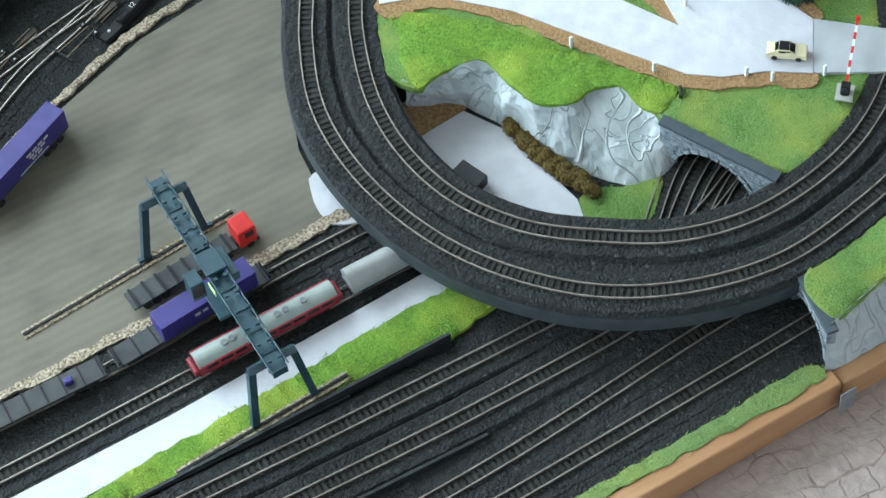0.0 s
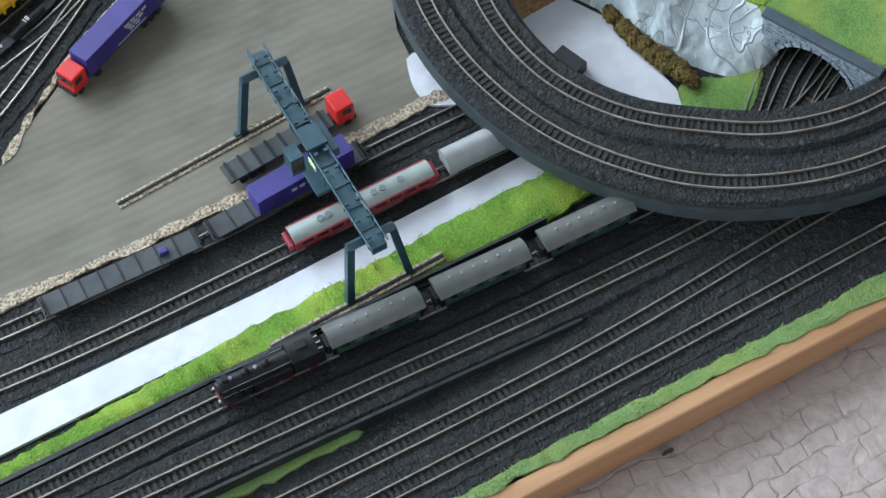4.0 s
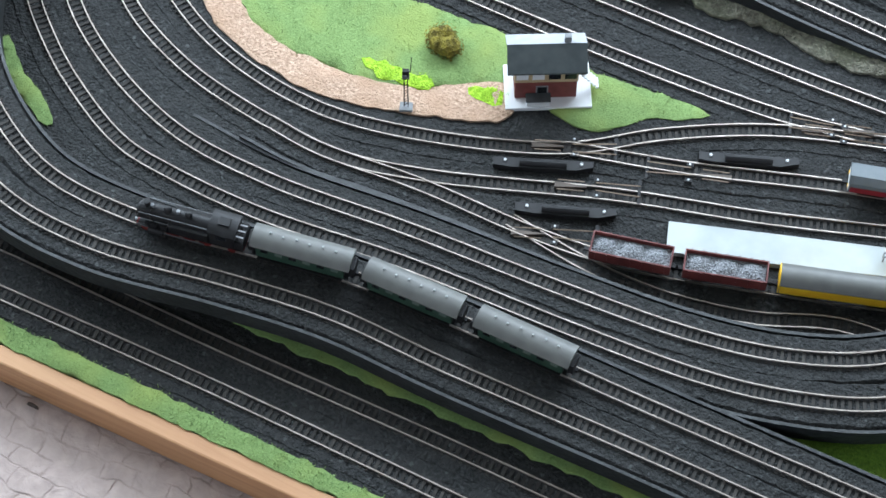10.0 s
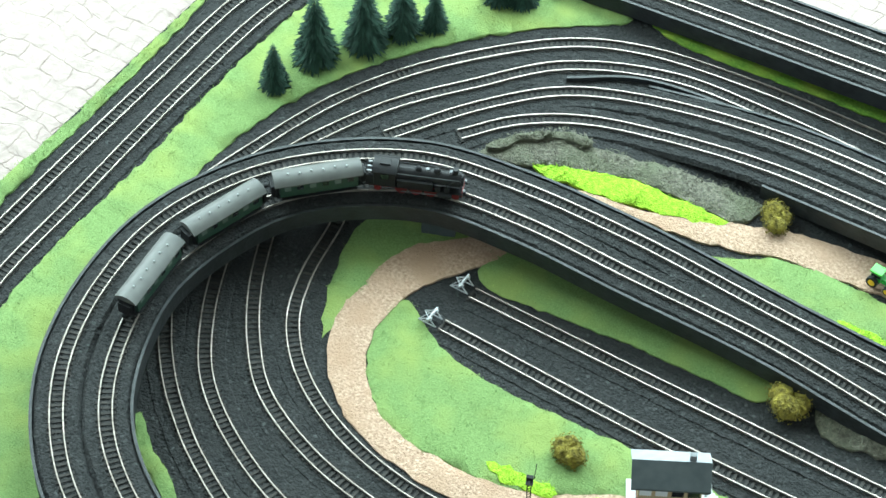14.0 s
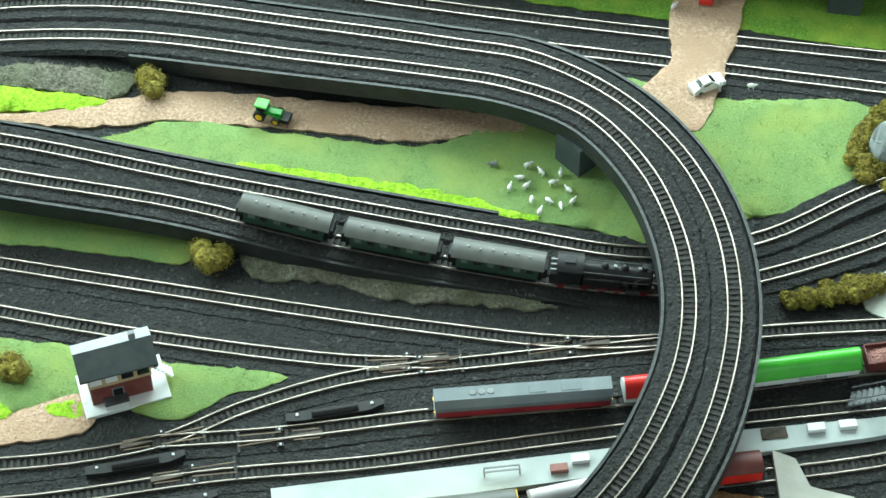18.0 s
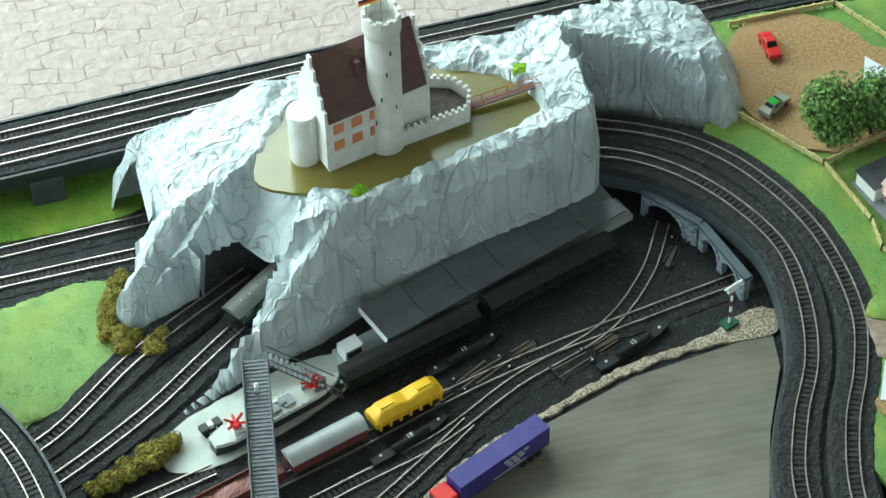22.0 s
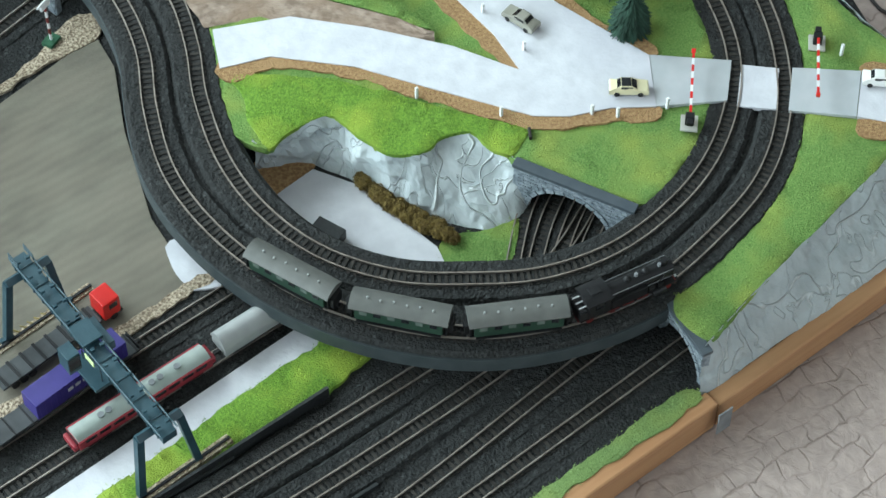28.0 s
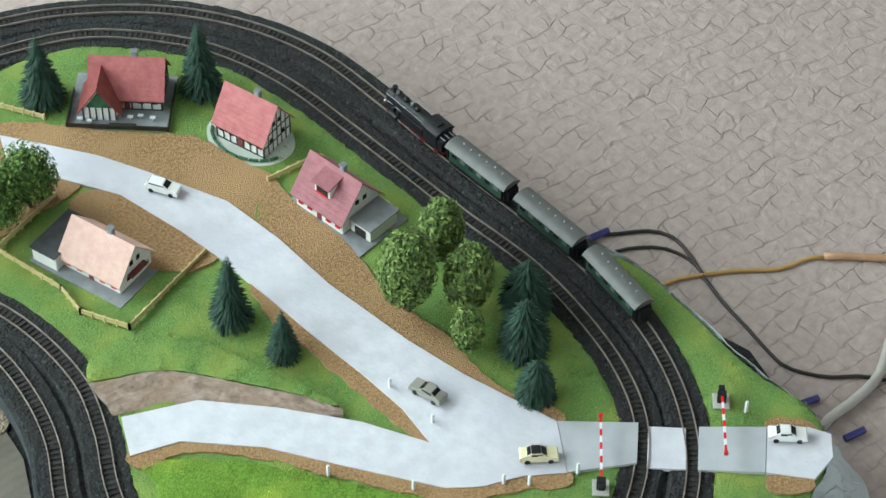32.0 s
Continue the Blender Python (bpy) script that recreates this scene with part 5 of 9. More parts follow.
def steam_loco():
    thing = new("steam_locomotive")
    tagged(thing, "black tank steam locomotive with red running gear", "locomotive")
    box_part("frame", (-0.036, 0.036, -0.0050, 0.0050, 0.0030, 0.0074), M_LOCORED, thing, "red frame")
    box_part("footplate", (-0.0365, 0.0365, -0.0086, 0.0086, 0.0076, 0.0083), M_BLACK, thing, bevel=0)
    bm = bmesh.new()
    bm_cyl(bm, 0.0058, -0.014, 0.0345, axis="x", seg=20)
    bmesh.ops.translate(bm, verts=bm.verts[:], vec=(0, 0, 0.0158))
    part("boiler", bm, M_BLACK, thing, smooth="auto")
    bm = bmesh.new()
    bm_cyl(bm, 0.0050, 0.0345, 0.0362, axis="x", seg=20, r2=0.0046)
    bmesh.ops.translate(bm, verts=bm.verts[:], vec=(0, 0, 0.0158))
    part("smokebox_door", bm, M_BLACK, thing)
    bm = bmesh.new()
    bm_cyl(bm, 0.0019, 0.021, 0.0262, x=0.030, seg=14)
    bm_cyl(bm, 0.0023, 0.0258, 0.0268, x=0.030, seg=14)
    part("chimney", bm, M_BLACK, thing)
    for x, r in ((0.016, 0.0028), (0.002, 0.0026)):
        bm = bmesh.new()
        bmesh.ops.create_uvsphere(bm, u_segments=14, v_segments=8, radius=r, matrix=Matrix.Translation((x, 0, 0.0222)))
        part("steam_dome", bm, M_BLACK, thing, smooth=True)
    for s in (-1, 1):
        box_part("side_tank", (-0.013, 0.014, min(s * 0.0045, s * 0.0086), max(s * 0.0045, s * 0.0086), 0.0082, 0.0158), M_BLACK, thing, bevel=0.0006)
        for x0, x1, zz in ((-0.013, 0.034, 0.0205), (0.014, 0.034, 0.0130)):
            bm = bmesh.new()
            bar(bm, (x0, s * 0.0060, zz), (x1, s * 0.0060, zz), 0.0004)
            part("handrail", bm, M_STEEL, thing, "thin metal handrail")
        for x0 in (0.0175, 0.0245):
            box_part("pump", (x0 - 0.002, x0 + 0.002, min(s * 0.0056, s * 0.0082), max(s * 0.0056, s * 0.0082), 0.0083, 0.0128), M_BLACK, thing, bevel=0.0005)
        bm = bmesh.new()
        tube(bm, [(0.030, s * 0.0052, 0.0190), (0.024, s * 0.0068, 0.0150), (0.024, s * 0.0074, 0.0085)], 0.0006, 6)
        part("steam_pipe", bm, M_BLACK, thing)
        bm = bmesh.new()
        bm_cyl(bm, 0.0028, 0.018, 0.028, axis="x", seg=12)
        bmesh.ops.translate(bm, verts=bm.verts[:], vec=(0, s * 0.0078, 0.0052))
        part("cylinder", bm, M_BLACK, thing)
        bm = bmesh.new()
        bar(bm, (0.018, s * 0.0085, 0.0050), (-0.010, s * 0.0085, 0.0042), 0.0006)
        bar(bm, (0.012, s * 0.0082, 0.0042), (-0.010, s * 0.0082, 0.0042), 0.0006)
        part("connecting_rod", bm, M_DGREY, thing)
        for x, r in ((0.031, 0.0027), (0.012, 0.0046), (0.001, 0.0046), (-0.010, 0.0046), (-0.028, 0.0027)):
            bm = bmesh.new()
            y0 = s * 0.0050
            bm_cyl(bm, r, min(y0, y0 + s * 0.0016), max(y0, y0 + s * 0.0016), axis="y", seg=18)
            bmesh.ops.translate(bm, verts=bm.verts[:], vec=(x, 0, r))
            part("wheel", bm, M_LOCORED, thing, "red spoked wheel")
        bm = bmesh.new()
        bm_cyl(bm, 0.0011, 0.0362, 0.0385, axis="x", seg=10)
        bmesh.ops.translate(bm, verts=bm.verts[:], vec=(0, s * 0.0052, 0.0068))
        part("buffer", bm, M_BLACK, thing)
        bm = bmesh.new()
        bm_cyl(bm, 0.0009, 0.0362, 0.0376, axis="x", seg=10)
        bmesh.ops.translate(bm, verts=bm.verts[:], vec=(0, s * 0.0050, 0.0096))
        part("lamp", bm, M_RAILWHITE, thing, "small white front lamp")
    box_part("buffer_beam", (0.0352, 0.0364, -0.0078, 0.0078, 0.0052, 0.0084), M_LOCORED, thing, "red buffer beam")
    box_part("cab", (-0.0305, -0.014, -0.0086, 0.0086, 0.0080, 0.0225), M_BLACK, thing, bevel=0.0004)
    extrude_x("cab_roof", round_roof(0.0186, 0.0225, 0.0030), -0.0318, -0.0130, M_BLACK, thing, "black arched cab roof")
    box_part("roof_ventilator", (-0.0265, -0.0185, -0.0032, 0.0032, 0.0252, 0.0264), M_BLACK, thing)
    for x in (0.0265, 0.009):
        bm = bmesh.new()
        bm_cyl(bm, 0.0013, 0.0205, 0.0238, x=x, seg=10)
        part("safety_valve", bm, M_STEEL, thing, "small bare-metal valve")
    bm = bmesh.new()
    bm_cyl(bm, 0.0062, 0.0270, 0.0345, axis="x", seg=22)
    bmesh.ops.translate(bm, verts=bm.verts[:], vec=(0, 0, 0.0158))
    part("smokebox", bm, M_BLACK, thing)
    box_part("coal_bunker", (-0.0365, -0.0305, -0.0080, 0.0080, 0.0080, 0.0165), M_BLACK, thing)
    bm = bmesh.new()
    bmesh.ops.create_grid(bm, x_segments=8, y_segments=12, size=1.0, matrix=Matrix.Translation((-0.0336, 0, 0.0166)) @ Matrix.Diagonal((0.0026, 0.0074, 1, 1)))
    for v in bm.verts:
        v.co.z += 0.0016 * abs(noise.noise(v.co * 900)) + 0.0008
    for yy in (-0.0045, 0.0, 0.0045):
        box_part("bunker_rail", (-0.0362, -0.0308, yy - 0.0004, yy + 0.0004, 0.0186, 0.0192), M_RAILWHITE, thing, "pale metal bunker rail", bevel=0)
    part("coal_heap", bm, M_COALBLACK, thing, "heap of coal")
    for s in (-1, 1):
        y = s * 0.0087
        box_part("window", (-0.0255, -0.019, min(y, y + s * 0.0002), max(y, y + s * 0.0002), 0.0158, 0.0205), M_GLASS, thing, bevel=0)
    return thing


M_COALBLACK = material("black_coal", (0.008, 0.008, 0.009), (0.03, 0.03, 0.032), 900, 0.5, bump=1.0, bump_scale=900)
LOCO, COACHES = steam_loco(), []
first = coach()
COACHES = [first, copy_thing(first, pose(0, 0, 0)), copy_thing(first, pose(0, 0, 0))]
TRAIN = A1 + [(0.04, 0.820, .022), (0.12, 0.852, .036), (0.20, 0.859, .047)] + C1[2:-1]


def van(label, a, b, body, roof, height=0.020, arch=0.005, ends=None, category="wagon", windows=0, stripe=None, roof_bits=0, z=0.006, angled=False, width=0.0176):
    """A closed rail vehicle between two plan points."""
    thing = new("locomotive" if category == "locomotive" else "goods_wagon" if category == "wagon" else "coach")
    tagged(thing, label, category, group="" if category == "locomotive" else "parked rolling stock")
    length = span(a, b)
    h = length / 2
    running_gear(thing, length, length > 0.07)
    box_part("body", (-h, h, -0.0082, 0.0082, 0.0064, height), body, thing, bevel=0.0006)
    if stripe:
        for s in (-1, 1):
            y = s * 0.0084
            box_part("side_stripe", (-h + 0.001, h - 0.001, min(y, y - s * 0.0004), max(y, y - s * 0.0004), 0.0064, 0.0120), stripe, thing, bevel=0)
    flat = [(-0.0086, height - 0.0008), (-0.0086, height), (-0.0052, height + arch), (0.0052, height + arch), (0.0086, height), (0.0086, height - 0.0008)]
    extrude_x("roof", flat if angled else round_roof(width, height, arch), -h + 0.0004 if width < 0.016 else -h - 0.0004, h - 0.0004 if width < 0.016 else h + 0.0004, roof, thing, smooth="auto")
    if ends:
        for e in (-1, 1):
            x = e * (h + 0.0006)
            extrude_x("end_wall", round_roof(0.0172, height, arch), min(x, x + e * 0.0006), max(x, x + e * 0.0006), ends, thing)
            box_part("end_panel", (min(x, x + e * 0.0006), max(x, x + e * 0.0006), -0.0082, 0.0082, 0.007, height), ends, thing, bevel=0)
    for i in range(windows):
        x = -h + 0.006 + i * (length - 0.012) / max(1, windows - 1)
        for s in (-1, 1):
            y = s * 0.0083
            box_part("window", (x - 0.0022, x + 0.0022, min(y, y + s * 0.0003), max(y, y + s * 0.0003), 0.0128, 0.0172), M_GLASS, thing, bevel=0)
    for i in range(roof_bits):
        x = -h + 0.010 + i * (length - 0.02) / max(1, roof_bits - 1)
        bm = bmesh.new()
        bm_cyl(bm, 0.0021, height + arch - 0.0005, height + arch + 0.0009, x=x, seg=14)
        part("roof_fan", bm, M_STEEL, thing)
    return between(thing, a, b, z)


def open_wagon(label, a, b, wall, load):
    thing = new("goods_wagon")
    tagged(thing, label, "wagon", group="parked rolling stock")
    length = span(a, b)
    h = length / 2
    running_gear(thing, length, False)
    box_part("floor_board", (-h, h, -0.0082, 0.0082, 0.0064, 0.0076), wall, thing)
    for s in (-1, 1):
        box_part("side_board", (-h, h, min(s * 0.0074, s * 0.0084), max(s * 0.0074, s * 0.0084), 0.0076, 0.0172), wall, thing, bevel=0.0002)
        box_part("end_board", (min(s * h, s * (h - 0.001)), max(s * h, s * (h - 0.001)), -0.0074, 0.0074, 0.0076, 0.0172), wall, thing, bevel=0.0002)
        for i in range(7):
            x = -h + 0.004 + i * (length - 0.008) / 6
            y = s * 0.0084
            box_part("rib", (x - 0.0004, x + 0.0004, min(y, y + s * 0.0006), max(y, y + s * 0.0006), 0.0072, 0.0172), wall, thing, bevel=0)
    bm = bmesh.new()
    bmesh.ops.create_grid(bm, x_segments=60, y_segments=16, size=1.0, matrix=Matrix.Diagonal((h - 0.0012, 0.0073, 1, 1)))
    for v in bm.verts:
        edge = 1 - max(abs(v.co.x) / h, 0) ** 8
        v.co.z = 0.0135 + 0.0026 * abs(math.cos(v.co.x / h * math.pi * 1.5)) * (1 - (v.co.y / 0.0075) ** 2) * edge + 0.0007 * noise.noise(v.co * 700)
    part("load", bm, load, thing, "heaped speckled grey load")
    return between(thing, a, b)


def flat_wagon(label, a, b):
    thing = new("flat_wagon")
    tagged(thing, label, "wagon", group="parked rolling stock")
    length = span(a, b)
    h = length / 2
    running_gear(thing, length)
    box_part("deck_plate", (-h, h, -0.0082, 0.0082, 0.0066, 0.0086), M_FLATCAR, thing)
    for i in range(9):
        x = -h + 0.003 + i * (length - 0.006) / 8
        box_part("stake", (x - 0.0006, x + 0.0006, -0.0087, 0.0087, 0.0078, 0.0092), M_BLACK, thing, bevel=0)
    for e in (-1, 1):
        x = e * (h - 0.001)
        box_part("handrail", (x - 0.0004, x + 0.0004, -0.007, 0.007, 0.0086, 0.0125), M_BLACK, thing, bevel=0)
    return between(thing, a, b)


M_FLATCAR = material("anthracite_deck", (0.030, 0.033, 0.036), (0.048, 0.052, 0.055), 90, 0.6)


def rolling_stock():
    open_wagon("dark red open wagon heaped with grey stone", (-0.648, 0.246), (-0.584, 0.264), M_OXIDE, M_COAL)
    open_wagon("dark red open wagon heaped with grey stone", (-0.575, 0.267), (-0.511, 0.289), M_OXIDE, M_COAL)
    van("yellow goods van with a grey rounded roof", (-0.501, 0.292), (-0.405, 0.327), M_YELLOW, M_ROOF, 0.0175, 0.0048, M_YELLOW)
    van("white tank-like goods van beside the platform", (-0.394, 0.331), (-0.315, 0.371), M_OXIDE, M_LILAC, 0.0125, 0.0105)
    van("red goods van with a dark red roof", (-0.300, 0.377), (-0.219, 0.408), M_RED, M_OXIDE, 0.018, 0.0045)
    d = van("grey and wine-red diesel locomotive with roof fans", (-0.492, 0.407), (-0.352, 0.453), M_SILVERBLUE, M_SILVERBLUE, 0.0168, 0.0052, None, "locomotive", 0, M_WINE, 0, angled=True)
    h = span((-0.492, 0.407), (-0.352, 0.453)) / 2
    for i in range(3):
        bm = bmesh.new()
        bm_cyl(bm, 0.0023, 0.0212, 0.0226, x=-h + 0.026 + i * 0.0062, y=0.0, seg=14)
        part("roof_fan", bm, M_CONC, d)
    for e in (-1, 1):
        x = e * (h - 0.0006)
        box_part("cab_front", (min(x, x + e * 0.001), max(x, x + e * 0.001), -0.0078, 0.0078, 0.0066, 0.0118), M_WHITE, d)
        box_part("windscreen", (min(x, x + e * 0.0009), max(x, x + e * 0.0009), -0.0066, 0.0066, 0.0124, 0.0165), M_GLASS, d, bevel=0)
        for y in (-0.0055, 0.0055):
            box_part("headlight", (min(x, x + e * 0.0016), max(x, x + e * 0.0016), y - 0.0012, y + 0.0012, 0.0085, 0.0102), M_YELLOW, d, bevel=0.0003)
    box_part("roof_hatch", (0.004, 0.016, -0.004, 0.004, 0.0208, 0.0224), M_SILVERBLUE, d)
    box_part("roof_hatch", (0.026, 0.040, -0.004, 0.004, 0.0208, 0.0224), M_SILVERBLUE, d)
    van("bright red and white goods van behind the diesel", (-0.341, 0.457), (-0.255, 0.490), M_WHITE, M_RED, 0.0125, 0.010, M_WHITE)
    g = van("bright green and white goods van with grey lettering", (-0.244, 0.495), (-0.156, 0.530), M_WHITE, M_LGREEN, 0.0135, 0.010, M_LGREEN)
    text_part("logistics", 0.0062, M_CONC, g, pose(0.006, -0.0085, 0.0098, 90, 0, 0))
    open_wagon("brown-red open wagon with plain load", (-0.150, 0.533), (-0.062, 0.567), M_OXIDE, M_OXIDELOAD)
    van("brown-red goods van with a pale grey roof", (-0.054, 0.571), (0.016, 0.597), M_OXIDE, M_SILVER, 0.0165, 0.0050)
    y = new("goods_wagon")
    tagged(y, "bright yellow bulk wagon with ribbed sides and humped top", "wagon", group="parked rolling stock")
    running_gear(y, span((0.022, 0.600), (0.092, 0.627)), False)
    box_part("sill", (-0.0285, 0.0285, -0.0075, 0.0075, 0.0066, 0.0085), M_YELLOW, y)
    bm = bmesh.new()
    rings = []
    for x, w, z in ((-0.0290, 0.004, 0.0150), (-0.0225, 0.0052, 0.0205), (-0.0085, 0.0052, 0.0208), (0.0, 0.0060, 0.0182), (0.0085, 0.0052, 0.0208), (0.0225, 0.0052, 0.0205), (0.0290, 0.004, 0.0150)):
        rings.append([bm.verts.new((x, px, pz)) for px, pz in ((-0.0080, 0.0085), (-0.0084, 0.0135), (-w, z), (w, z), (0.0084, 0.0135), (0.0080, 0.0085))])
    for p, q in zip(rings, rings[1:]):
        for i in range(6):
            bm.faces.new((p[i], p[(i + 1) % 6], q[(i + 1) % 6], q[i]))
    bm.faces.new(rings[0])
    bm.faces.new(rings[-1][::-1])
    bmesh.ops.recalc_face_normals(bm, faces=bm.faces[:])
    bmesh.ops.bevel(bm, geom=bm.edges[:], offset=0.0007, segments=2, affect="EDGES")
    part("hopper", bm, M_YELLOW, y)
    for c in (-0.0155, 0.0155):
        box_part("hatch", (c - 0.006, c + 0.006, -0.0030, 0.0030, 0.0204, 0.0217), M_YELLOW, y)
    for i in range(7):
        for s in (-1, 1):
            x = -0.0255 + i * 0.0085
            box_part("rib", (x - 0.0010, x + 0.0010, min(s * 0.0074, s * 0.0092), max(s * 0.0074, s * 0.0092), 0.0052, 0.0128), M_YELLOW, y, bevel=0)
    between(y, (0.022, 0.600), (0.092, 0.627))
    van("black-green passenger coach at the canopy platform", (0.010, 0.650), (0.139, 0.697), M_BLACKGREEN, M_BLACK, 0.0185, 0.0048, None, "coach", 8)
    van("black-green passenger coach at the canopy platform", (0.150, 0.702), (0.279, 0.752), M_BLACKGREEN, M_BLACK, 0.0185, 0.0048, None, "coach", 8)
    # the goods tracks by the plaza
    e = van("wine-red electric locomotive with a pale grey roof", (0.168, 0.2735), (0.296, 0.2805), M_WINE, M_PALEROOF, 0.0150, 0.0030, None, "locomotive", 0, None, 0, width=0.0136)
    h = span((0.168, 0.2735), (0.296, 0.2805)) / 2
    for s in (-1, 1):
        yy = s * 0.0083
        for i in range(9):
            x = -h + 0.009 + i * (2 * h - 0.018) / 8
            box_part("window", (x - 0.0042, x + 0.0042, min(yy, yy + s * 0.0003), max(yy, yy + s * 0.0003), 0.0118, 0.0145), M_GLASS, e, bevel=0)
    for x in (-0.030, -0.024, 0.010, 0.0165, 0.030):
        bm = bmesh.new()
        bm_cyl(bm, 0.0023, 0.0176, 0.0190, x=x, seg=14)
        part("roof_fan", bm, M_STEEL, e)
    for s in (-1, 1):
        x = s * (h - 0.0002)
        box_part("nose", (min(x, x + s * 0.004), max(x, x + s * 0.004), -0.0070, 0.0070, 0.0062, 0.0120), M_WINE, e, bevel=0.0015)
        box_part("windscreen", (min(x, x + s * 0.0008), max(x, x + s * 0.0008), -0.0062, 0.0062, 0.0105, 0.0145), M_GLASS, e, bevel=0)
    van("silver grey covered goods wagon", (0.309, 0.2815), (0.40, 0.2855), M_SILVER, M_SILVER, 0.0150, 0.0075)
    flat_wagon("long anthracite flat wagon on the goods track", (-0.035, 0.3085), (0.103, 0.3115))
    flat_wagon("anthracite flat wagon carrying a blue container", (0.112, 0.3125), (0.256, 0.327))
    box = new("container")
    tagged(box, "violet-blue shipping container on the flat wagon", "container", group="blue containers")
    box_part("shell", (-0.037, 0.037, -0.0080, 0.0080, 0, 0.0165), M_BLUE, box, bevel=0.0004)
    for i in range(16):
        for s in (-1, 1):
            x = -0.034 + i * 0.0045
            yy = s * 0.0080
            box_part("rib", (x - 0.0007, x + 0.0007, min(yy, yy + s * 0.0004), max(yy, yy + s * 0.0004), 0.001, 0.0155), M_BLUE, box, bevel=0)
    for x in (-0.012, -0.006, 0.0, 0.006):
        box_part("marking", (x, x + 0.0042, -0.0086, -0.0083, 0.0085, 0.0115), M_RAILWHITE, box, bevel=0)
    between(box, (0.155, 0.3155), (0.243, 0.3265), 0.006 + 0.0087 / U)
    f = box_part("coupling_drum", (-0.003, 0.003, -0.0022, 0.0022, 0, 0.004), M_PURPLE, None, bevel=0.0008)
    stand(tagged(f, "small violet-blue load piece on the flat wagon", "load"), 0.072, 0.3105, 0.006 + 0.0087 / U)


M_LILAC = material("pale_lilac_tank", (0.50, 0.47, 0.49), (0.58, 0.55, 0.57), 70, 0.45)
M_SILVERBLUE = material("blue_grey_loco_paint", (0.115, 0.14, 0.155), (0.15, 0.175, 0.19), 70, 0.38)
M_OXIDELOAD = material("flat_oxide_load", (0.24, 0.105, 0.09), (0.30, 0.135, 0.115), 80, 0.7)
M_BLACKGREEN = material("black_green_coach", (0.010, 0.018, 0.015), (0.016, 0.026, 0.022), 80, 0.35)
M_PALEROOF = material("pale_grey_green_roof", (0.26, 0.30, 0.275), (0.32, 0.36, 0.335), 80, 0.45)
rolling_stock()


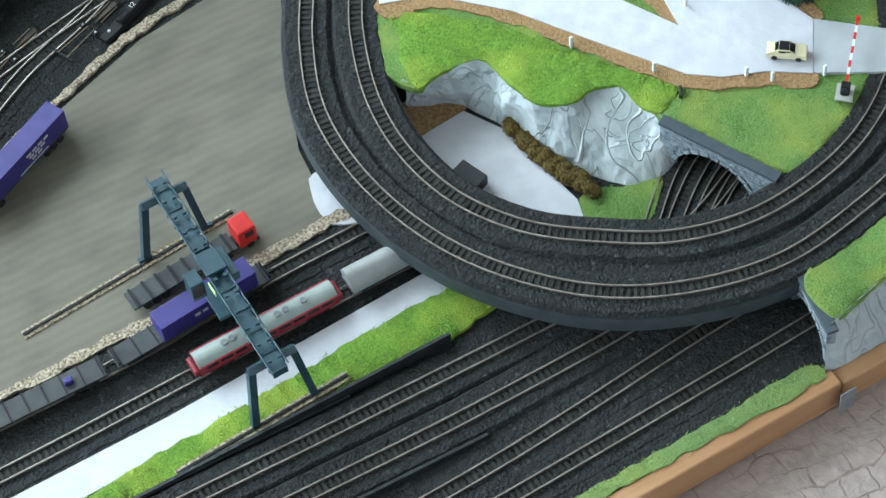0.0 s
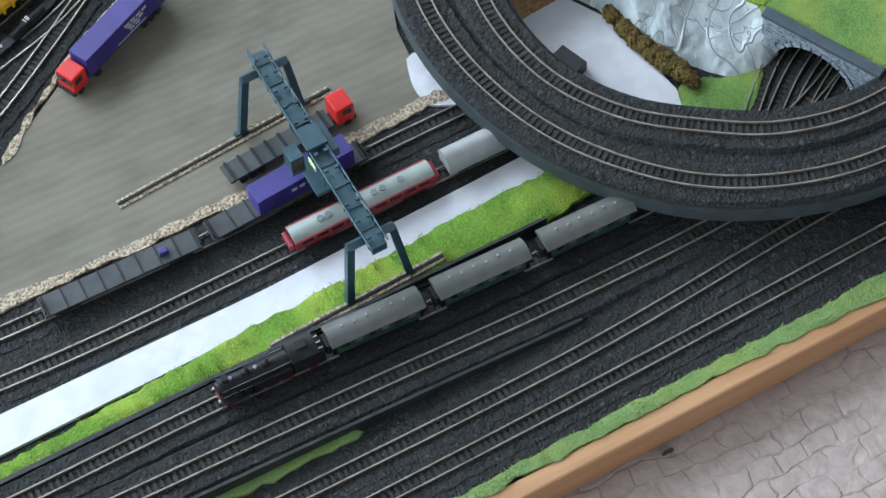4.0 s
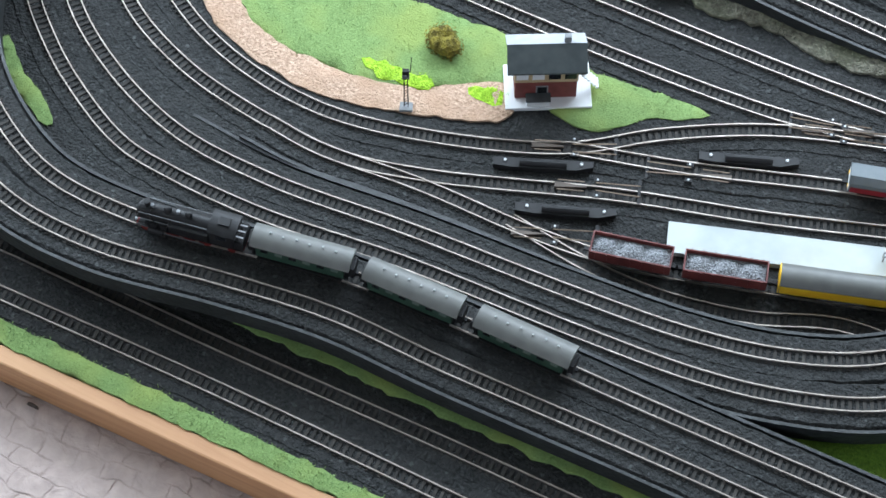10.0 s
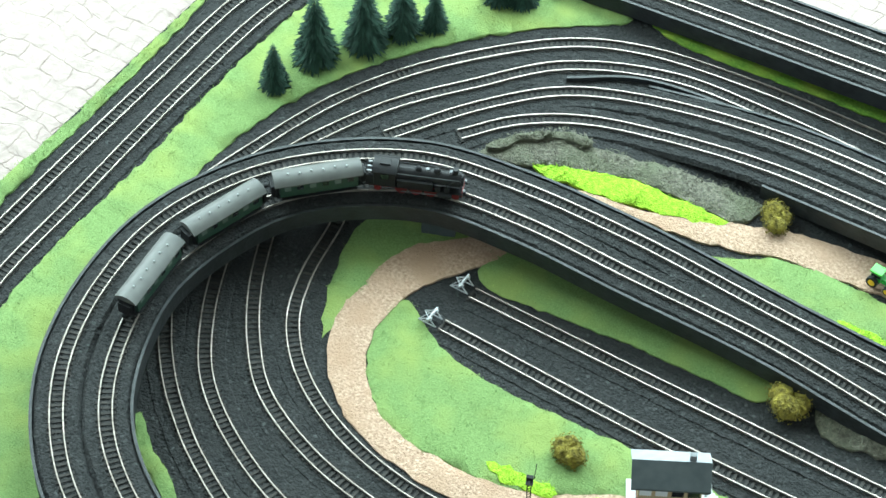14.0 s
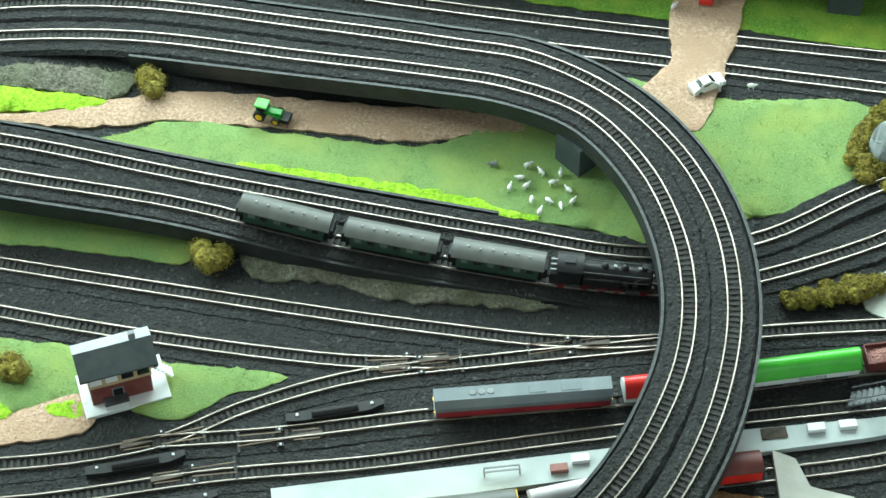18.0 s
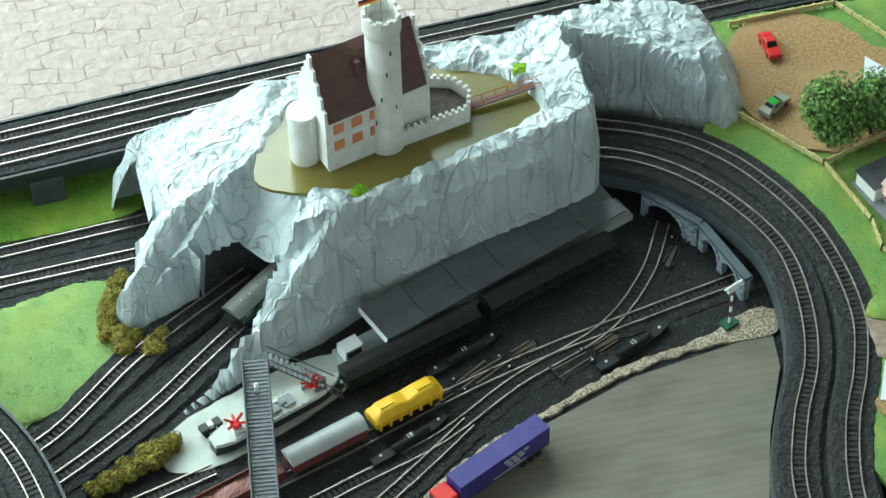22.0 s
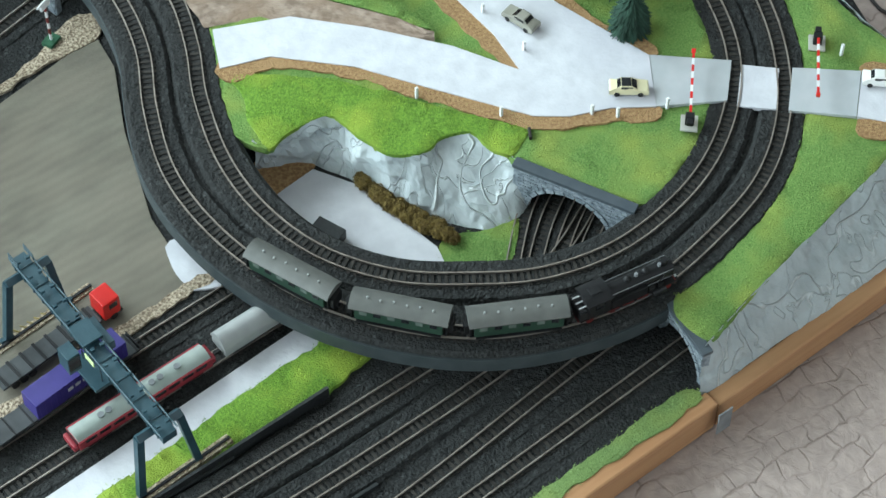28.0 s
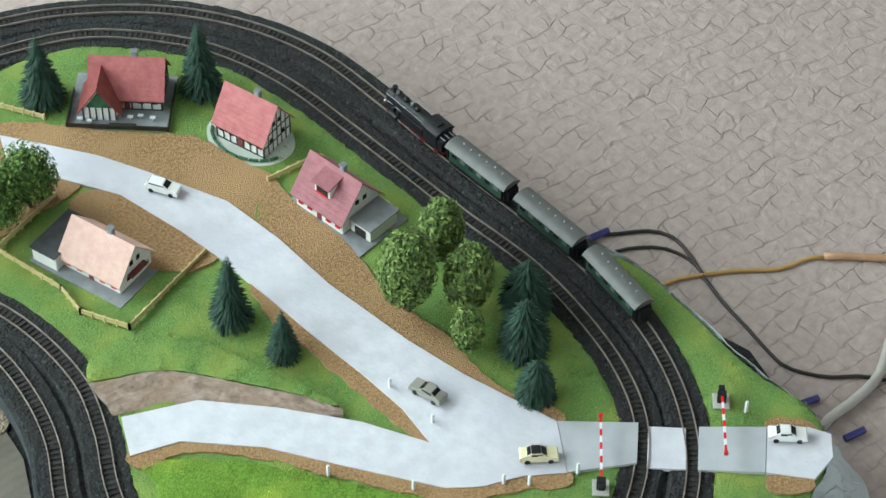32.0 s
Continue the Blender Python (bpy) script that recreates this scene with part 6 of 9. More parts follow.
# ---- gantry crane and lorries ----
def gantry_crane():
    thing = empty("gantry_crane")
    tagged(thing, "petrol-blue gantry crane over the goods tracks", "crane")
    a, b = Vector((0.2035 * U, 0.396 * U, 0)), Vector((0.2145 * U, 0.205 * U, 0))
    top = 0.068
    d = (b - a).normalized()
    s = Vector((-d.y, d.x, 0))
    for c, name in ((a, "leg_frame"), (b, "leg_frame")):
        sgn = 1 if c is a else -1
        for k in (-1, 1):
            bm = bmesh.new()
            foot, head = c + s * k * 0.0225, c + s * k * 0.0150 + Vector((0, 0, top)) + d * sgn * 0.004
            tube(bm, [foot + Vector((0, 0, 0.006)), head], 0.0036, 4)
            part("leg", bm, M_CRANE, thing)
            bm = bmesh.new()
            tube(bm, [foot + s * k * -0.004 + Vector((0, 0, 0.0042)), foot + s * k * 0.006 + Vector((0, 0, 0.0042))], 0.0030, 6)
            part("wheel_box", bm, M_CRANE, thing)
        bm = bmesh.new()
        tube(bm, [c + s * -0.0165 + Vector((0, 0, top)) + d * sgn * 0.004, c + s * 0.0165 + Vector((0, 0, top)) + d * sgn * 0.004], 0.0036, 4)
        part("cross_head", bm, M_CRANE, thing)
    p, q = a - d * 0.006 + Vector((0, 0, top)), b + d * 0.009 + Vector((0, 0, top))
    for k in (-1, 1):
        for zz in (0.0118, 0.0150):
            bm = bmesh.new()
            bar(bm, p + s * k * 0.0058 + Vector((0, 0, zz)), p + s * k * 0.0058 + d * 0.011 + Vector((0, 0, zz)), 0.0006)
            part("end_railing", bm, M_CRANE, thing)
    for u in (0.0, 0.0055, 0.011):
        for k in (-1, 1):
            bm = bmesh.new()
            bar(bm, p + s * k * 0.0058 + d * u + Vector((0, 0, 0.0090)), p + s * k * 0.0058 + d * u + Vector((0, 0, 0.0152)), 0.0006)
            part("railing_post", bm, M_CRANE, thing)
    v, f = sweep(np.array([p, q]), [(-0.0052, 0.000), (0.0052, 0.000), (0.0052, 0.0070), (-0.0052, 0.0070)])
    mesh_object("girder", v, f, M_CRANE, thing)
    for i in range(16):
        m = p.lerp(q, (i + 0.5) / 16)
        for k in (-1, 1):
            bm = bmesh.new()
            bar(bm, m + s * k * 0.0056 + Vector((0, 0, 0.0004)), m + s * k * 0.0056 + Vector((0, 0, 0.0094)), 0.0008)
            part("girder_rib", bm, M_CRANE, thing)
    for i in range(9):
        m = p.lerp(q, (i + 0.6) / 9.4)
        bm = bmesh.new()
        bar(bm, m - s * 0.0050 + Vector((0, 0, 0.0074)), m + s * 0.0050 + Vector((0, 0, 0.0074)), 0.0008)
        part("walkway_bar", bm, M_CRANE, thing)
    for k in (-1, 1):
        bm = bmesh.new()
        bar(bm, p + s * k * 0.0062 + Vector((0, 0, 0.0098)), q + s * k * 0.0062 + Vector((0, 0, 0.0098)), 0.0009)
        part("girder_rail", bm, M_CRANE, thing)
        for i in range(12):
            m = p.lerp(q, (i + 0.5) / 12) + s * k * 0.0036
            bm = bmesh.new()
            bm_box(bm, m.x - 0.0013, m.x + 0.0013, m.y - 0.0011, m.y + 0.0011, m.z + 0.0094, m.z + 0.0115)
            part("girder_stud", bm, M_CRANE, thing)
    # trolley, hoist and cab
    c = a.lerp(b, 0.47) + Vector((0, 0, top))
    turn = math.degrees(math.atan2(d.y, d.x))
    for dims, name, mat in (((-0.009, 0.009, -0.0075, 0.0075, 0.0098, 0.0122), "trolley", M_CRANE), ((-0.006, 0.006, -0.019, -0.0095, -0.014, 0.004), "operator_cab", M_CRANE),
                            ((-0.012, 0.012, 0.0085, 0.0135, -0.004, 0.004), "winch_housing", M_CRANE), ((0.010, 0.020, -0.0082, -0.0074, 0.002, 0.007), "lime_plate", M_LIMEPLATE),
                            ((-0.015, 0.015, -0.008, 0.008, -0.036, -0.033), "spreader", M_CRANE), ((0.006, 0.0062, -0.0185, -0.010, -0.010, 0.002), "cab_window", M_GLASS)):
        ob = box_part(name, (dims[0], dims[1], min(dims[2:4]), max(dims[2:4]), dims[4], dims[5]), mat, thing, bevel=0.0004)
        ob.matrix_basis = Matrix.Translation(c) @ pose(0, 0, 0, 0, 0, turn)
    for x in (-0.011, 0.011):
        bm = bmesh.new()
        tube(bm, [(x, 0.0, 0.009), (x, 0.0, -0.033)], 0.0004, 5)
        ob = part("hoist_rope", bm, M_BLACK, thing)
        ob.matrix_basis = Matrix.Translation(c) @ pose(0, 0, 0, 0, 0, turn)
    # striped end walkways by the wheels
    for base in (a, b):
        bm = bmesh.new()
        for i in range(9):
            m = base + s * (-0.022 + i * 0.0055)
            bar(bm, m + d * -0.003 + Vector((0, 0, 0.0052)), m + d * 0.003 + s * 0.004 + Vector((0, 0, 0.0052)), 0.0009)
        part("hazard_grating", bm, M_BRONZE, thing)
    return thing


M_LIMEPLATE = material("pale_lime_plate", (0.55, 0.66, 0.30), (0.60, 0.72, 0.34), 40, 0.5)
gantry_crane()


def crane_rail(a, b, z=0.005):
    path = np.linspace(np.array([*a, z]) * U, np.array([*b, z]) * U, 60)
    thing = new("crane_rail")
    tagged(thing, "grooved crane rail with a gritty bed", "rail", group="crane rails")
    v, f = sweep(path, [(-0.0046, -0.0035), (0.0046, -0.0035), (0.0034, 0.0010), (-0.0034, 0.0010)])
    mesh_object("bed", v, f, M_GRIT, thing)
    v, f = sweep(path, [(-0.0009, 0.001), (0.0009, 0.001), (0.0009, 0.0022), (-0.0009, 0.0022)])
    mesh_object("rail", v, f, M_BLACK, thing)


crane_rail((0.057, 0.3765), (0.258, 0.400))
crane_rail((0.115, 0.1945), (0.272, 0.2080), 0.0105)


def lorry(label, x, y, turn, load):
    thing = new("lorry")
    tagged(thing, label, "lorry", group="lorries")
    bm = bmesh.new()
    bm_box(bm, 0.036, 0.050, -0.0078, 0.0078, 0.004, 0.0215, bevel=0.0012)
    part("cab", bm, M_RED, thing, "red cab")
    box_part("windscreen", (0.0500, 0.0503, -0.0068, 0.0068, 0.0135, 0.0190), M_GLASS, thing, bevel=0)
    for s in (-1, 1):
        yy = s * 0.0079
        box_part("side_window", (0.041, 0.0475, min(yy, yy + s * 0.0002), max(yy, yy + s * 0.0002), 0.0135, 0.0185), M_GLASS, thing, bevel=0)
    box_part("bumper", (0.0490, 0.0512, -0.0078, 0.0078, 0.0030, 0.0062), M_BLACK, thing)
    box_part("chassis", (-0.046, 0.040, -0.0045, 0.0045, 0.0040, 0.0062), M_BLACK, thing)
    for cx in (0.044, 0.026, -0.024, -0.031, -0.038):
        for s in (-1, 1):
            bm = bmesh.new()
            y0 = s * 0.0052
            bm_cyl(bm, 0.0030, min(y0, y0 + s * 0.0026), max(y0, y0 + s * 0.0026), axis="y", seg=14)
            bmesh.ops.translate(bm, verts=bm.verts[:], vec=(cx, 0, 0.0030))
            part("wheel", bm, M_TYRE, thing)
    box_part("trailer_bed", (-0.048, 0.034, -0.0078, 0.0078, 0.0062, 0.0082), M_FLATCAR, thing)
    if load:
        box_part("container", (-0.048, 0.034, -0.0080, 0.0080, 0.0084, 0.0265), M_BLUE, thing, "violet-blue container", bevel=0.0004)
        for s in (-1, 1):
            yy = s * 0.0081
            for i in range(3):
                for w in range(4 - i):
                    x0 = -0.028 + w * 0.006 + i * 0.004
                    box_part("marking", (x0, x0 + 0.0045, min(yy, yy + s * 0.0003), max(yy, yy + s * 0.0003), 0.020 - i * 0.0035, 0.0222 - i * 0.0035), M_RAILWHITE, thing, bevel=0)
            box_part("marking", (-0.026, 0.004, min(yy, yy + s * 0.0003), max(yy, yy + s * 0.0003), 0.0098, 0.0108), M_RAILWHITE, thing, bevel=0)
    else:
        for i in range(8):
            tx = -0.044 + i * 0.0105
            box_part("twist_lock", (tx - 0.0010, tx + 0.0010, -0.0082, 0.0082, 0.0078, 0.0092), M_BLACK, thing, bevel=0)
    return stand(thing, x, y, 0.005, turn)


lorry("red lorry with a violet-blue container on the plaza", 0.115, 0.527, 180 + 27.5, True)
lorry("red lorry with an empty black trailer under the crane", 0.2035, 0.364, 7, False)


# ---- cars and tractor ----
def car(label, x, y, z, turn, paint, roof=None, estate=False, scale=1.0):
    thing = new("car")
    tagged(thing, label, "car", group="model cars")
    k = scale
    L, W = 0.0138 * k, 0.0053 * k
    side = [(-L, 0.0022), (-L, 0.0062), (-L * 0.93, 0.0068), (-L * (0.88 if estate else 0.62), 0.0078), (-L * (0.78 if estate else 0.42), 0.0098), (L * 0.12, 0.0098), (L * 0.42, 0.0070), (L * 0.94, 0.0060), (L, 0.0052), (L, 0.0022)]
    bm = bmesh.new()
    rows = []
    for yy, inset in ((-W, 0.35), (-W * 0.9, 0.0), (W * 0.9, 0.0), (W, 0.35)):
        rows.append([bm.verts.new((px * k / k, yy * (0.80 if pz > 0.0072 else 1.0), 0.001 + (pz - 0.001) * k - inset * 0.0006)) for px, pz in side])
    for r0, r1 in zip(rows, rows[1:]):
        for i in range(len(side) - 1):
            bm.faces.new((r0[i], r0[i + 1], r1[i + 1], r1[i]))
    bm.faces.new(rows[0][::-1])
    bm.faces.new(rows[-1])
    bmesh.ops.recalc_face_normals(bm, faces=bm.faces[:])
    part("body", bm, paint, thing)
    box_part("roof", (-L * (0.74 if estate else 0.40), L * 0.10, -W * 0.70, W * 0.70, 0.0096 * k, 0.0103 * k), roof or paint, thing, bevel=0.0003)
    bm = bmesh.new()
    x0, x1 = L * 0.40, L * 0.13
    q = [bm.verts.new(v) for v in ((x0, -W * 0.72, 0.0074 * k), (x0, W * 0.72, 0.0074 * k), (x1, W * 0.66, 0.0099 * k), (x1, -W * 0.66, 0.0099 * k))]
    bm.faces.new(q)
    x0, x1 = -L * (0.90 if estate else 0.61), -L * (0.80 if estate else 0.43)
    q = [bm.verts.new(v) for v in ((x0, W * 0.72, 0.0080 * k), (x0, -W * 0.72, 0.0080 * k), (x1, -W * 0.66, 0.0099 * k), (x1, W * 0.66, 0.0099 * k))]
    bm.faces.new(q)
    bmesh.ops.solidify(bm, geom=bm.faces[:], thickness=-0.0003)
    part("windscreen", bm, M_GLASS, thing)
    for s in (-1, 1):
        yy = s * W * 0.84
        box_part("side_window", (-L * (0.74 if estate else 0.40), L * 0.18, min(yy, yy + s * 0.0003), max(yy, yy + s * 0.0003), 0.0073 * k, 0.0092 * k), M_GLASS, thing, bevel=0)
        for cx in (-L * 0.6, L * 0.6):
            bm = bmesh.new()
            y0 = s * (W - 0.0014)
            bm_cyl(bm, 0.0021 * k, min(y0, y0 + s * 0.0016), max(y0, y0 + s * 0.0016), axis="y", seg=12)
            bmesh.ops.translate(bm, verts=bm.verts[:], vec=(cx, 0, 0.0021 * k))
            part("wheel", bm, M_TYRE, thing)
    return stand(thing, x, y, z, turn)


VZ = (PLATEAU_Z + 0.0028) / U
car("cream car parked on the plaza", -0.102, 0.343, 0.0052, 8, M_CREAM)
car("white estate car on the village road", 0.656, 0.744, VZ, 121 + 180, M_CAR_WHITE, estate=True)
car("grey saloon car on the village road", 0.694, 0.392, VZ, 105, M_CAR_GREY)
car("pale yellow car waiting at the crossing", 0.724, 0.278, VZ, -36, M_CREAM, M_GLASS)
car("white car on the road end beyond the crossing", 0.907, 0.160, VZ, -41, M_CAR_WHITE)
car("red car on the earth car park", 0.488, 0.936, VZ - 0.001, -88, M_RED)
car("green and white patrol car on the car park", 0.468, 0.857, VZ - 0.001, 35, M_CAR_GREY, M_TRACTOR)
car("white car beside the sand lane", -0.332, 0.815, 0.005, 40, M_CAR_WHITE)
car("red car on the sand lane", -0.351, 0.930, 0.0065, 92, M_RED)


def tractor():
    thing = new("tractor")
    tagged(thing, "green tractor with yellow wheels on the field track", "tractor")
    box_part("bonnet", (0.001, 0.012, -0.0028, 0.0028, 0.0050, 0.0092), M_TRACTOR, thing, bevel=0.0006)
    box_part("cab_lower", (-0.008, 0.001, -0.0038, 0.0038, 0.0045, 0.0090), M_TRACTOR, thing)
    box_part("cab_window", (-0.0072, 0.0002, -0.0036, 0.0036, 0.0090, 0.0130), M_GLASS, thing, bevel=0)
    box_part("cab_roof", (-0.0085, 0.0015, -0.0046, 0.0046, 0.0130, 0.0148), M_LGREEN, thing, bevel=0.0006)
    box_part("front_loader", (0.012, 0.0185, -0.0048, 0.0048, 0.0022, 0.0058), M_BLACK, thing)
    for s in (-1, 1):
        bm = bmesh.new()
        bar(bm, (0.002, s * 0.0042, 0.0085), (0.0145, s * 0.0042, 0.0050), 0.0007)
        part("loader_arm", bm, M_TRACTOR, thing)
        for cx, r in ((-0.0045, 0.0048), (0.0085, 0.0032)):
            bm = bmesh.new()
            y0 = s * 0.0036
            bm_cyl(bm, r, min(y0, y0 + s * 0.0030), max(y0, y0 + s * 0.0030), axis="y", seg=18)
            bmesh.ops.translate(bm, verts=bm.verts[:], vec=(cx, 0, r))
            w = part("wheel", bm, M_TYRE, thing)
            bm = bmesh.new()
            y1 = s * 0.0066
            bm_cyl(bm, r * 0.58, min(y1, y1 + s * 0.0004), max(y1, y1 + s * 0.0004), axis="y", seg=16)
            bmesh.ops.translate(bm, verts=bm.verts[:], vec=(cx, 0, r))
            part("rim", bm, M_YELLOW, w, "yellow wheel rim")
    stand(thing, -0.718, 0.689, 0.0062, -4)


tractor()


def sheep(label, x, y, turn, mat):
    thing = new("sheep")
    tagged(thing, label, "sheep", group="flock on the meadow")
    bm = bmesh.new()
    bmesh.ops.create_uvsphere(bm, u_segments=10, v_segments=7, radius=0.0021, matrix=pose(0, 0, 0.0038) @ Matrix.Diagonal((1.55, 0.85, 0.85, 1)))
    for v in bm.verts:
        v.co += v.co.normalized() * 0.0002 * noise.noise(v.co * 2000)
    part("body", bm, mat, thing, smooth=True)
    bm = bmesh.new()
    bmesh.ops.create_uvsphere(bm, u_segments=8, v_segments=6, radius=0.0010, matrix=pose(0.0036, 0, 0.0046) @ Matrix.Diagonal((1.3, 0.8, 0.9, 1)))
    part("head", bm, mat, thing, smooth=True)
    for lx in (-0.0018, 0.0018):
        for ly in (-0.0008, 0.0008):
            box_part("leg", (lx - 0.0003, lx + 0.0003, ly - 0.0003, ly + 0.0003, 0, 0.0026), mat, thing, bevel=0)
    stand(thing, x, y, 0.0058, turn)


rnd = random.Random(4)
for x, y in ((-0.483, 0.655), (-0.473, 0.684), (-0.459, 0.679), (-0.469, 0.66), (-0.447, 0.669), (-0.431, 0.664), (-0.446, 0.648), (-0.434, 0.645), (-0.461, 0.646), (-0.451, 0.634), (-0.476, 0.668), (-0.442, 0.681), (-0.425, 0.652)):
    sheep("white sheep grazing on the meadow", x, y, rnd.uniform(0, 360), M_CAR_WHITE)
sheep("dark sheep dog beside the flock", -0.503, 0.678, 200, M_CONC)
sheep("white animal beside the sand lane", -0.379, 0.905, 60, M_CAR_WHITE)
# A sheep shape stands in for a scrap of white litter.
sheep("white litter beside the rear line", -0.292, 0.822, 10, M_CAR_WHITE)


# ---- trees and bushes ----
def crown_mesh(name, blobs, count, leaf, seed, mat):
    """Many small leaves spread over a few overlapping ellipsoids."""
    r = random.Random(seed)
    v, f = [], []
    for _ in range(count):
        cx, cy, cz, rx, ry, rz = r.choice(blobs)
        d = Vector((r.gauss(0, 1), r.gauss(0, 1), r.gauss(0, 1))).normalized()
        k = 0.72 + 0.34 * r.random() ** 0.7
        p = Vector((cx + d.x * rx * k, cy + d.y * ry * k, cz + d.z * rz * k))
        n = (d + Vector((r.uniform(-0.6, 0.6), r.uniform(-0.6, 0.6), r.uniform(-0.2, 0.8)))).normalized()
        u = n.orthogonal().normalized()
        u.rotate(Matrix.Rotation(r.uniform(0, 6.28), 3, n))
        w = n.cross(u)
        s = leaf * r.uniform(0.6, 1.25)
        i = len(v)
        v += [p - u * s, p - w * s * 0.45 + n * s * 0.15, p + u * s, p + w * s * 0.45 + n * s * 0.15]
        f.append((i, i + 1, i + 2, i + 3))
    me = bpy.data.meshes.new(name)
    me.from_pydata(v, [], f)
    me.materials.append(mat)
    return me


def trunk_part(thing, h, r):
    bm = bmesh.new()
    pts = [(0, 0, -0.001), (0.0004, 0.0002, h * 0.4), (-0.0003, 0.0004, h)]
    tube(bm, pts[:2], r, 8)
    tube(bm, pts[1:], r * 0.75, 8)
    for k in range(5):
        a = k * 1.26
        tube(bm, [(0, 0, h * (0.55 + 0.08 * k)), (math.cos(a) * h * 0.35, math.sin(a) * h * 0.35, h * (0.85 + 0.1 * k))], r * 0.35, 5)
    part("trunk", bm, M_BARK, thing)


def leafy_tree(label, x, y, z, h, w, mat, seed, blobs=None):
    thing = new("leafy_tree")
    tagged(thing, label, "tree", group="leafy trees")
    trunk_part(thing, h * 0.5, 0.0016)
    b = blobs or [(0, 0, h * 0.60, w * 0.5, w * 0.5, h * 0.40), (w * 0.12, 0, h * 0.45, w * 0.42, w * 0.42, h * 0.28), (-w * 0.12, w * 0.1, h * 0.72, w * 0.36, w * 0.36, h * 0.26), (0, -w * 0.12, h * 0.5, w * 0.42, w * 0.42, h * 0.3)]
    ob = new("crown", crown_mesh("crown", b, int(2400 * (h / 0.05)), 0.0025, seed, mat))
    ob.parent = thing
    return stand(thing, x, y, z, seed * 40)


def spruce_mesh(h, w, seed, taper=0.72, layers=34):
    r = random.Random(seed)
    v, f = [], []
    for k in range(layers):
        t = k / (layers - 1)
        z = h * (0.10 + 0.88 * t)
        rad = w * 0.5 * ((1 - t) ** taper if taper > 0.5 else (1 - t ** 2.4) ** 0.6) + 0.0008
        n = max(9, int(58 * (1 - t)) + 8)
        for i in range(n):
            a = 6.283 * (i + r.random()) / n
            rr = rad * r.uniform(0.55, 1.15)
            c, s = math.cos(a), math.sin(a)
            tip = Vector((c * rr, s * rr, z - rr * r.uniform(0.15, 0.55)))
            root = Vector((c * rr * 0.1, s * rr * 0.1, z + rr * 0.12))
            side = Vector((-s, c, 0)) * rr * 0.075
            j = len(v)
            v += [root, root.lerp(tip, 0.55) + side, tip, root.lerp(tip, 0.55) - side, root.lerp(tip, 0.55) + Vector((0, 0, -rr * 0.12))]
            f += [(j, j + 1, j + 2, j + 3), (j, j + 4, j + 2)]
    me = bpy.data.meshes.new("needles")
    me.from_pydata(v, [], f)
    me.materials.append(M_NEEDLE)
    return me


def spruce(label, x, y, z, h, w, seed, taper=0.72):
    thing = new("spruce")
    tagged(thing, label, "tree", group="spruces")
    bm = bmesh.new()
    bm_cyl(bm, 0.0012, -0.001, h * 0.9, r2=0.0003, seg=8)
    part("trunk", bm, M_BARK, thing)
    ob = new("crown", spruce_mesh(h, w, seed, taper))
    ob.parent = thing
    return stand(thing, x, y, z, seed * 33)


def bush(label, x, y, z, r, seed, mat=None, stretch=1.0, turn=0.0):
    thing = new("bush")
    tagged(thing, label, "bush", group="foam bushes")
    q = random.Random(seed)
    b = [(q.uniform(-0.4, 0.4) * r * stretch, q.uniform(-0.4, 0.4) * r, r * q.uniform(0.35, 0.6), r * 0.62, r * 0.6, r * 0.5) for _ in range(int(5 * stretch))]
    ob = new("foliage", crown_mesh("foliage", b, int(900 * stretch), 0.0014, seed, mat or M_BUSH))
    ob.parent = thing
    bm = bmesh.new()
    for cx, cy, cz, rx, ry, rz in b:
        bmesh.ops.create_icosphere(bm, subdivisions=2, radius=1.0, matrix=pose(cx, cy, cz) @ Matrix.Diagonal((rx * 0.8, ry * 0.8, rz * 0.8, 1)))
    for v in bm.verts:
        v.co += v.co.normalized() * 0.0012 * noise.noise(v.co * 400)
    part("core", bm, mat or M_BUSH, thing)
    return stand(thing, x, y, z, turn)


G0 = 0.004
bush("olive foam bush beside the field track", -0.832, 0.700, G0, 0.016, 1)
bush("olive foam bush beside the raised line", -0.721, 0.515, G0, 0.019, 2)
bush("olive foam bush on the signal box meadow", -0.849, 0.364, G0, 0.0165, 3)
bush("olive foam bushes at the foot of the rock", -0.176, 0.745, G0, 0.012, 4, stretch=1.6, turn=70)
bush("olive foam bushes at the foot of the rock", -0.182, 0.785, G0, 0.011, 5, stretch=1.6, turn=80)
bush("olive foam bushes at the foot of the rock", -0.150, 0.735, G0, 0.010, 9, stretch=1.4, turn=10)
bush("olive foam bushes beside the quay", -0.165, 0.612, G0, 0.013, 6, stretch=1.5, turn=25)
bush("olive foam bushes beside the quay", -0.205, 0.594, G0, 0.011, 7, stretch=1.5, turn=25)
for i, (x, y, r) in enumerate(((-0.150, 0.622, 0.010), (-0.180, 0.604, 0.011), (-0.193, 0.598, 0.010), (-0.172, 0.617, 0.009), (-0.222, 0.588, 0.008), (-0.190, 0.610, 0.008))):
    bush("olive-yellow foam bush beside the quay", x, y, G0, r, 60 + i)
for i, (x, y, r) in enumerate(((-0.186, 0.772, 0.009), (-0.178, 0.800, 0.010), (-0.172, 0.815, 0.009), (-0.163, 0.750, 0.009), (-0.187, 0.757, 0.010), (-0.140, 0.748, 0.008), (-0.166, 0.826, 0.007))):
    bush("olive-yellow foam bush at the foot of the rock", x, y, G0, r, 70 + i)
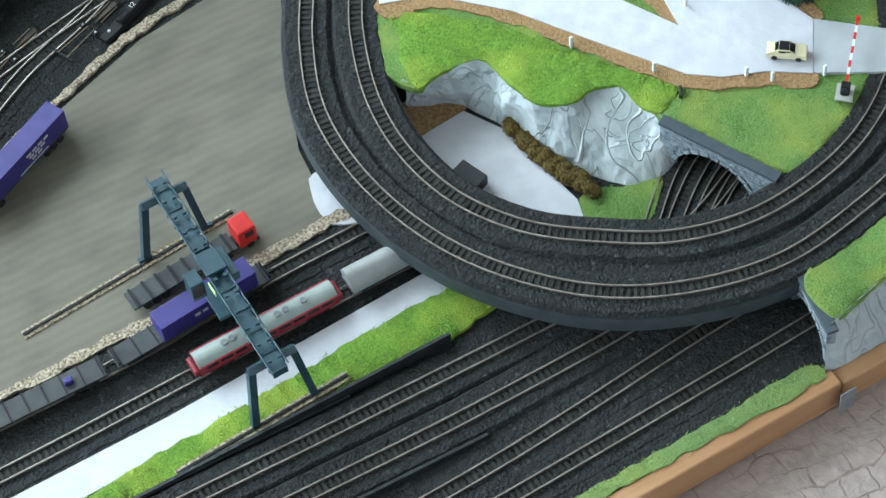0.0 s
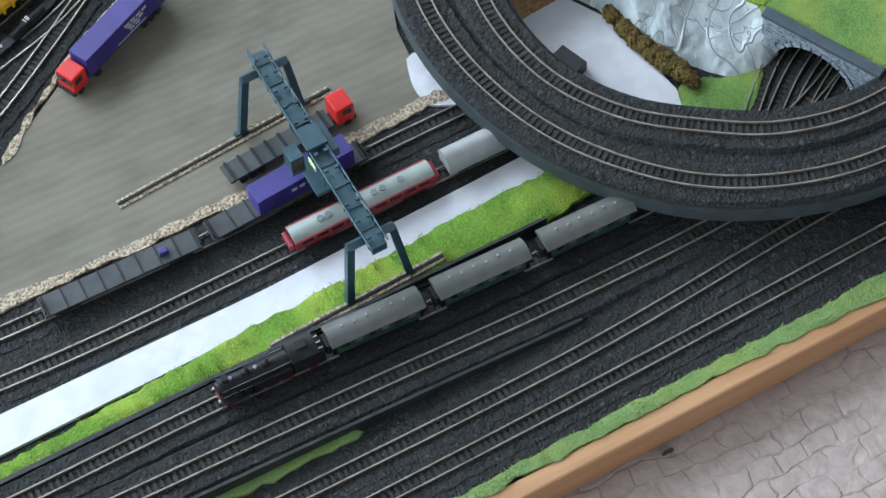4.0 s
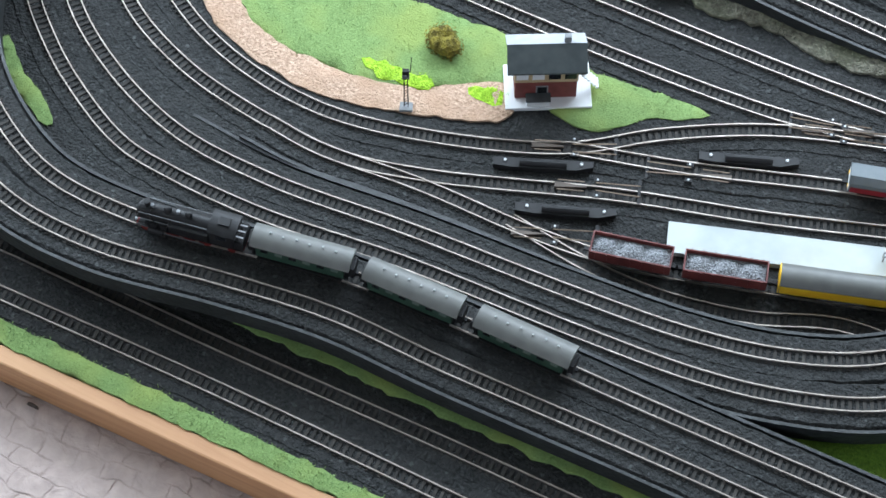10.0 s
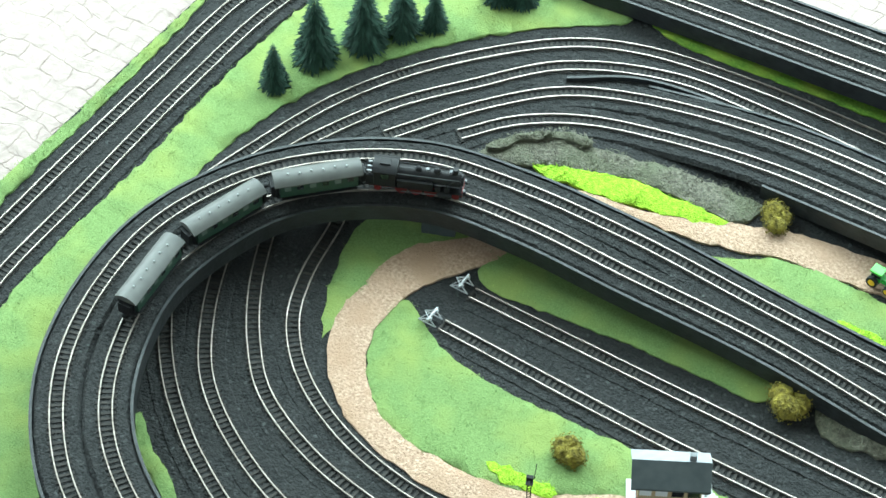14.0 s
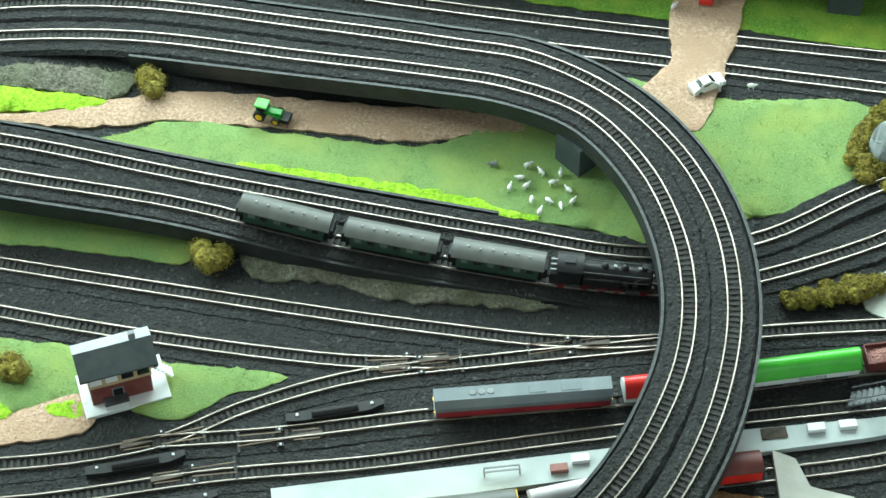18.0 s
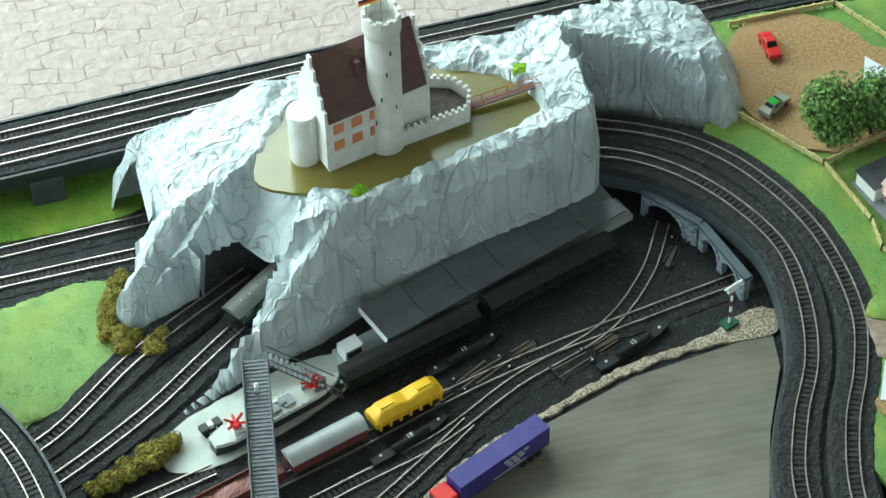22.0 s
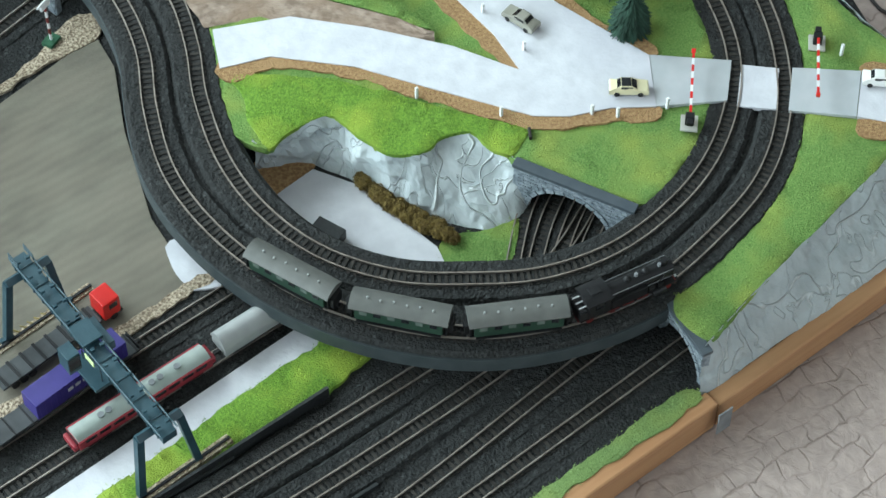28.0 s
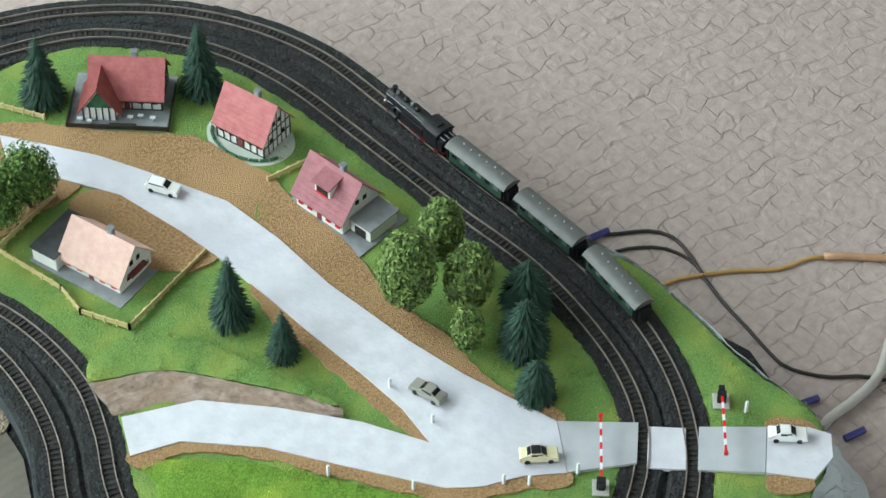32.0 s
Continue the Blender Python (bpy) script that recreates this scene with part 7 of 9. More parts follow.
for i, (x, y) in enumerate(((0.504, 0.355), (0.506, 0.341), (0.509, 0.327), (0.512, 0.314), (0.516, 0.303), (0.520, 0.292), (0.525, 0.281), (0.529, 0.270))):
    bush("brown-olive foam tuft at the cliff foot", x, y, G0, 0.0085, 40 + i, M_BUSHBROWN, 1.6, -75)
for x, y, h, w, k in ((-1.318, 0.576, 0.050, 0.026, 1), (-1.306, 0.628, 0.078, 0.040, 2), (-1.278, 0.672, 0.074, 0.040, 3), (-1.258, 0.708, 0.062, 0.034, 4), (-1.236, 0.732, 0.044, 0.024, 5), (-1.205, 0.80, 0.05, 0.028, 6), (-1.182, 0.81, 0.05, 0.028, 7)):
    spruce("dark green model spruce on the grass strip", x, y, G0, h, w, k)
PZ = PLATEAU_Z / U
for x, y, h, w, k in ((0.612, 0.574, 0.072, 0.034, 11), (0.624, 0.511, 0.050, 0.027, 12), (0.636, 0.922, 0.072, 0.040, 13), (0.765, 0.835, 0.078, 0.038, 14)):
    spruce("dark blue-green model spruce in the village", x, y, PZ, h, w, k)


def egg(h, w):
    """Blobs of one egg-shaped crown on a short trunk."""
    return [(0, 0, h * 0.56, w * 0.50, w * 0.50, h * 0.42), (w * 0.05, 0, h * 0.46, w * 0.49, w * 0.47, h * 0.33), (-w * 0.05, w * 0.04, h * 0.62, w * 0.42, w * 0.42, h * 0.36)]


leafy_tree("tall egg-shaped leafy tree with yellow-green foliage", 0.743, 0.481, PZ, 0.088, 0.042, M_LEAF2, 21, egg(0.088, 0.042))
leafy_tree("egg-shaped leafy tree with yellow-green foliage beside the line", 0.806, 0.511, PZ, 0.066, 0.034, M_LEAF2, 22, egg(0.066, 0.034))
leafy_tree("egg-shaped leafy tree with yellow-green foliage", 0.788, 0.450, PZ, 0.068, 0.036, M_LEAF2, 23, egg(0.068, 0.036))
leafy_tree("small yellow-green tree on a thin trunk", 0.755, 0.412, PZ, 0.047, 0.023, M_LEAF2, 24, egg(0.047, 0.023))
spruce("broad dark blue-green spruce", 0.831, 0.420, PZ, 0.050, 0.040, 25, 0.42)
spruce("broad dark blue-green spruce", 0.795, 0.381, PZ, 0.056, 0.038, 26, 0.42)
spruce("small broad dark blue-green spruce", 0.768, 0.333, PZ, 0.042, 0.030, 27, 0.42)
leafy_tree("round bright green tree beside the car park", 0.503, 0.798, PZ, 0.072, 0.050, M_LEAF, 28)
leafy_tree("round bright green tree beside the car park", 0.547, 0.806, PZ, 0.064, 0.046, M_LEAF, 29)


# ---- buildings ----
def gable_house(name, label, x, y, turn, L, W, wall_h, roof_h, roof, wall, base=None, timber=False, dormer=False, chimney=True, eave=0.004, front=5):
    """A small house, ridge along its own x, front to -y."""
    thing = new(name)
    tagged(thing, label, "house", group="model houses")
    l, w = L / 2, W / 2
    if base:
        box_part("base_plate", (base[0], base[1], base[2], base[3], -0.0005, 0.0012), M_CONC, thing, "grey base plate")
    extrude_x("wall", [(-w, 0.001), (w, 0.001), (w, wall_h), (0, wall_h + roof_h - 0.0006), (-w, wall_h)], -l, l, wall, thing)
    k = roof_h / w
    for s in (-1, 1):
        e = w + eave
        prof = [(0, wall_h + roof_h), (s * e, wall_h + roof_h - k * e), (s * e, wall_h + roof_h - k * e + 0.0012), (0, wall_h + roof_h + 0.0014)]
        r = extrude_x("roof_slope", prof if s > 0 else prof[::-1], -l - 0.003, l + 0.003, roof, thing)
        rows = 9
        for i in range(1, rows):
            t = i / rows
            yy, zz = s * e * t, wall_h + roof_h - k * e * t
            bm = bmesh.new()
            bm_box(bm, -l - 0.003, l + 0.003, yy - 0.0002, yy + 0.0002, zz + 0.0008, zz + 0.00128)
            part("tile_course", bm, roof, r)
        y0 = s * (w + 0.0002)
        n = front
        for i in range(n):
            cx = -l + L * (i + 0.5) / n
            door = i == n // 2 and s < 0
            f = box_part("door" if door else "window", (cx - 0.0023, cx + 0.0023, min(y0, y0 + s * 0.0004), max(y0, y0 + s * 0.0004), 0.0014 if door else wall_h * 0.42, wall_h * 0.84), M_BRICK if door else M_BEAM, thing, bevel=0)
            if not door:
                box_part("pane", (cx - 0.0018, cx + 0.0018, min(y0 + s * 0.0004, y0 + s * 0.0006), max(y0 + s * 0.0004, y0 + s * 0.0006), wall_h * 0.46, wall_h * 0.80), M_GLASS, f, bevel=0)
                if not timber:
                    box_part("flower_box", (cx - 0.0022, cx + 0.0022, min(y0, y0 + s * 0.0012), max(y0, y0 + s * 0.0012), wall_h * 0.33, wall_h * 0.42), M_RED, f, "red flower box", bevel=0)
    for s in (-1, 1):
        x0 = s * (l + 0.0002)
        for cy, cz in ((-w * 0.45, wall_h * 0.6), (w * 0.45, wall_h * 0.6), (-w * 0.2, wall_h + roof_h * 0.28), (w * 0.22, wall_h + roof_h * 0.28)):
            box_part("window", (min(x0, x0 + s * 0.0004), max(x0, x0 + s * 0.0004), cy - 0.0019, cy + 0.0019, cz - 0.0022, cz + 0.0022), M_GLASS, thing, bevel=0)
    if timber:
        for s in (-1, 1):
            y0 = s * (w + 0.0003)
            for i in range(8):
                cx = -l + L * i / 7
                box_part("beam", (cx - 0.0005, cx + 0.0005, min(y0, y0 + s * 0.0005), max(y0, y0 + s * 0.0005), 0.001, wall_h), M_BEAM, thing, bevel=0)
            for zz in (0.0016, wall_h * 0.5, wall_h - 0.0008):
                box_part("beam", (-l, l, min(y0, y0 + s * 0.0005), max(y0, y0 + s * 0.0005), zz - 0.0004, zz + 0.0004), M_BEAM, thing, bevel=0)
            x0 = s * (l + 0.0003)
            for i in range(7):
                cy = -w + W * i / 6
                top = wall_h + roof_h * (1 - abs(cy) / w) - 0.001
                box_part("beam", (min(x0, x0 + s * 0.0005), max(x0, x0 + s * 0.0005), cy - 0.0004, cy + 0.0004, 0.001, max(top, 0.003)), M_BEAM, thing, bevel=0)
            for zz in (wall_h * 0.5, wall_h):
                box_part("beam", (min(x0, x0 + s * 0.0005), max(x0, x0 + s * 0.0005), -w, w, zz - 0.0004, zz + 0.0004), M_BEAM, thing, bevel=0)
    if chimney:
        c = box_part("chimney", (l * 0.15, l * 0.15 + 0.0042, -0.0005, 0.0037, wall_h + roof_h * 0.7, wall_h + roof_h + 0.0055), M_CONC, thing)
        box_part("chimney_cap", (l * 0.15 - 0.0006, l * 0.15 + 0.0048, -0.0011, 0.0043, wall_h + roof_h + 0.0055, wall_h + roof_h + 0.0064), M_STEEL, c)
    if dormer:
        zd = wall_h + roof_h * 0.30
        d = box_part("dormer", (-0.008, 0.008, -w * 0.80, -w * 0.1, zd, zd + roof_h * 0.42), wall, thing)
        box_part("dormer_window", (-0.006, 0.006, -w * 0.80 - 0.0004, -w * 0.80, zd + 0.001, zd + roof_h * 0.36), M_GLASS, d, bevel=0)
        extrude_x("dormer_roof", [(-w * 0.92, zd + roof_h * 0.40), (0, zd + roof_h * 0.60), (0, zd + roof_h * 0.66), (-w * 0.92, zd + roof_h * 0.46)], -0.0095, 0.0095, roof, d)
        box_part("flower_box", (-0.006, 0.006, -w * 0.80 - 0.0012, -w * 0.80, zd, zd + 0.0012), M_RED, d, bevel=0)
    return stand(thing, x, y, PZ, turn)


h1 = gable_house("house", "white house with a salmon-pink roof and flower boxes", 0.563, 0.700, -72, 0.054, 0.038, 0.0155, 0.0215, M_TILE_PINK, M_PLASTER, (-0.052, 0.036, -0.030, 0.027))
a = box_part("garage", (-0.050, -0.027, -0.027, 0.018, 0.001, 0.014), M_PLASTER, h1, "white flat-roofed garage")
box_part("flat_roof", (-0.0515, -0.0270, -0.0285, 0.0195, 0.014, 0.0154), M_DGREY, a)
b = box_part("balcony", (0.0272, 0.0325, -0.010, 0.010, 0.0125, 0.0135), M_BRICK, h1)
for i in range(7):
    box_part("baluster", (0.0320, 0.0325, -0.010 + i * 0.0032, -0.0094 + i * 0.0032, 0.0135, 0.0170), M_BRICK, b, bevel=0)
h2 = gable_house("house", "white house with a maroon roof and a dormer", 0.774, 0.627, -81, 0.049, 0.040, 0.018, 0.0245, M_TILE_MAROON, M_PLASTER, (-0.032, 0.050, -0.030, 0.026), dormer=True)
a = box_part("garage", (0.0255, 0.046, -0.012, 0.018, 0.001, 0.0135), M_PLASTER, h2, "white garage with a grey terrace roof")
box_part("flat_roof", (0.0250, 0.0475, -0.0135, 0.0195, 0.0135, 0.0148), M_CONC, a)
box_part("garage_door", (0.030, 0.041, -0.0124, -0.0120, 0.0014, 0.0100), M_BEAM, a, bevel=0)
h3 = gable_house("house", "half-timbered house with a brick-red roof", 0.769, 0.754, -73, 0.046, 0.034, 0.0210, 0.0235, M_TILE_RED, M_PLASTER, None, timber=True)
bm = bmesh.new()
bmesh.ops.create_cone(bm, cap_ends=True, segments=36, radius1=0.034, radius2=0.034, depth=0.0017, matrix=pose(0, -0.004, 0.0002) @ Matrix.Diagonal((1.12, 0.86, 1, 1)))
part("base_plate", bm, M_PALEBASE, h3, "pale oval base plate")
for k in range(9):
    t0, t1 = math.radians(200 + k * 16), math.radians(214 + k * 16)
    bm = bmesh.new()
    tube(bm, [(0.034 * math.cos(t0), -0.004 + 0.025 * math.sin(t0), 0.0025), (0.034 * math.cos(t1), -0.004 + 0.025 * math.sin(t1), 0.0025)], 0.0013, 6)
    part("hedge", bm, M_HEDGE, h3, "low dark green hedge")
h4 = gable_house("house", "half-timbered inn with a long red roof", 0.708, 0.876, -42, 0.056, 0.036, 0.0180, 0.0225, M_TILE_RED, M_PLASTER, (-0.046, 0.036, -0.042, 0.022), timber=True)
w = extrude_x("gable_wing_wall", [(-0.013, 0.001), (0.013, 0.001), (0.013, 0.0145), (0, 0.034), (-0.013, 0.0145)], 0, 0.030, M_PLASTER, h4)
w.matrix_basis = pose(-0.020, -0.002, 0, 0, 0, -90)
for s in (-1, 1):
    r = extrude_x("gable_wing_roof", [(0, 0.0345), (s * 0.0175, 0.0085), (s * 0.0175, 0.0099), (0, 0.0360)][::s], -0.002, 0.033, M_TILE_WING, h4)
    r.matrix_basis = pose(-0.020, -0.002, 0, 0, 0, -90)
g = extrude_x("green_gable", [(-0.0105, 0.0150), (0.0105, 0.0150), (0, 0.0305)], 0.0300, 0.0306, M_HEDGE, h4, "green boarded gable")
g.matrix_basis = pose(-0.020, -0.002, 0, 0, 0, -90)
for i in range(6):
    ob = box_part("beam", (0.0300, 0.0306, -0.013 + i * 0.0052 - 0.0005, -0.013 + i * 0.0052 + 0.0005, 0.001, 0.0145), M_BEAM, h4, bevel=0)
    ob.matrix_basis = pose(-0.020, -0.002, 0, 0, 0, -90)
for x0, x1, y0, y1 in ((-0.046, 0.036, -0.042, -0.0412), (-0.046, -0.0452, -0.042, 0.0), (0.0352, 0.036, -0.042, 0.01)):
    box_part("terrace_wall", (x0, x1, y0, y1, 0.001, 0.0055), M_BEAM, h4, bevel=0)
for cx, cy in ((-0.036, -0.034), (-0.028, -0.036), (0.004, -0.030), (0.012, -0.028), (0.022, -0.030)):
    t = box_part("terrace_table", (cx - 0.0022, cx + 0.0022, cy - 0.0015, cy + 0.0015, 0.0040, 0.0046), M_WHITE, h4, bevel=0)
    box_part("table_leg", (cx - 0.0004, cx + 0.0004, cy - 0.0004, cy + 0.0004, 0.001, 0.0040), M_WHITE, t, bevel=0)
box_part("planter", (-0.012, 0.010, -0.0400, -0.0375, 0.001, 0.0042), M_BEAM, h4)


def fence(label, pts, z=PZ, h=0.0055, mat=None):
    thing = new("fence")
    tagged(thing, label, "fence", group="garden fences")
    for a, b in zip(pts, pts[1:]):
        p, q = Vector((a[0] * U, a[1] * U, z * U)), Vector((b[0] * U, b[1] * U, z * U))
        n = max(2, int((q - p).length / 0.009))
        path = np.array([p, q])
        v, f = sweep(path, [(-0.0005, h * 0.18), (0.0005, h * 0.18), (0.0005, h), (-0.0005, h)])
        mesh_object("board", v, f, mat or M_FENCE, thing)
        for i in range(n + 1):
            m = p.lerp(q, i / n)
            bm = bmesh.new()
            bm_box(bm, m.x - 0.0009, m.x + 0.0009, m.y - 0.0009, m.y + 0.0009, m.z - 0.001, m.z + h * 1.12)
            part("post", bm, mat or M_FENCE, thing)


fence("pale yellow garden fence along the railway", [(0.428, 0.863), (0.492, 0.778), (0.512, 0.70), (0.510, 0.665), (0.534, 0.622), (0.641, 0.655)])
fence("pale yellow fence across the car park", [(0.492, 0.778), (0.572, 0.803)])
fence("pale yellow fence behind the car park", [(0.460, 0.978), (0.570, 0.984), (0.622, 0.899)])
fence("pale yellow fence behind the maroon-roofed house", [(0.742, 0.694), (0.800, 0.690), (0.812, 0.585)])


def signal_box():
    thing = new("signal_box")
    tagged(thing, "brick and cream signal box with a grey roof", "signal box")
    box_part("base_plate", (-0.021, 0.024, -0.019, 0.016, -0.0005, 0.002), M_WHITE, thing, "white base plate")
    box_part("brick_storey", (-0.016, 0.016, -0.011, 0.011, 0.002, 0.0165), M_BRICK, thing, "dark red brick ground floor")
    box_part("upper_storey", (-0.0165, 0.0165, -0.0115, 0.0115, 0.0165, 0.0285), M_TIMBERWALL, thing, "cream timber upper floor")
    for i in range(4):
        cx = -0.0125 + i * 0.0083
        box_part("window", (cx - 0.0031, cx + 0.0031, -0.0119, -0.0115, 0.0195, 0.0262), M_GLASS if i > 1 else M_WHITE, thing, bevel=0)
    for cx in (-0.002,):
        f = box_part("window_frame", (cx - 0.0032, cx + 0.0032, -0.0115, -0.0110, 0.0065, 0.0130), M_CONC, thing, bevel=0)
        box_part("pane", (cx - 0.0025, cx + 0.0025, -0.0117, -0.0115, 0.0072, 0.0123), M_GLASS, f, bevel=0)
    # One grey roof: shade painted into the front slope, light into the far one.
    for s, mat in ((-1, M_ROOF_SHADED), (1, M_ROOF_LIT)):
        extrude_x("roof_slope", [(0, 0.0365), (s * 0.0155, 0.0280), (s * 0.0155, 0.0292), (0, 0.0378)][::s], -0.0205, 0.0205, mat, thing)
    c = box_part("chimney", (0.009, 0.0125, 0.001, 0.0045, 0.034, 0.0415), M_CONC, thing)
    bm = bmesh.new()
    for i in range(7):
        bm_box(bm, 0.0168 + 0.0016 * i, 0.0184 + 0.0016 * i, -0.006, 0.002, 0.0165 - 0.0022 * i, 0.0175 - 0.0022 * i)
    part("outside_stair", bm, M_WHITE, thing)
    box_part("landing", (0.0165, 0.021, -0.006, 0.008, 0.0160, 0.0172), M_BEAM, thing)
    box_part("porch", (-0.010, 0.002, -0.0175, -0.012, 0.002, 0.0062), M_WHITE, thing)
    box_part("porch_roof", (-0.0105, 0.0025, -0.0185, -0.0115, 0.0062, 0.0072), M_DGREY, thing)
    for c in thing.children_recursive:
        c.data.transform(Matrix.Diagonal((1.33, 1.06, 1.34, 1)))
    stand(thing, -0.7575, 0.374, G0, 31)


# Shaded and lit tones of the same grey roofing.
M_ROOF_SHADED = material("grey_roofing_shaded", (0.055, 0.068, 0.072), (0.078, 0.092, 0.096), 120, 0.55)
M_ROOF_LIT = material("grey_roofing_lit", (0.30, 0.31, 0.33), (0.36, 0.37, 0.39), 120, 0.55)
signal_box()


def castle():
    thing = empty("castle", 0.0, 0.0, 0.0)
    tagged(thing, "white model castle with a round tower and brown roof", "castle")
    Z = 0.104
    a, turn = Vector((0.030 * U, 0.8005 * U, 0)), 18.0
    m = Matrix.Translation(a + Vector((0, 0, Z))) @ pose(0, 0, 0, 0, 0, turn)

    def put(ob):
        ob.matrix_basis = m
        return ob
    L, W, H, R = 0.083, 0.042, 0.053, 0.045
    put(extrude_x("palace_wall", [(0, -0.002), (W, -0.002), (W, H), (W / 2, H + R), (0, H)], 0, L, M_CASTLE, thing, "white plastered palace"))
    for e in (-0.0012, L):
        for i in range(9):
            bm = bmesh.new()
            y = W * i / 9
            h = H + R * (1 - abs((y + W / 18) / (W / 2) - 1)) + 0.003
            bm_box(bm, e, e + 0.0022, y - 0.0004, y + W / 9 - 0.0004, 0.004, h)
            put(part("gable_step", bm, M_CASTLE, thing))
    for s in (0, 1):
        y0, y1 = (-0.002, W / 2) if s == 0 else (W + 0.002, W / 2)
        prof = [(y0, H - 0.003), (y1, H + R + 0.0006), (y1, H + R + 0.0022), (y0, H - 0.0014)]
        put(extrude_x("roof_slope", prof if s == 0 else prof[::-1], 0.001, L - 0.001, M_TILE_BR, thing, "dark brown tiled roof"))
    for i in range(4):
        for k in range(2):
            x, z = 0.0095 + i * 0.0150, 0.024 + k * 0.0165
            put(box_part("window_shutter", (x - 0.0042, x + 0.0042, -0.0006, 0.0, z - 0.0045, z + 0.0045), M_ORANGE, thing, "orange shutters", bevel=0))
    put(box_part("roof_dormer", (0.030, 0.0345, 0.0075, 0.0140, H + R * 0.48, H + R * 0.80), M_TILE_BR, thing))
    # round corner turret
    c = Vector((0.0125 * U, 0.8245 * U, Z))
    bm = bmesh.new()
    bm_cyl(bm, 0.0112, -0.002, 0.045, seg=24)
    ob = part("corner_turret", bm, M_CASTLE, thing)
    ob.matrix_basis = Matrix.Translation(c)
    bm = bmesh.new()
    bm_cyl(bm, 0.0120, 0.045, 0.0480, r2=0.0112, seg=24)
    ob = part("turret_cap", bm, M_CASTLE, thing)
    ob.matrix_basis = Matrix.Translation(c)
    # the tall tower, hollow at the top
    c = Vector((0.0870 * U, 0.8250 * U, Z))
    bm = bmesh.new()
    prof = [(0.0136, -0.002), (0.0131, 0.02), (0.0126, 0.112), (0.0140, 0.117), (0.0140, 0.131), (0.0115, 0.131), (0.0115, 0.121), (0.0, 0.121)]
    seg, rings = 28, []
    for r, z in prof:
        rings.append([bm.verts.new((r * math.cos(6.2832 * k / seg), r * math.sin(6.2832 * k / seg), z)) for k in range(seg)] if r else [bm.verts.new((0, 0, z))])
    for p, q in zip(rings, rings[1:]):
        for k in range(seg):
            if len(q) == 1:
                bm.faces.new((p[k], p[(k + 1) % seg], q[0]))
            else:
                bm.faces.new((p[k], p[(k + 1) % seg], q[(k + 1) % seg], q[k]))
    ob = part("tower", bm, M_CASTLE, thing, "tall round white tower")
    ob.matrix_basis = Matrix.Translation(c)
    for k in range(10):
        ob = box_part("merlon", (0.0115, 0.0139, -0.0019, 0.0019, 0.1308, 0.1332), M_CASTLE, thing, bevel=0)
        ob.matrix_basis = Matrix.Translation(c) @ pose(0, 0, 0, 0, 0, 36 * k)
    for k, z in ((230, 0.03), (250, 0.055), (270, 0.08), (300, 0.045), (285, 0.1)):
        ob = box_part("arrow_slit", (0.0124, 0.0132, -0.0006, 0.0006, z, z + 0.004), M_BEAM, thing, bevel=0)
        ob.matrix_basis = Matrix.Translation(c) @ pose(0, 0, 0, 0, 0, k)
    bm = bmesh.new()
    tube(bm, [(0, 0, 0.122), (0, 0, 0.148)], 0.0005, 6)
    ob = part("flagpole", bm, M_STEEL, thing)
    ob.matrix_basis = Matrix.Translation(c)
    for k, mat in enumerate((M_YELLOW, M_RED, M_BLACK)):
        ob = box_part("flag_stripe", (-0.0165, 0.0, -0.0002, 0.0002, 0.1425 + k * 0.0018, 0.1443 + k * 0.0018), mat, thing, bevel=0)
        ob.matrix_basis = Matrix.Translation(c) @ pose(0, 0, 0, 0, 0, 12)
    # courtyard wall with battlements
    pts = [(0.098, 0.818), (0.165, 0.835), (0.170, 0.856), (0.158, 0.874), (0.128, 0.884)]
    for p, q in zip(pts, pts[1:]):
        p, q = Vector((p[0] * U, p[1] * U, Z)), Vector((q[0] * U, q[1] * U, Z))
        v, f = sweep(np.array([p, q]), [(-0.0013, -0.002), (0.0013, -0.002), (0.0013, 0.0145), (-0.0013, 0.0145)])
        mesh_object("courtyard_wall", v, f, M_CASTLE, thing)
        n = max(2, int((q - p).length / 0.0048))
        for i in range(n):
            o = p.lerp(q, (i + 0.5) / n)
            bm = bmesh.new()
            bm_box(bm, o.x - 0.0013, o.x + 0.0013, o.y - 0.0013, o.y + 0.0013, Z + 0.0144, Z + 0.0175)
            part("merlon", bm, M_CASTLE, thing)
    ob = patch("courtyard", [(0.098, 0.822), (0.163, 0.837), (0.167, 0.856), (0.156, 0.872), (0.126, 0.882), (0.10, 0.874)], Z + 0.006, M_BARK, "", "", straight=True, thick=0.008, kind="")
    ob.parent = thing
    # wooden bridge over the moat
    p, q = Vector((0.169 * U, 0.848 * U, Z + 0.005)), Vector((0.244 * U, 0.862 * U, Z + 0.007))
    v, f = sweep(np.array([p, q]), [(-0.0035, -0.001), (0.0035, -0.001), (0.0035, 0.0), (-0.0035, 0.0)])
    mesh_object("bridge_deck", v, f, M_TILE_BR, thing)
    for s in (-1, 1):
        d = Vector((0, s * 0.0035, 0))
        bm = bmesh.new()
        bar(bm, p + d + Vector((0, 0, 0.004)), q + d + Vector((0, 0, 0.004)), 0.0007)
        part("bridge_rail", bm, M_ORANGE, thing)
        for i in range(7):
            o = p.lerp(q, i / 6) + d
            bm = bmesh.new()
            bar(bm, o, o + Vector((0, 0, 0.0042)), 0.0006)
            part("bridge_post", bm, M_ORANGE, thing)


castle()
M_CONC2 = material("pale_beige_concrete", (0.38, 0.37, 0.33), (0.45, 0.44, 0.40), 60, 0.75, bump=0.2)
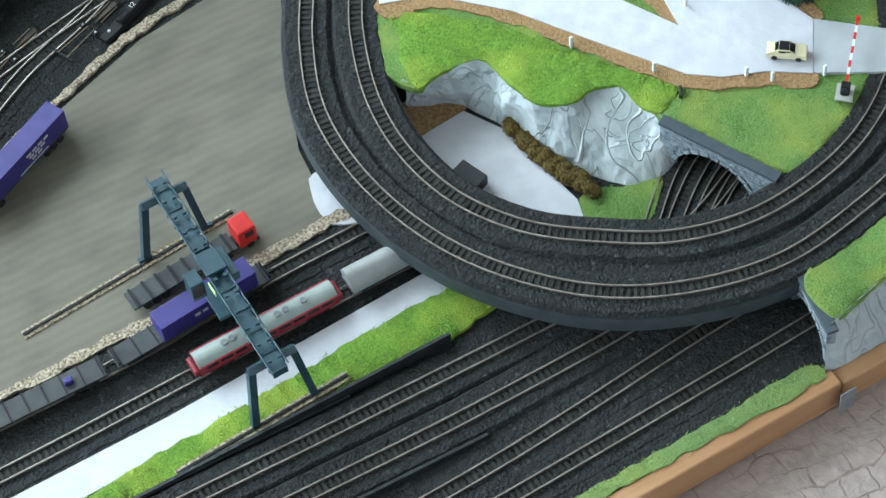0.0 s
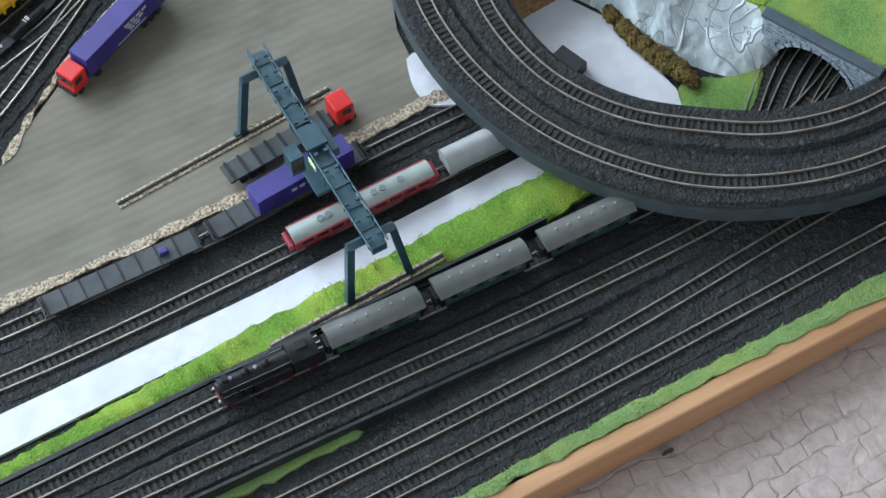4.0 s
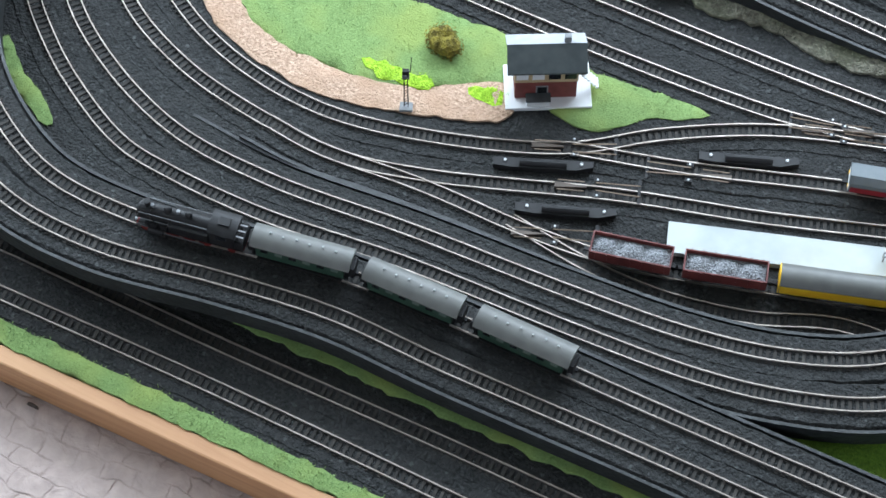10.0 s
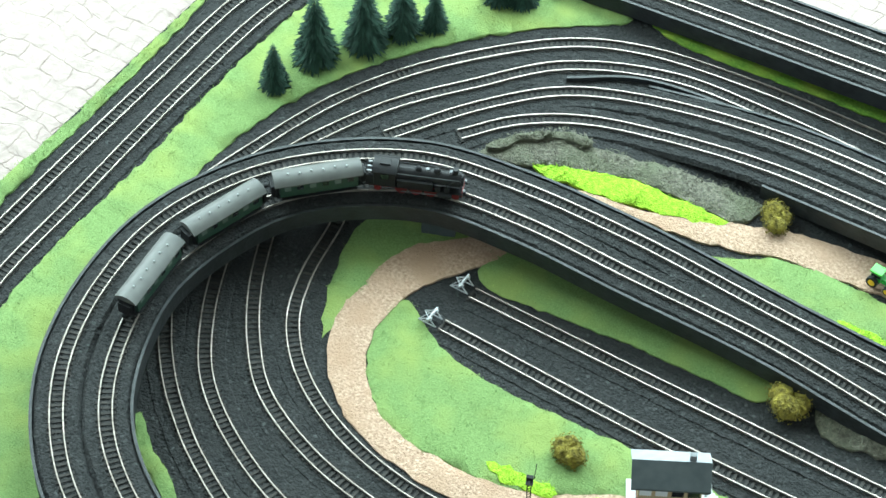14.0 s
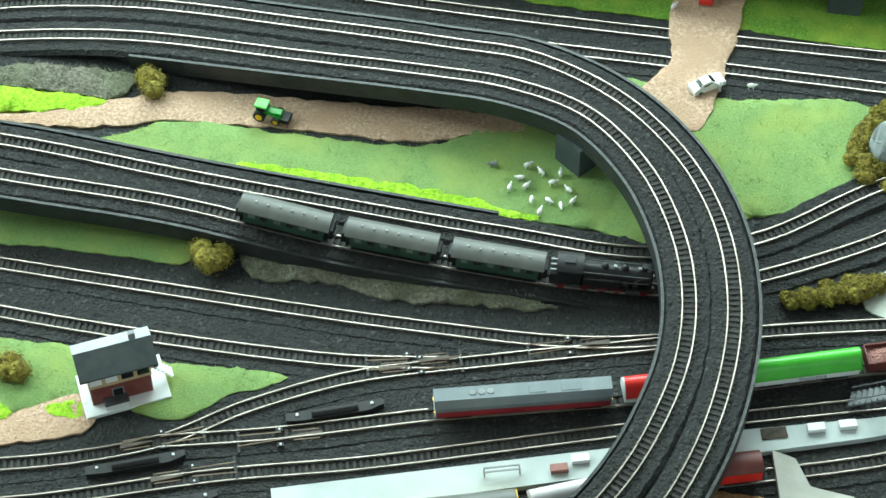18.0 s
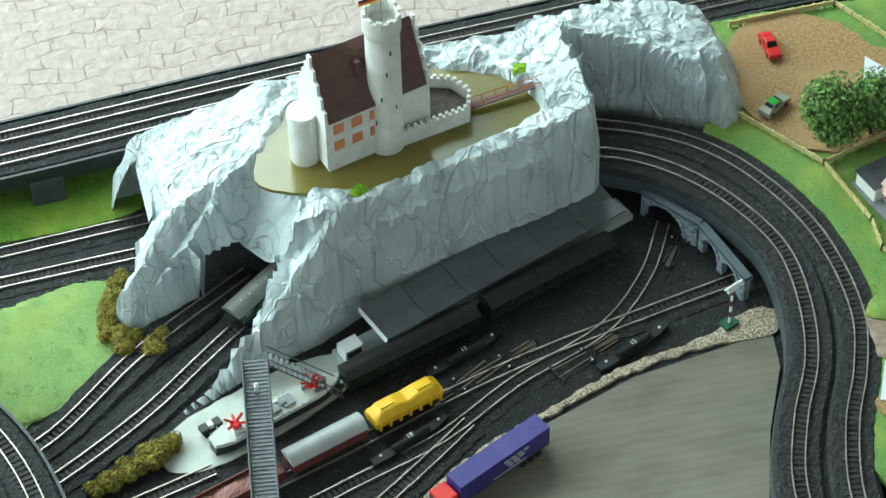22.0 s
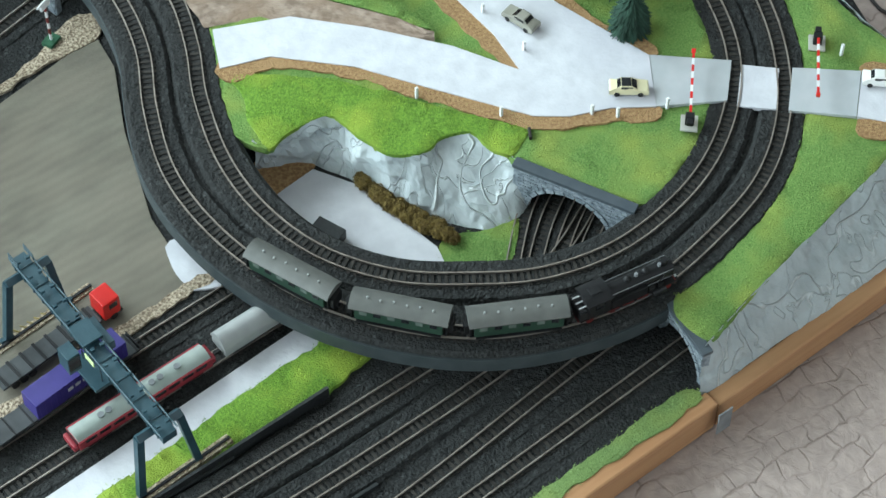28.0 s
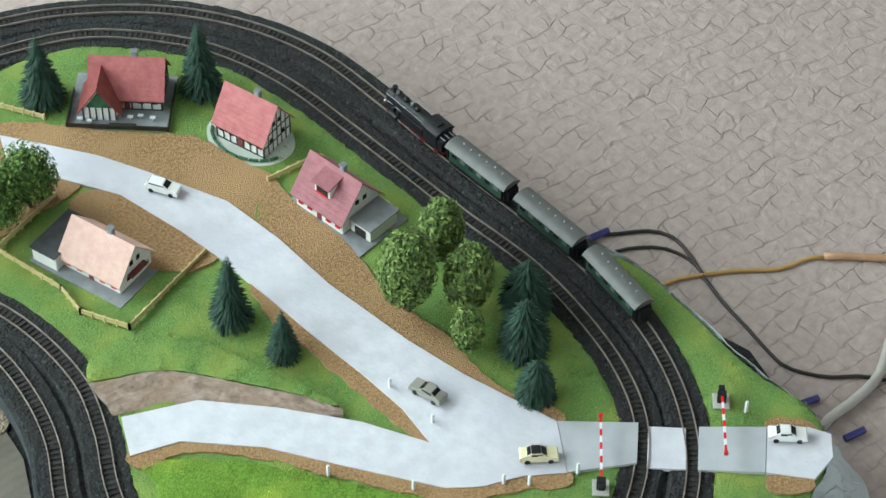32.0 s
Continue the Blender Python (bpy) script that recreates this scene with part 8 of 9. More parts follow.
M_DGREYROOF2 = material("anthracite_canopy_sheet", (0.065, 0.068, 0.075), (0.090, 0.094, 0.102), 60, 0.4)


# ---- rock ----
def edge_distance(px, py, poly, closed=True):
    d = np.full(px.shape, 9.0)
    n = len(poly)
    for i in range(n if closed else n - 1):
        (x0, y0), (x1, y1) = poly[i], poly[(i + 1) % n]
        t = np.clip(((px - x0) * (x1 - x0) + (py - y0) * (y1 - y0)) / ((x1 - x0) ** 2 + (y1 - y0) ** 2 + 1e-12), 0, 1)
        d = np.minimum(d, np.hypot(px - x0 - t * (x1 - x0), py - y0 - t * (y1 - y0)))
    return d


def nearest(p, a, b):
    """Distance to a stretch of line, and the nearest place on it."""
    dx, dy = b[0] - a[0], b[1] - a[1]
    t = min(1, max(0, ((p[0] - a[0]) * dx + (p[1] - a[1]) * dy) / (dx * dx + dy * dy + 1e-12)))
    x, y = a[0] + t * dx, a[1] + t * dy
    return math.hypot(p[0] - x, p[1] - y), x, y


def rock_field(name, label, base, height, slope, basin=None, basin_z=0.09, bores=(), cell=0.0046, seed=3, mat=None, sheer=lambda p, q: False):
    """A plaster hill over a plan outline: steep folded flanks, a rim, an optional basin, and holes where lines run in."""
    bx, by = [p[0] for p in base], [p[1] for p in base]
    xs, ys = np.arange(min(bx), max(bx) + cell, cell), np.arange(min(by), max(by) + cell, cell)
    X, Y = np.meshgrid(xs, ys, indexing="ij")
    ins = inside(X, Y, base)
    d = np.full(X.shape, 9.0)
    for p, q in zip(base, base[1:] + base[:1]):
        if not sheer(p, q):
            d = np.minimum(d, edge_distance(X, Y, [p, q], False))
    d = np.where(ins, d, 0.0)
    top, reach = height(X, Y), slope(X, Y)
    crease, broad = np.zeros(X.shape), np.zeros(X.shape)
    for i, x in enumerate(xs):
        for j, y in enumerate(ys):
            v = Vector((x * 30 + 0.5 * noise.noise(Vector((x * 60, y * 60, 1))), y * 30, top[i, j] * 12 + seed))
            f = noise.voronoi(v)[0]
            g = noise.voronoi(v * 2.6)[0]
            crease[i, j] = min(1.0, (f[1] - f[0]) * 2.2) + 0.45 * min(1.0, (g[1] - g[0]) * 2.2)
            broad[i, j] = noise.fractal(Vector((x * 24, y * 24, seed)), 1.0, 2.0, 3)
    k = np.clip(d / reach, 0, 1)
    Z = top * (k ** 0.55) * (1 + 0.07 * broad * (1 - 0.4 * k)) + (crease - 0.8) * 0.0034 * np.clip(k * 3, 0, 1)
    if basin:
        bi = inside(X, Y, basin)
        bd = edge_distance(X, Y, basin)
        low = basin_z - 0.012
        Z = np.where(bi, np.maximum(low, Z - bd * 1.5), np.maximum(Z, np.where(ins, basin_z + 0.002 - bd * 0.8, 0)))
    keep = ins.copy()
    for line, width, top, near in bores:
        bd = edge_distance(X, Y, line, False)
        keep &= ~((bd < width) & (Z < top + 0.014) & (edge_distance(X, Y, base) < near))
        Z = np.where((bd < width * 1.15) & ins & (edge_distance(X, Y, base) >= near), np.maximum(Z, top + 0.012), Z)
    for line, width, top, near in bores:
        if near < 0.01:
            bd, ed = edge_distance(X, Y, line, False), edge_distance(X, Y, base)
            low = top + 0.012 + 1.3 * np.maximum(ed - near, 0) + 40 * np.maximum(bd - width * 0.5, 0) ** 2
            Z = np.where((bd < width * 1.6) & (ed < 0.045), np.minimum(Z, np.maximum(low, top + 0.012)), Z)
    quad = keep[:-1, :-1] & keep[1:, :-1] & keep[:-1, 1:] & keep[1:, 1:]
    count = np.zeros(X.shape, int)
    for a, b in ((0, 0), (1, 0), (0, 1), (1, 1)):
        count[a:a + quad.shape[0], b:b + quad.shape[1]] += quad
    rim = (count > 0) & (count < 4)
    idx = -np.ones(X.shape, int)
    verts, faces = [], []

    def foot(x, y, z):
        """A vertex of the outer rim goes down to the outline; one beside a bore goes to the bore's edge."""
        for line, width, top, near in bores:
            best = min((nearest((x, y), p, q) for p, q in zip(line, line[1:])), key=lambda r: r[0])
            if near < 0.01 and best[0] < width * 1.2 and z > top:
                edge = min((nearest((x, y), base[i - 1], base[i]) for i in range(len(base))), key=lambda r: r[0])
                if edge[0] < near + cell * 2:
                    return edge[1], edge[2], z
            if best[0] < width + cell * 1.8 and min(nearest((x, y), base[i - 1], base[i])[0] for i in range(len(base))) < near + cell:
                k = width / max(best[0], 1e-4)
                return best[1] + (x - best[1]) * k, best[2] + (y - best[2]) * k, z
        best = min((nearest((x, y), base[i - 1], base[i]) for i in range(len(base))), key=lambda r: r[0])
        return best[1], best[2], -0.002

    jx = np.array([[noise.noise(Vector((x * 90, y * 90, 7))) for y in ys] for x in xs]) * cell * 0.9
    for i in range(len(xs) - 1):
        for j in range(len(ys) - 1):
            if keep[i, j] and keep[i + 1, j] and keep[i, j + 1] and keep[i + 1, j + 1]:
                q = []
                for a, b in ((i, j), (i + 1, j), (i + 1, j + 1), (i, j + 1)):
                    if idx[a, b] < 0:
                        idx[a, b] = len(verts)
                        px_, py_, pz_ = foot(X[a, b], Y[a, b], Z[a, b]) if rim[a, b] else (X[a, b] + jx[a, b], Y[a, b] - jx[a, b], Z[a, b])
                        verts.append((px_ * U, py_ * U, pz_ * U))
                    q.append(idx[a, b])
                faces.append(q)
    ob = mesh_object(name, verts, faces, mat or M_ROCK)
    return tagged(ob, label, "rock", kind="structure")


def loft(name, label, top, foot, z_top, z_foot, mat, category="rock", rows=12, rough=0.004, seed=2, kind="structure", step=0.004):
    """A rough wall between an upper and a lower plan line."""
    a = spline([(*p, z_top) for p in top], step)
    b = spline([(*p, z_foot) for p in foot], step)
    n = max(len(a), len(b))
    a, b = resample(a, count=n), resample(b, count=n)
    s = sides(a)
    v = []
    for i in range(n):
        for j in range(rows + 1):
            t = j / rows
            p = Vector(a[i] * (1 - t) + b[i] * t)
            w = noise.fractal(p * 55 + Vector((0, 0, seed)), 1.0, 2.0, 3) + 0.8 * noise.ridged_multi_fractal(p * 38 + Vector((seed, 0, 0)), 1.0, 2.0, 3, 1.0, 2.0) - 0.8
            p += Vector(s[i]) * w * rough * (1 if 0 < j < rows else 0.35)
            p.z += rough * 0.4 * w * (0 < j < rows)
            v.append(p)
    f = [(i * (rows + 1) + j, i * (rows + 1) + j + 1, (i + 1) * (rows + 1) + j + 1, (i + 1) * (rows + 1) + j) for i in range(n - 1) for j in range(rows)]
    ob = mesh_object(name, v, f, mat)
    return tagged(ob, label, category, kind=kind)


MOAT = [(-0.034, 0.822), (-0.036, 0.803), (-0.011, 0.785), (0.031, 0.775), (0.066, 0.770), (0.099, 0.777), (0.133, 0.787), (0.167, 0.800), (0.201, 0.811), (0.227, 0.822), (0.238, 0.840), (0.232, 0.864), (0.207, 0.889), (0.174, 0.905), (0.135, 0.913), (0.06, 0.912), (0.012, 0.892), (-0.020, 0.860)]
A_MID = [(-0.20, 0.66), (-0.13, 0.722), (-0.04, 0.790), (0.02, 0.83)]
N_MID = [(-0.30, 0.865), (-0.13, 0.873), (0.0, 0.88)]
C_MID = [(0.16, 0.880), (0.24, 0.876), (0.30, 0.857), (0.38, 0.805)]


def hill_height(x, y):
    """The plaster top: high round the moat, lower to the west, a ridge running down to the quay."""
    z = np.interp(x, (-0.18, -0.13, -0.05, -0.01, 0.23, 0.27, 0.30), (0.078, 0.092, 0.118, 0.134, 0.134, 0.150, 0.150))
    ridge = np.interp(x, (-0.15, -0.08, -0.04, 0.0, 0.03), (0.012, 0.030, 0.062, 0.110, 0.134))
    return np.where(y < 0.745, np.minimum(z, ridge), z)


rock_field("rock_hill", "pale grey plaster rock with a castle moat and tunnel mouths",
           [(-0.172, 0.926), (-0.162, 0.905), (-0.155, 0.885), (-0.153, 0.86), (-0.148, 0.835), (-0.165, 0.80), (-0.182, 0.772), (-0.170, 0.762), (-0.148, 0.760), (-0.113, 0.775), (-0.075, 0.792), (-0.057, 0.801), (-0.024, 0.756), (-0.066, 0.708), (-0.147, 0.657), (-0.140, 0.645),
            (-0.07, 0.684), (0.0, 0.708), (0.045, 0.733), (0.10, 0.746), (0.16, 0.764), (0.235, 0.786), (0.280, 0.802), (0.292, 0.820), (0.290, 0.84), (0.287, 0.87), (0.282, 0.90), (0.290, 0.915), (0.280, 0.938), (0.22, 0.944), (0.10, 0.940), (0.0, 0.930), (-0.08, 0.926)],
           hill_height, lambda x, y: np.where(x < -0.075, 0.034, np.where(x < 0.0, 0.016, np.where(x > 0.24, 0.014, 0.017))), MOAT, 0.128, ((A_MID, 0.0235, 0.040, 0.007), (N_MID, 0.036, 0.046, 0.022), (C_MID, 0.040, 0.088, 0.03)),
           sheer=lambda p, q: p[1] > 0.92 and q[1] > 0.92)
rock_field("rock_spur", "grey plaster rock spur beside the curved line",
           [(0.20, 0.945), (0.225, 0.935), (0.262, 0.918), (0.31, 0.904), (0.355, 0.885), (0.392, 0.856), (0.410, 0.834), (0.437, 0.845), (0.455, 0.875), (0.463, 0.92), (0.457, 0.955), (0.40, 0.968), (0.32, 0.968), (0.26, 0.955), (0.21, 0.95)],
           lambda x, y: np.interp(x, (0.20, 0.30, 0.40, 0.46), (0.134, 0.130, 0.112, 0.085)), lambda x, y: np.where(x > 0.40, 0.035, 0.013), seed=6, sheer=lambda p, q: p[1] > 0.93 and q[1] > 0.93)
patch("moat", MOAT, 0.1040, M_WATER, "still olive-green water of the castle moat", "water", amount=0.0008, thick=0.003)
bush("yellow-green foam tuft on the rock", 0.226, 0.884, 0.128, 0.008, 31, M_LIME)
bush("lime foam tuft at the moat", 0.050, 0.766, 0.131, 0.005, 32, M_LIME, 2.0, 14)
bush("lime foam tuft behind the castle", 0.135, 0.916, 0.130, 0.006, 33, M_LIME)
bush("olive foam tuft on the rock edge", 0.165, 0.936, 0.118, 0.008, 34)
loft("cliff", "pale grey plaster cliff above the hollow", CLIFF_TOP, CLIFF_FOOT, PLATEAU_Z / U + 0.001, 0.0, M_ROCK, rough=0.006)
loft("cork_wall", "brown cork bark retaining wall beside the road", [(0.468, 0.586), (0.485, 0.577), (0.510, 0.567), (0.538, 0.545), (0.566, 0.510), (0.598, 0.467), (0.624, 0.424)], [(0.466, 0.548), (0.480, 0.543), (0.514, 0.524), (0.549, 0.487), (0.578, 0.458), (0.600, 0.438), (0.622, 0.420)], PLATEAU_Z / U + 0.008, PLATEAU_Z / U, M_BARKWALL, "wall", rough=0.0022, step=0.0018, rows=16)
patch("grass_slope", [(0.470, 0.590), (0.485, 0.580), (0.510, 0.569), (0.538, 0.548), (0.566, 0.513), (0.598, 0.470), (0.624, 0.427), (0.615, 0.46), (0.59, 0.525), (0.56, 0.580), (0.52, 0.61), (0.485, 0.61)], PLATEAU_Z + 0.006, M_LAWN, "green grass slope above the cork wall", "grass", thick=0.008, relief=0.002, amount=0.001)
loft("rock_bank", "grey plaster rock face above the frame board", [(0.617, 0.040), (0.640, 0.047), (0.72, 0.066), (0.82, 0.088), (0.87, 0.100), (0.925, 0.125), (0.948, 0.17)], [(0.606, 0.027), (0.62, 0.026), (0.70, 0.030), (0.80, 0.034), (0.90, 0.046), (0.955, 0.10), (0.965, 0.16)], PLATEAU_Z / U, 0.0, M_ROCK, rough=0.003)
loft("rock_bank", "grey plaster rock face at the outer corner", [(0.948, 0.165), (0.944, 0.24), (0.946, 0.31), (0.945, 0.40), (0.930, 0.45)], [(0.965, 0.15), (0.975, 0.24), (0.965, 0.31), (0.955, 0.40), (0.940, 0.45)], PLATEAU_Z / U, -0.032, M_ROCK, rough=0.003)


# ---- masonry ----
def arch_wall(name, label, a, b, z0, z1, thick, arches, stone=True):
    """A wall between two plan points with round-headed openings given as (start, end, top) along it, in metres."""
    p, q = Vector((a[0] * U, a[1] * U, 0)), Vector((b[0] * U, b[1] * U, 0))
    L = (q - p).length
    thing = new(name)
    tagged(thing, label, "stone wall", group="stone arches")
    bm = bmesh.new()
    n = 110
    for i in range(n):
        x0, x1 = L * i / n, L * (i + 1) / n
        xm = (x0 + x1) / 2
        low = z0
        for s, e, top in arches:
            if s < xm < e:
                r = (e - s) / 2
                low = top - r + math.sqrt(max(0, r * r - (xm - (s + e) / 2) ** 2))
        if low < z1 - 0.0008:
            c = [bm.verts.new((x, y, z)) for z in (low, z1) for x, y in ((x0, 0), (x1, 0), (x1, thick), (x0, thick))]
            for f in ((3, 2, 1, 0), (4, 5, 6, 7), (0, 1, 5, 4), (2, 3, 7, 6)) + (((1, 2, 6, 5), (3, 0, 4, 7))):
                bm.faces.new([c[k] for k in f])
    bmesh.ops.remove_doubles(bm, verts=bm.verts[:], dist=1e-6)
    part("masonry", bm, M_STONE, thing)
    box_part("coping", (-0.001, L + 0.001, -0.0012, thick + 0.0008, z1, z1 + 0.0032), M_ARCH, thing, "slate-blue coping")
    for s, e, top in arches:
        r = (e - s) / 2
        c = (s + e) / 2
        for k in range(13):
            t0, t1 = math.pi * k / 13 + 0.02, math.pi * (k + 1) / 13 - 0.02
            bm = bmesh.new()
            ring = [(c + rr * math.cos(t), yy, top - r + rr * math.sin(t)) for yy in (-0.0012, 0.001) for rr, t in ((r, t0), (r + 0.0035, t0), (r + 0.0035, t1), (r, t1))]
            w = [bm.verts.new(x) for x in ring]
            for f in ((0, 1, 2, 3), (7, 6, 5, 4), (0, 4, 5, 1), (1, 5, 6, 2), (2, 6, 7, 3), (3, 7, 4, 0)):
                bm.faces.new([w[x] for x in f])
            bmesh.ops.recalc_face_normals(bm, faces=bm.faces[:])
            part("voussoir", bm, M_STONE, thing)
    # stones of the face, in courses
    r = random.Random(5)
    row = 0
    z = z0 + 0.0004
    while stone and z < z1 - 0.002:
        x = -0.003 * r.random()
        while x < L - 0.002:
            w = r.uniform(0.0038, 0.0062)
            xm = x + w / 2
            free = all(not (s - 0.003 < xm < e + 0.003 and z < top + 0.003 and math.hypot(xm - (s + e) / 2, max(0, z + 0.0015 - (top - (e - s) / 2))) < (e - s) / 2 + 0.0048) for s, e, top in arches)
            if free and x > 0:
                box_part("stone", (x + 0.0002, min(x + w - 0.0002, L), -0.0007 - 0.0004 * r.random(), 0.0002, z + 0.0002, z + 0.0030), M_STONE, thing, bevel=0)
            x += w
        z += 0.0034
        row += 1
    thing.matrix_basis = Matrix.Translation(p) @ pose(0, 0, 0, 0, 0, math.degrees(math.atan2(q.y - p.y, q.x - p.x)))
    return thing


arch_wall("bridge_wall", "blue-grey stone bridge wall with a wide dark arch", (0.598, 0.272), (0.650, 0.176), 0.0, PLATEAU_Z - 0.001, 0.006, ((0.012, 0.074, 0.031),))
arch_wall("tunnel_portal", "blue-grey stone tunnel portal in the grass bank", (0.620, 0.100), (0.612, 0.036), 0.0, 0.036, 0.006, ((0.004, 0.052, 0.028),))
arch_wall("viaduct_wall", "blue-grey stone viaduct arches under the curve", (0.322, 0.797), (0.362, 0.746), 0.0, 0.026, 0.005, ((0.004, 0.040, 0.0245),))
arch_wall("viaduct_wall", "blue-grey stone viaduct arches under the curve", (0.363, 0.744), (0.385, 0.672), 0.0, 0.026, 0.005, ((0.006, 0.026, 0.0235), (0.032, 0.052, 0.0235)))


# ---- supports under the raised lines ----
def block(x, y, z1, turn=0.0, w=0.022, d=0.014):
    ob = box_part("support_block", (-w / 2, w / 2, -d / 2, d / 2, -0.003, z1), M_PILLAR, None, bevel=0.0006)
    tagged(ob, "slate-grey block under the raised line", "support", group="support blocks")
    stand(ob, x, y, 0.004, turn)


for x in (-0.905, -0.745, -0.575, -0.405, -0.229, -0.075):
    block(x, 0.092 + (x + 0.575) * 0.05, max(0.006, (0.0388 - 0.0336 * (x + 0.575)) * U - 0.014 - 0.001), 2, 0.030, 0.030)
for x, y, z, turn in ((-1.087, 0.520, 0.025, 25), (-0.432, 0.700, 0.031, -35), (-0.615, 0.752, 0.024, 0), (-0.300, 0.415, 0.030, 80), (-0.285, 0.60, 0.031, 70), (-0.40, 0.235, 0.016, 30),
                      (-0.485, 0.935, 0.026, 5), (-0.222, 0.945, 0.026, 5), (-0.70, 0.915, 0.018, 5), (0.425, 0.215, 0.026, -50), (0.61, 0.132, 0.026, 0), (0.38, 0.36, 0.026, 90), (0.755, 0.165, 0.026, 35), (0.50, 0.165, 0.026, -30)):
    block(x, y, z, turn, 0.026, 0.018)
ob = box_part("retaining_block", (-0.004, 0.004, -0.008, 0.008, -0.002, 0.024), M_PILLAR, None)
stand(tagged(ob, "slate-grey pier at the end of the verge", "pier"), 0.437, 0.222, 0.004, 8)


def wall_strip(label, pts, z0, h, w=0.0022, mat=None):
    v, f = sweep(spline([(x, y, 0) for x, y in pts], 0.006), [(-w / 2, z0), (w / 2, z0), (w / 2, z0 + h), (-w / 2, z0 + h)])
    ob = mesh_object("edge_wall", v, f, mat or M_FASCIA)
    tagged(ob, label, "wall", kind="structure")


wall_strip("low black edge wall beside the verge", [(0.36, 0.199), (0.2, 0.193), (0.0, 0.186), (-0.2, 0.176), (-0.42, 0.163)], -0.002, 0.016)
wall_strip("low black edge strip between the yard and the ring tracks", [(-0.955, 0.205), (-0.90, 0.203), (-0.82, 0.213), (-0.70, 0.222), (-0.60, 0.218), (-0.52, 0.228), (-0.45, 0.255)], -0.001, 0.0065)
wall_strip("black edge wall between the rear lines", [(-1.09, 0.745), (-1.03, 0.785), (-0.93, 0.803), (-0.78, 0.802), (-0.60, 0.806)], -0.001, 0.008)


# ---- platforms, canopy, ship, footbridge ----
def slab(name, label, pts, z0, z1, mat, category):
    ob = patch(name, pts, z1, mat, label, category, straight=True, thick=z1 - z0, kind="")
    return ob


slab("loading_platform", "long pale grey loading platform in the yard", [(-0.594, 0.276), (-0.605, 0.303), (-0.338, 0.406), (-0.238, 0.447), (-0.135, 0.483), (-0.030, 0.524), (-0.022, 0.516), (-0.135, 0.463), (-0.232, 0.424), (-0.335, 0.380), (-0.50, 0.3135)], 0.002, 0.0075, M_PLATFORM, "platform")
slab("loading_ramp", "pale grey concrete loading ramp", [(-0.212, 0.432), (-0.192, 0.428), (-0.176, 0.404), (-0.140, 0.402), (-0.134, 0.378), (-0.191, 0.362)], 0.002, 0.0085, M_CONC2, "ramp")
for x, y, turn in ((-0.379, 0.374, 20), (-0.364, 0.387, 20), (-0.180, 0.461, 20), (-0.155, 0.470, 20)):
    ob = box_part("platform_crate", (-0.006, 0.006, -0.003, 0.003, 0, 0.004), M_OXIDELOAD if x < -0.37 else M_WHITE, None)
    stand(tagged(ob, "small crate on the loading platform", "crate", group="platform crates"), x, y, 0.0075 / U, turn)
ob = box_part("floor_hatch", (-0.009, 0.009, -0.0045, 0.0045, 0, 0.0008), M_BARK, None)
stand(tagged(ob, "brown framed hatch on the loading platform", "hatch"), -0.213, 0.449, 0.0077 / U, 20)


def trolley_frame():
    """Low open frame with four thin legs on the loading platform."""
    thing = empty("frame_stand")
    tagged(thing, "low pale grey frame stand on the loading platform", "stand")
    for y in (-0.0016, 0.0016):
        bm = bmesh.new()
        bm_box(bm, -0.0125, 0.0125, y - 0.0005, y + 0.0005, 0.0058, 0.0066)
        part("top_rail", bm, M_CONC, thing)
        for x in (-0.0120, 0.0120):
            bm = bmesh.new()
            bm_box(bm, x - 0.0004, x + 0.0004, y - 0.0004, y + 0.0004, 0, 0.0058)
            part("leg", bm, M_CONC, thing)
    return stand(thing, -0.424, 0.360, 0.0075 / U, 20)


trolley_frame()


def platform_roof():
    thing = empty("station_canopy")
    tagged(thing, "long dark grey platform canopy on posts", "canopy")
    a, b = Vector((0.046 * U, 0.694 * U, 0)), Vector((0.293 * U, 0.797 * U, 0))
    turn = math.degrees(math.atan2(b.y - a.y, b.x - a.x))
    m = Matrix.Translation(a) @ pose(0, 0, 0, 0, 0, turn)
    L = (b - a).length

    def put(o):
        o.matrix_basis = m
        return o
    put(box_part("platform", (-0.030, L + 0.014, -0.010, 0.012, 0.0, 0.008), M_PLATFORM, thing, "pale grey platform"))
    for i in range(6):
        x0, x1 = L * i / 6 + 0.0003, L * (i + 1) / 6 - 0.0003
        put(extrude_x("roof_panel", [(-0.0185, 0.0285), (0.0, 0.0262), (0.0185, 0.0292), (0.0185, 0.0304), (0.0, 0.0276), (-0.0185, 0.0297)], x0, x1, M_DGREYROOF2, thing))
        put(box_part("post", ((x0 + x1) / 2 - 0.0008, (x0 + x1) / 2 + 0.0008, -0.0008, 0.0008, 0.008, 0.0265), M_STEEL, thing, bevel=0))
    put(box_part("gable_board", (-0.0012, 0.0, -0.0185, 0.0185, 0.0250, 0.0300), M_WHITE, thing, "white end board", bevel=0))
    k = put(box_part("kiosk", (-0.028, -0.012, -0.004, 0.008, 0.008, 0.0185), M_WHITE, thing, "small white kiosk"))
    put(box_part("kiosk_window", (-0.026, -0.014, -0.0043, -0.004, 0.011, 0.0165), M_GLASS, thing, bevel=0))


platform_roof()


M_NAVY = material("navy_hull", (0.010, 0.014, 0.028), (0.018, 0.024, 0.042), 80, 0.4)
M_BRIDGE = material("smoke_grey_plastic", (0.075, 0.08, 0.088), (0.115, 0.122, 0.13), 120, 0.4, bump=0.2)


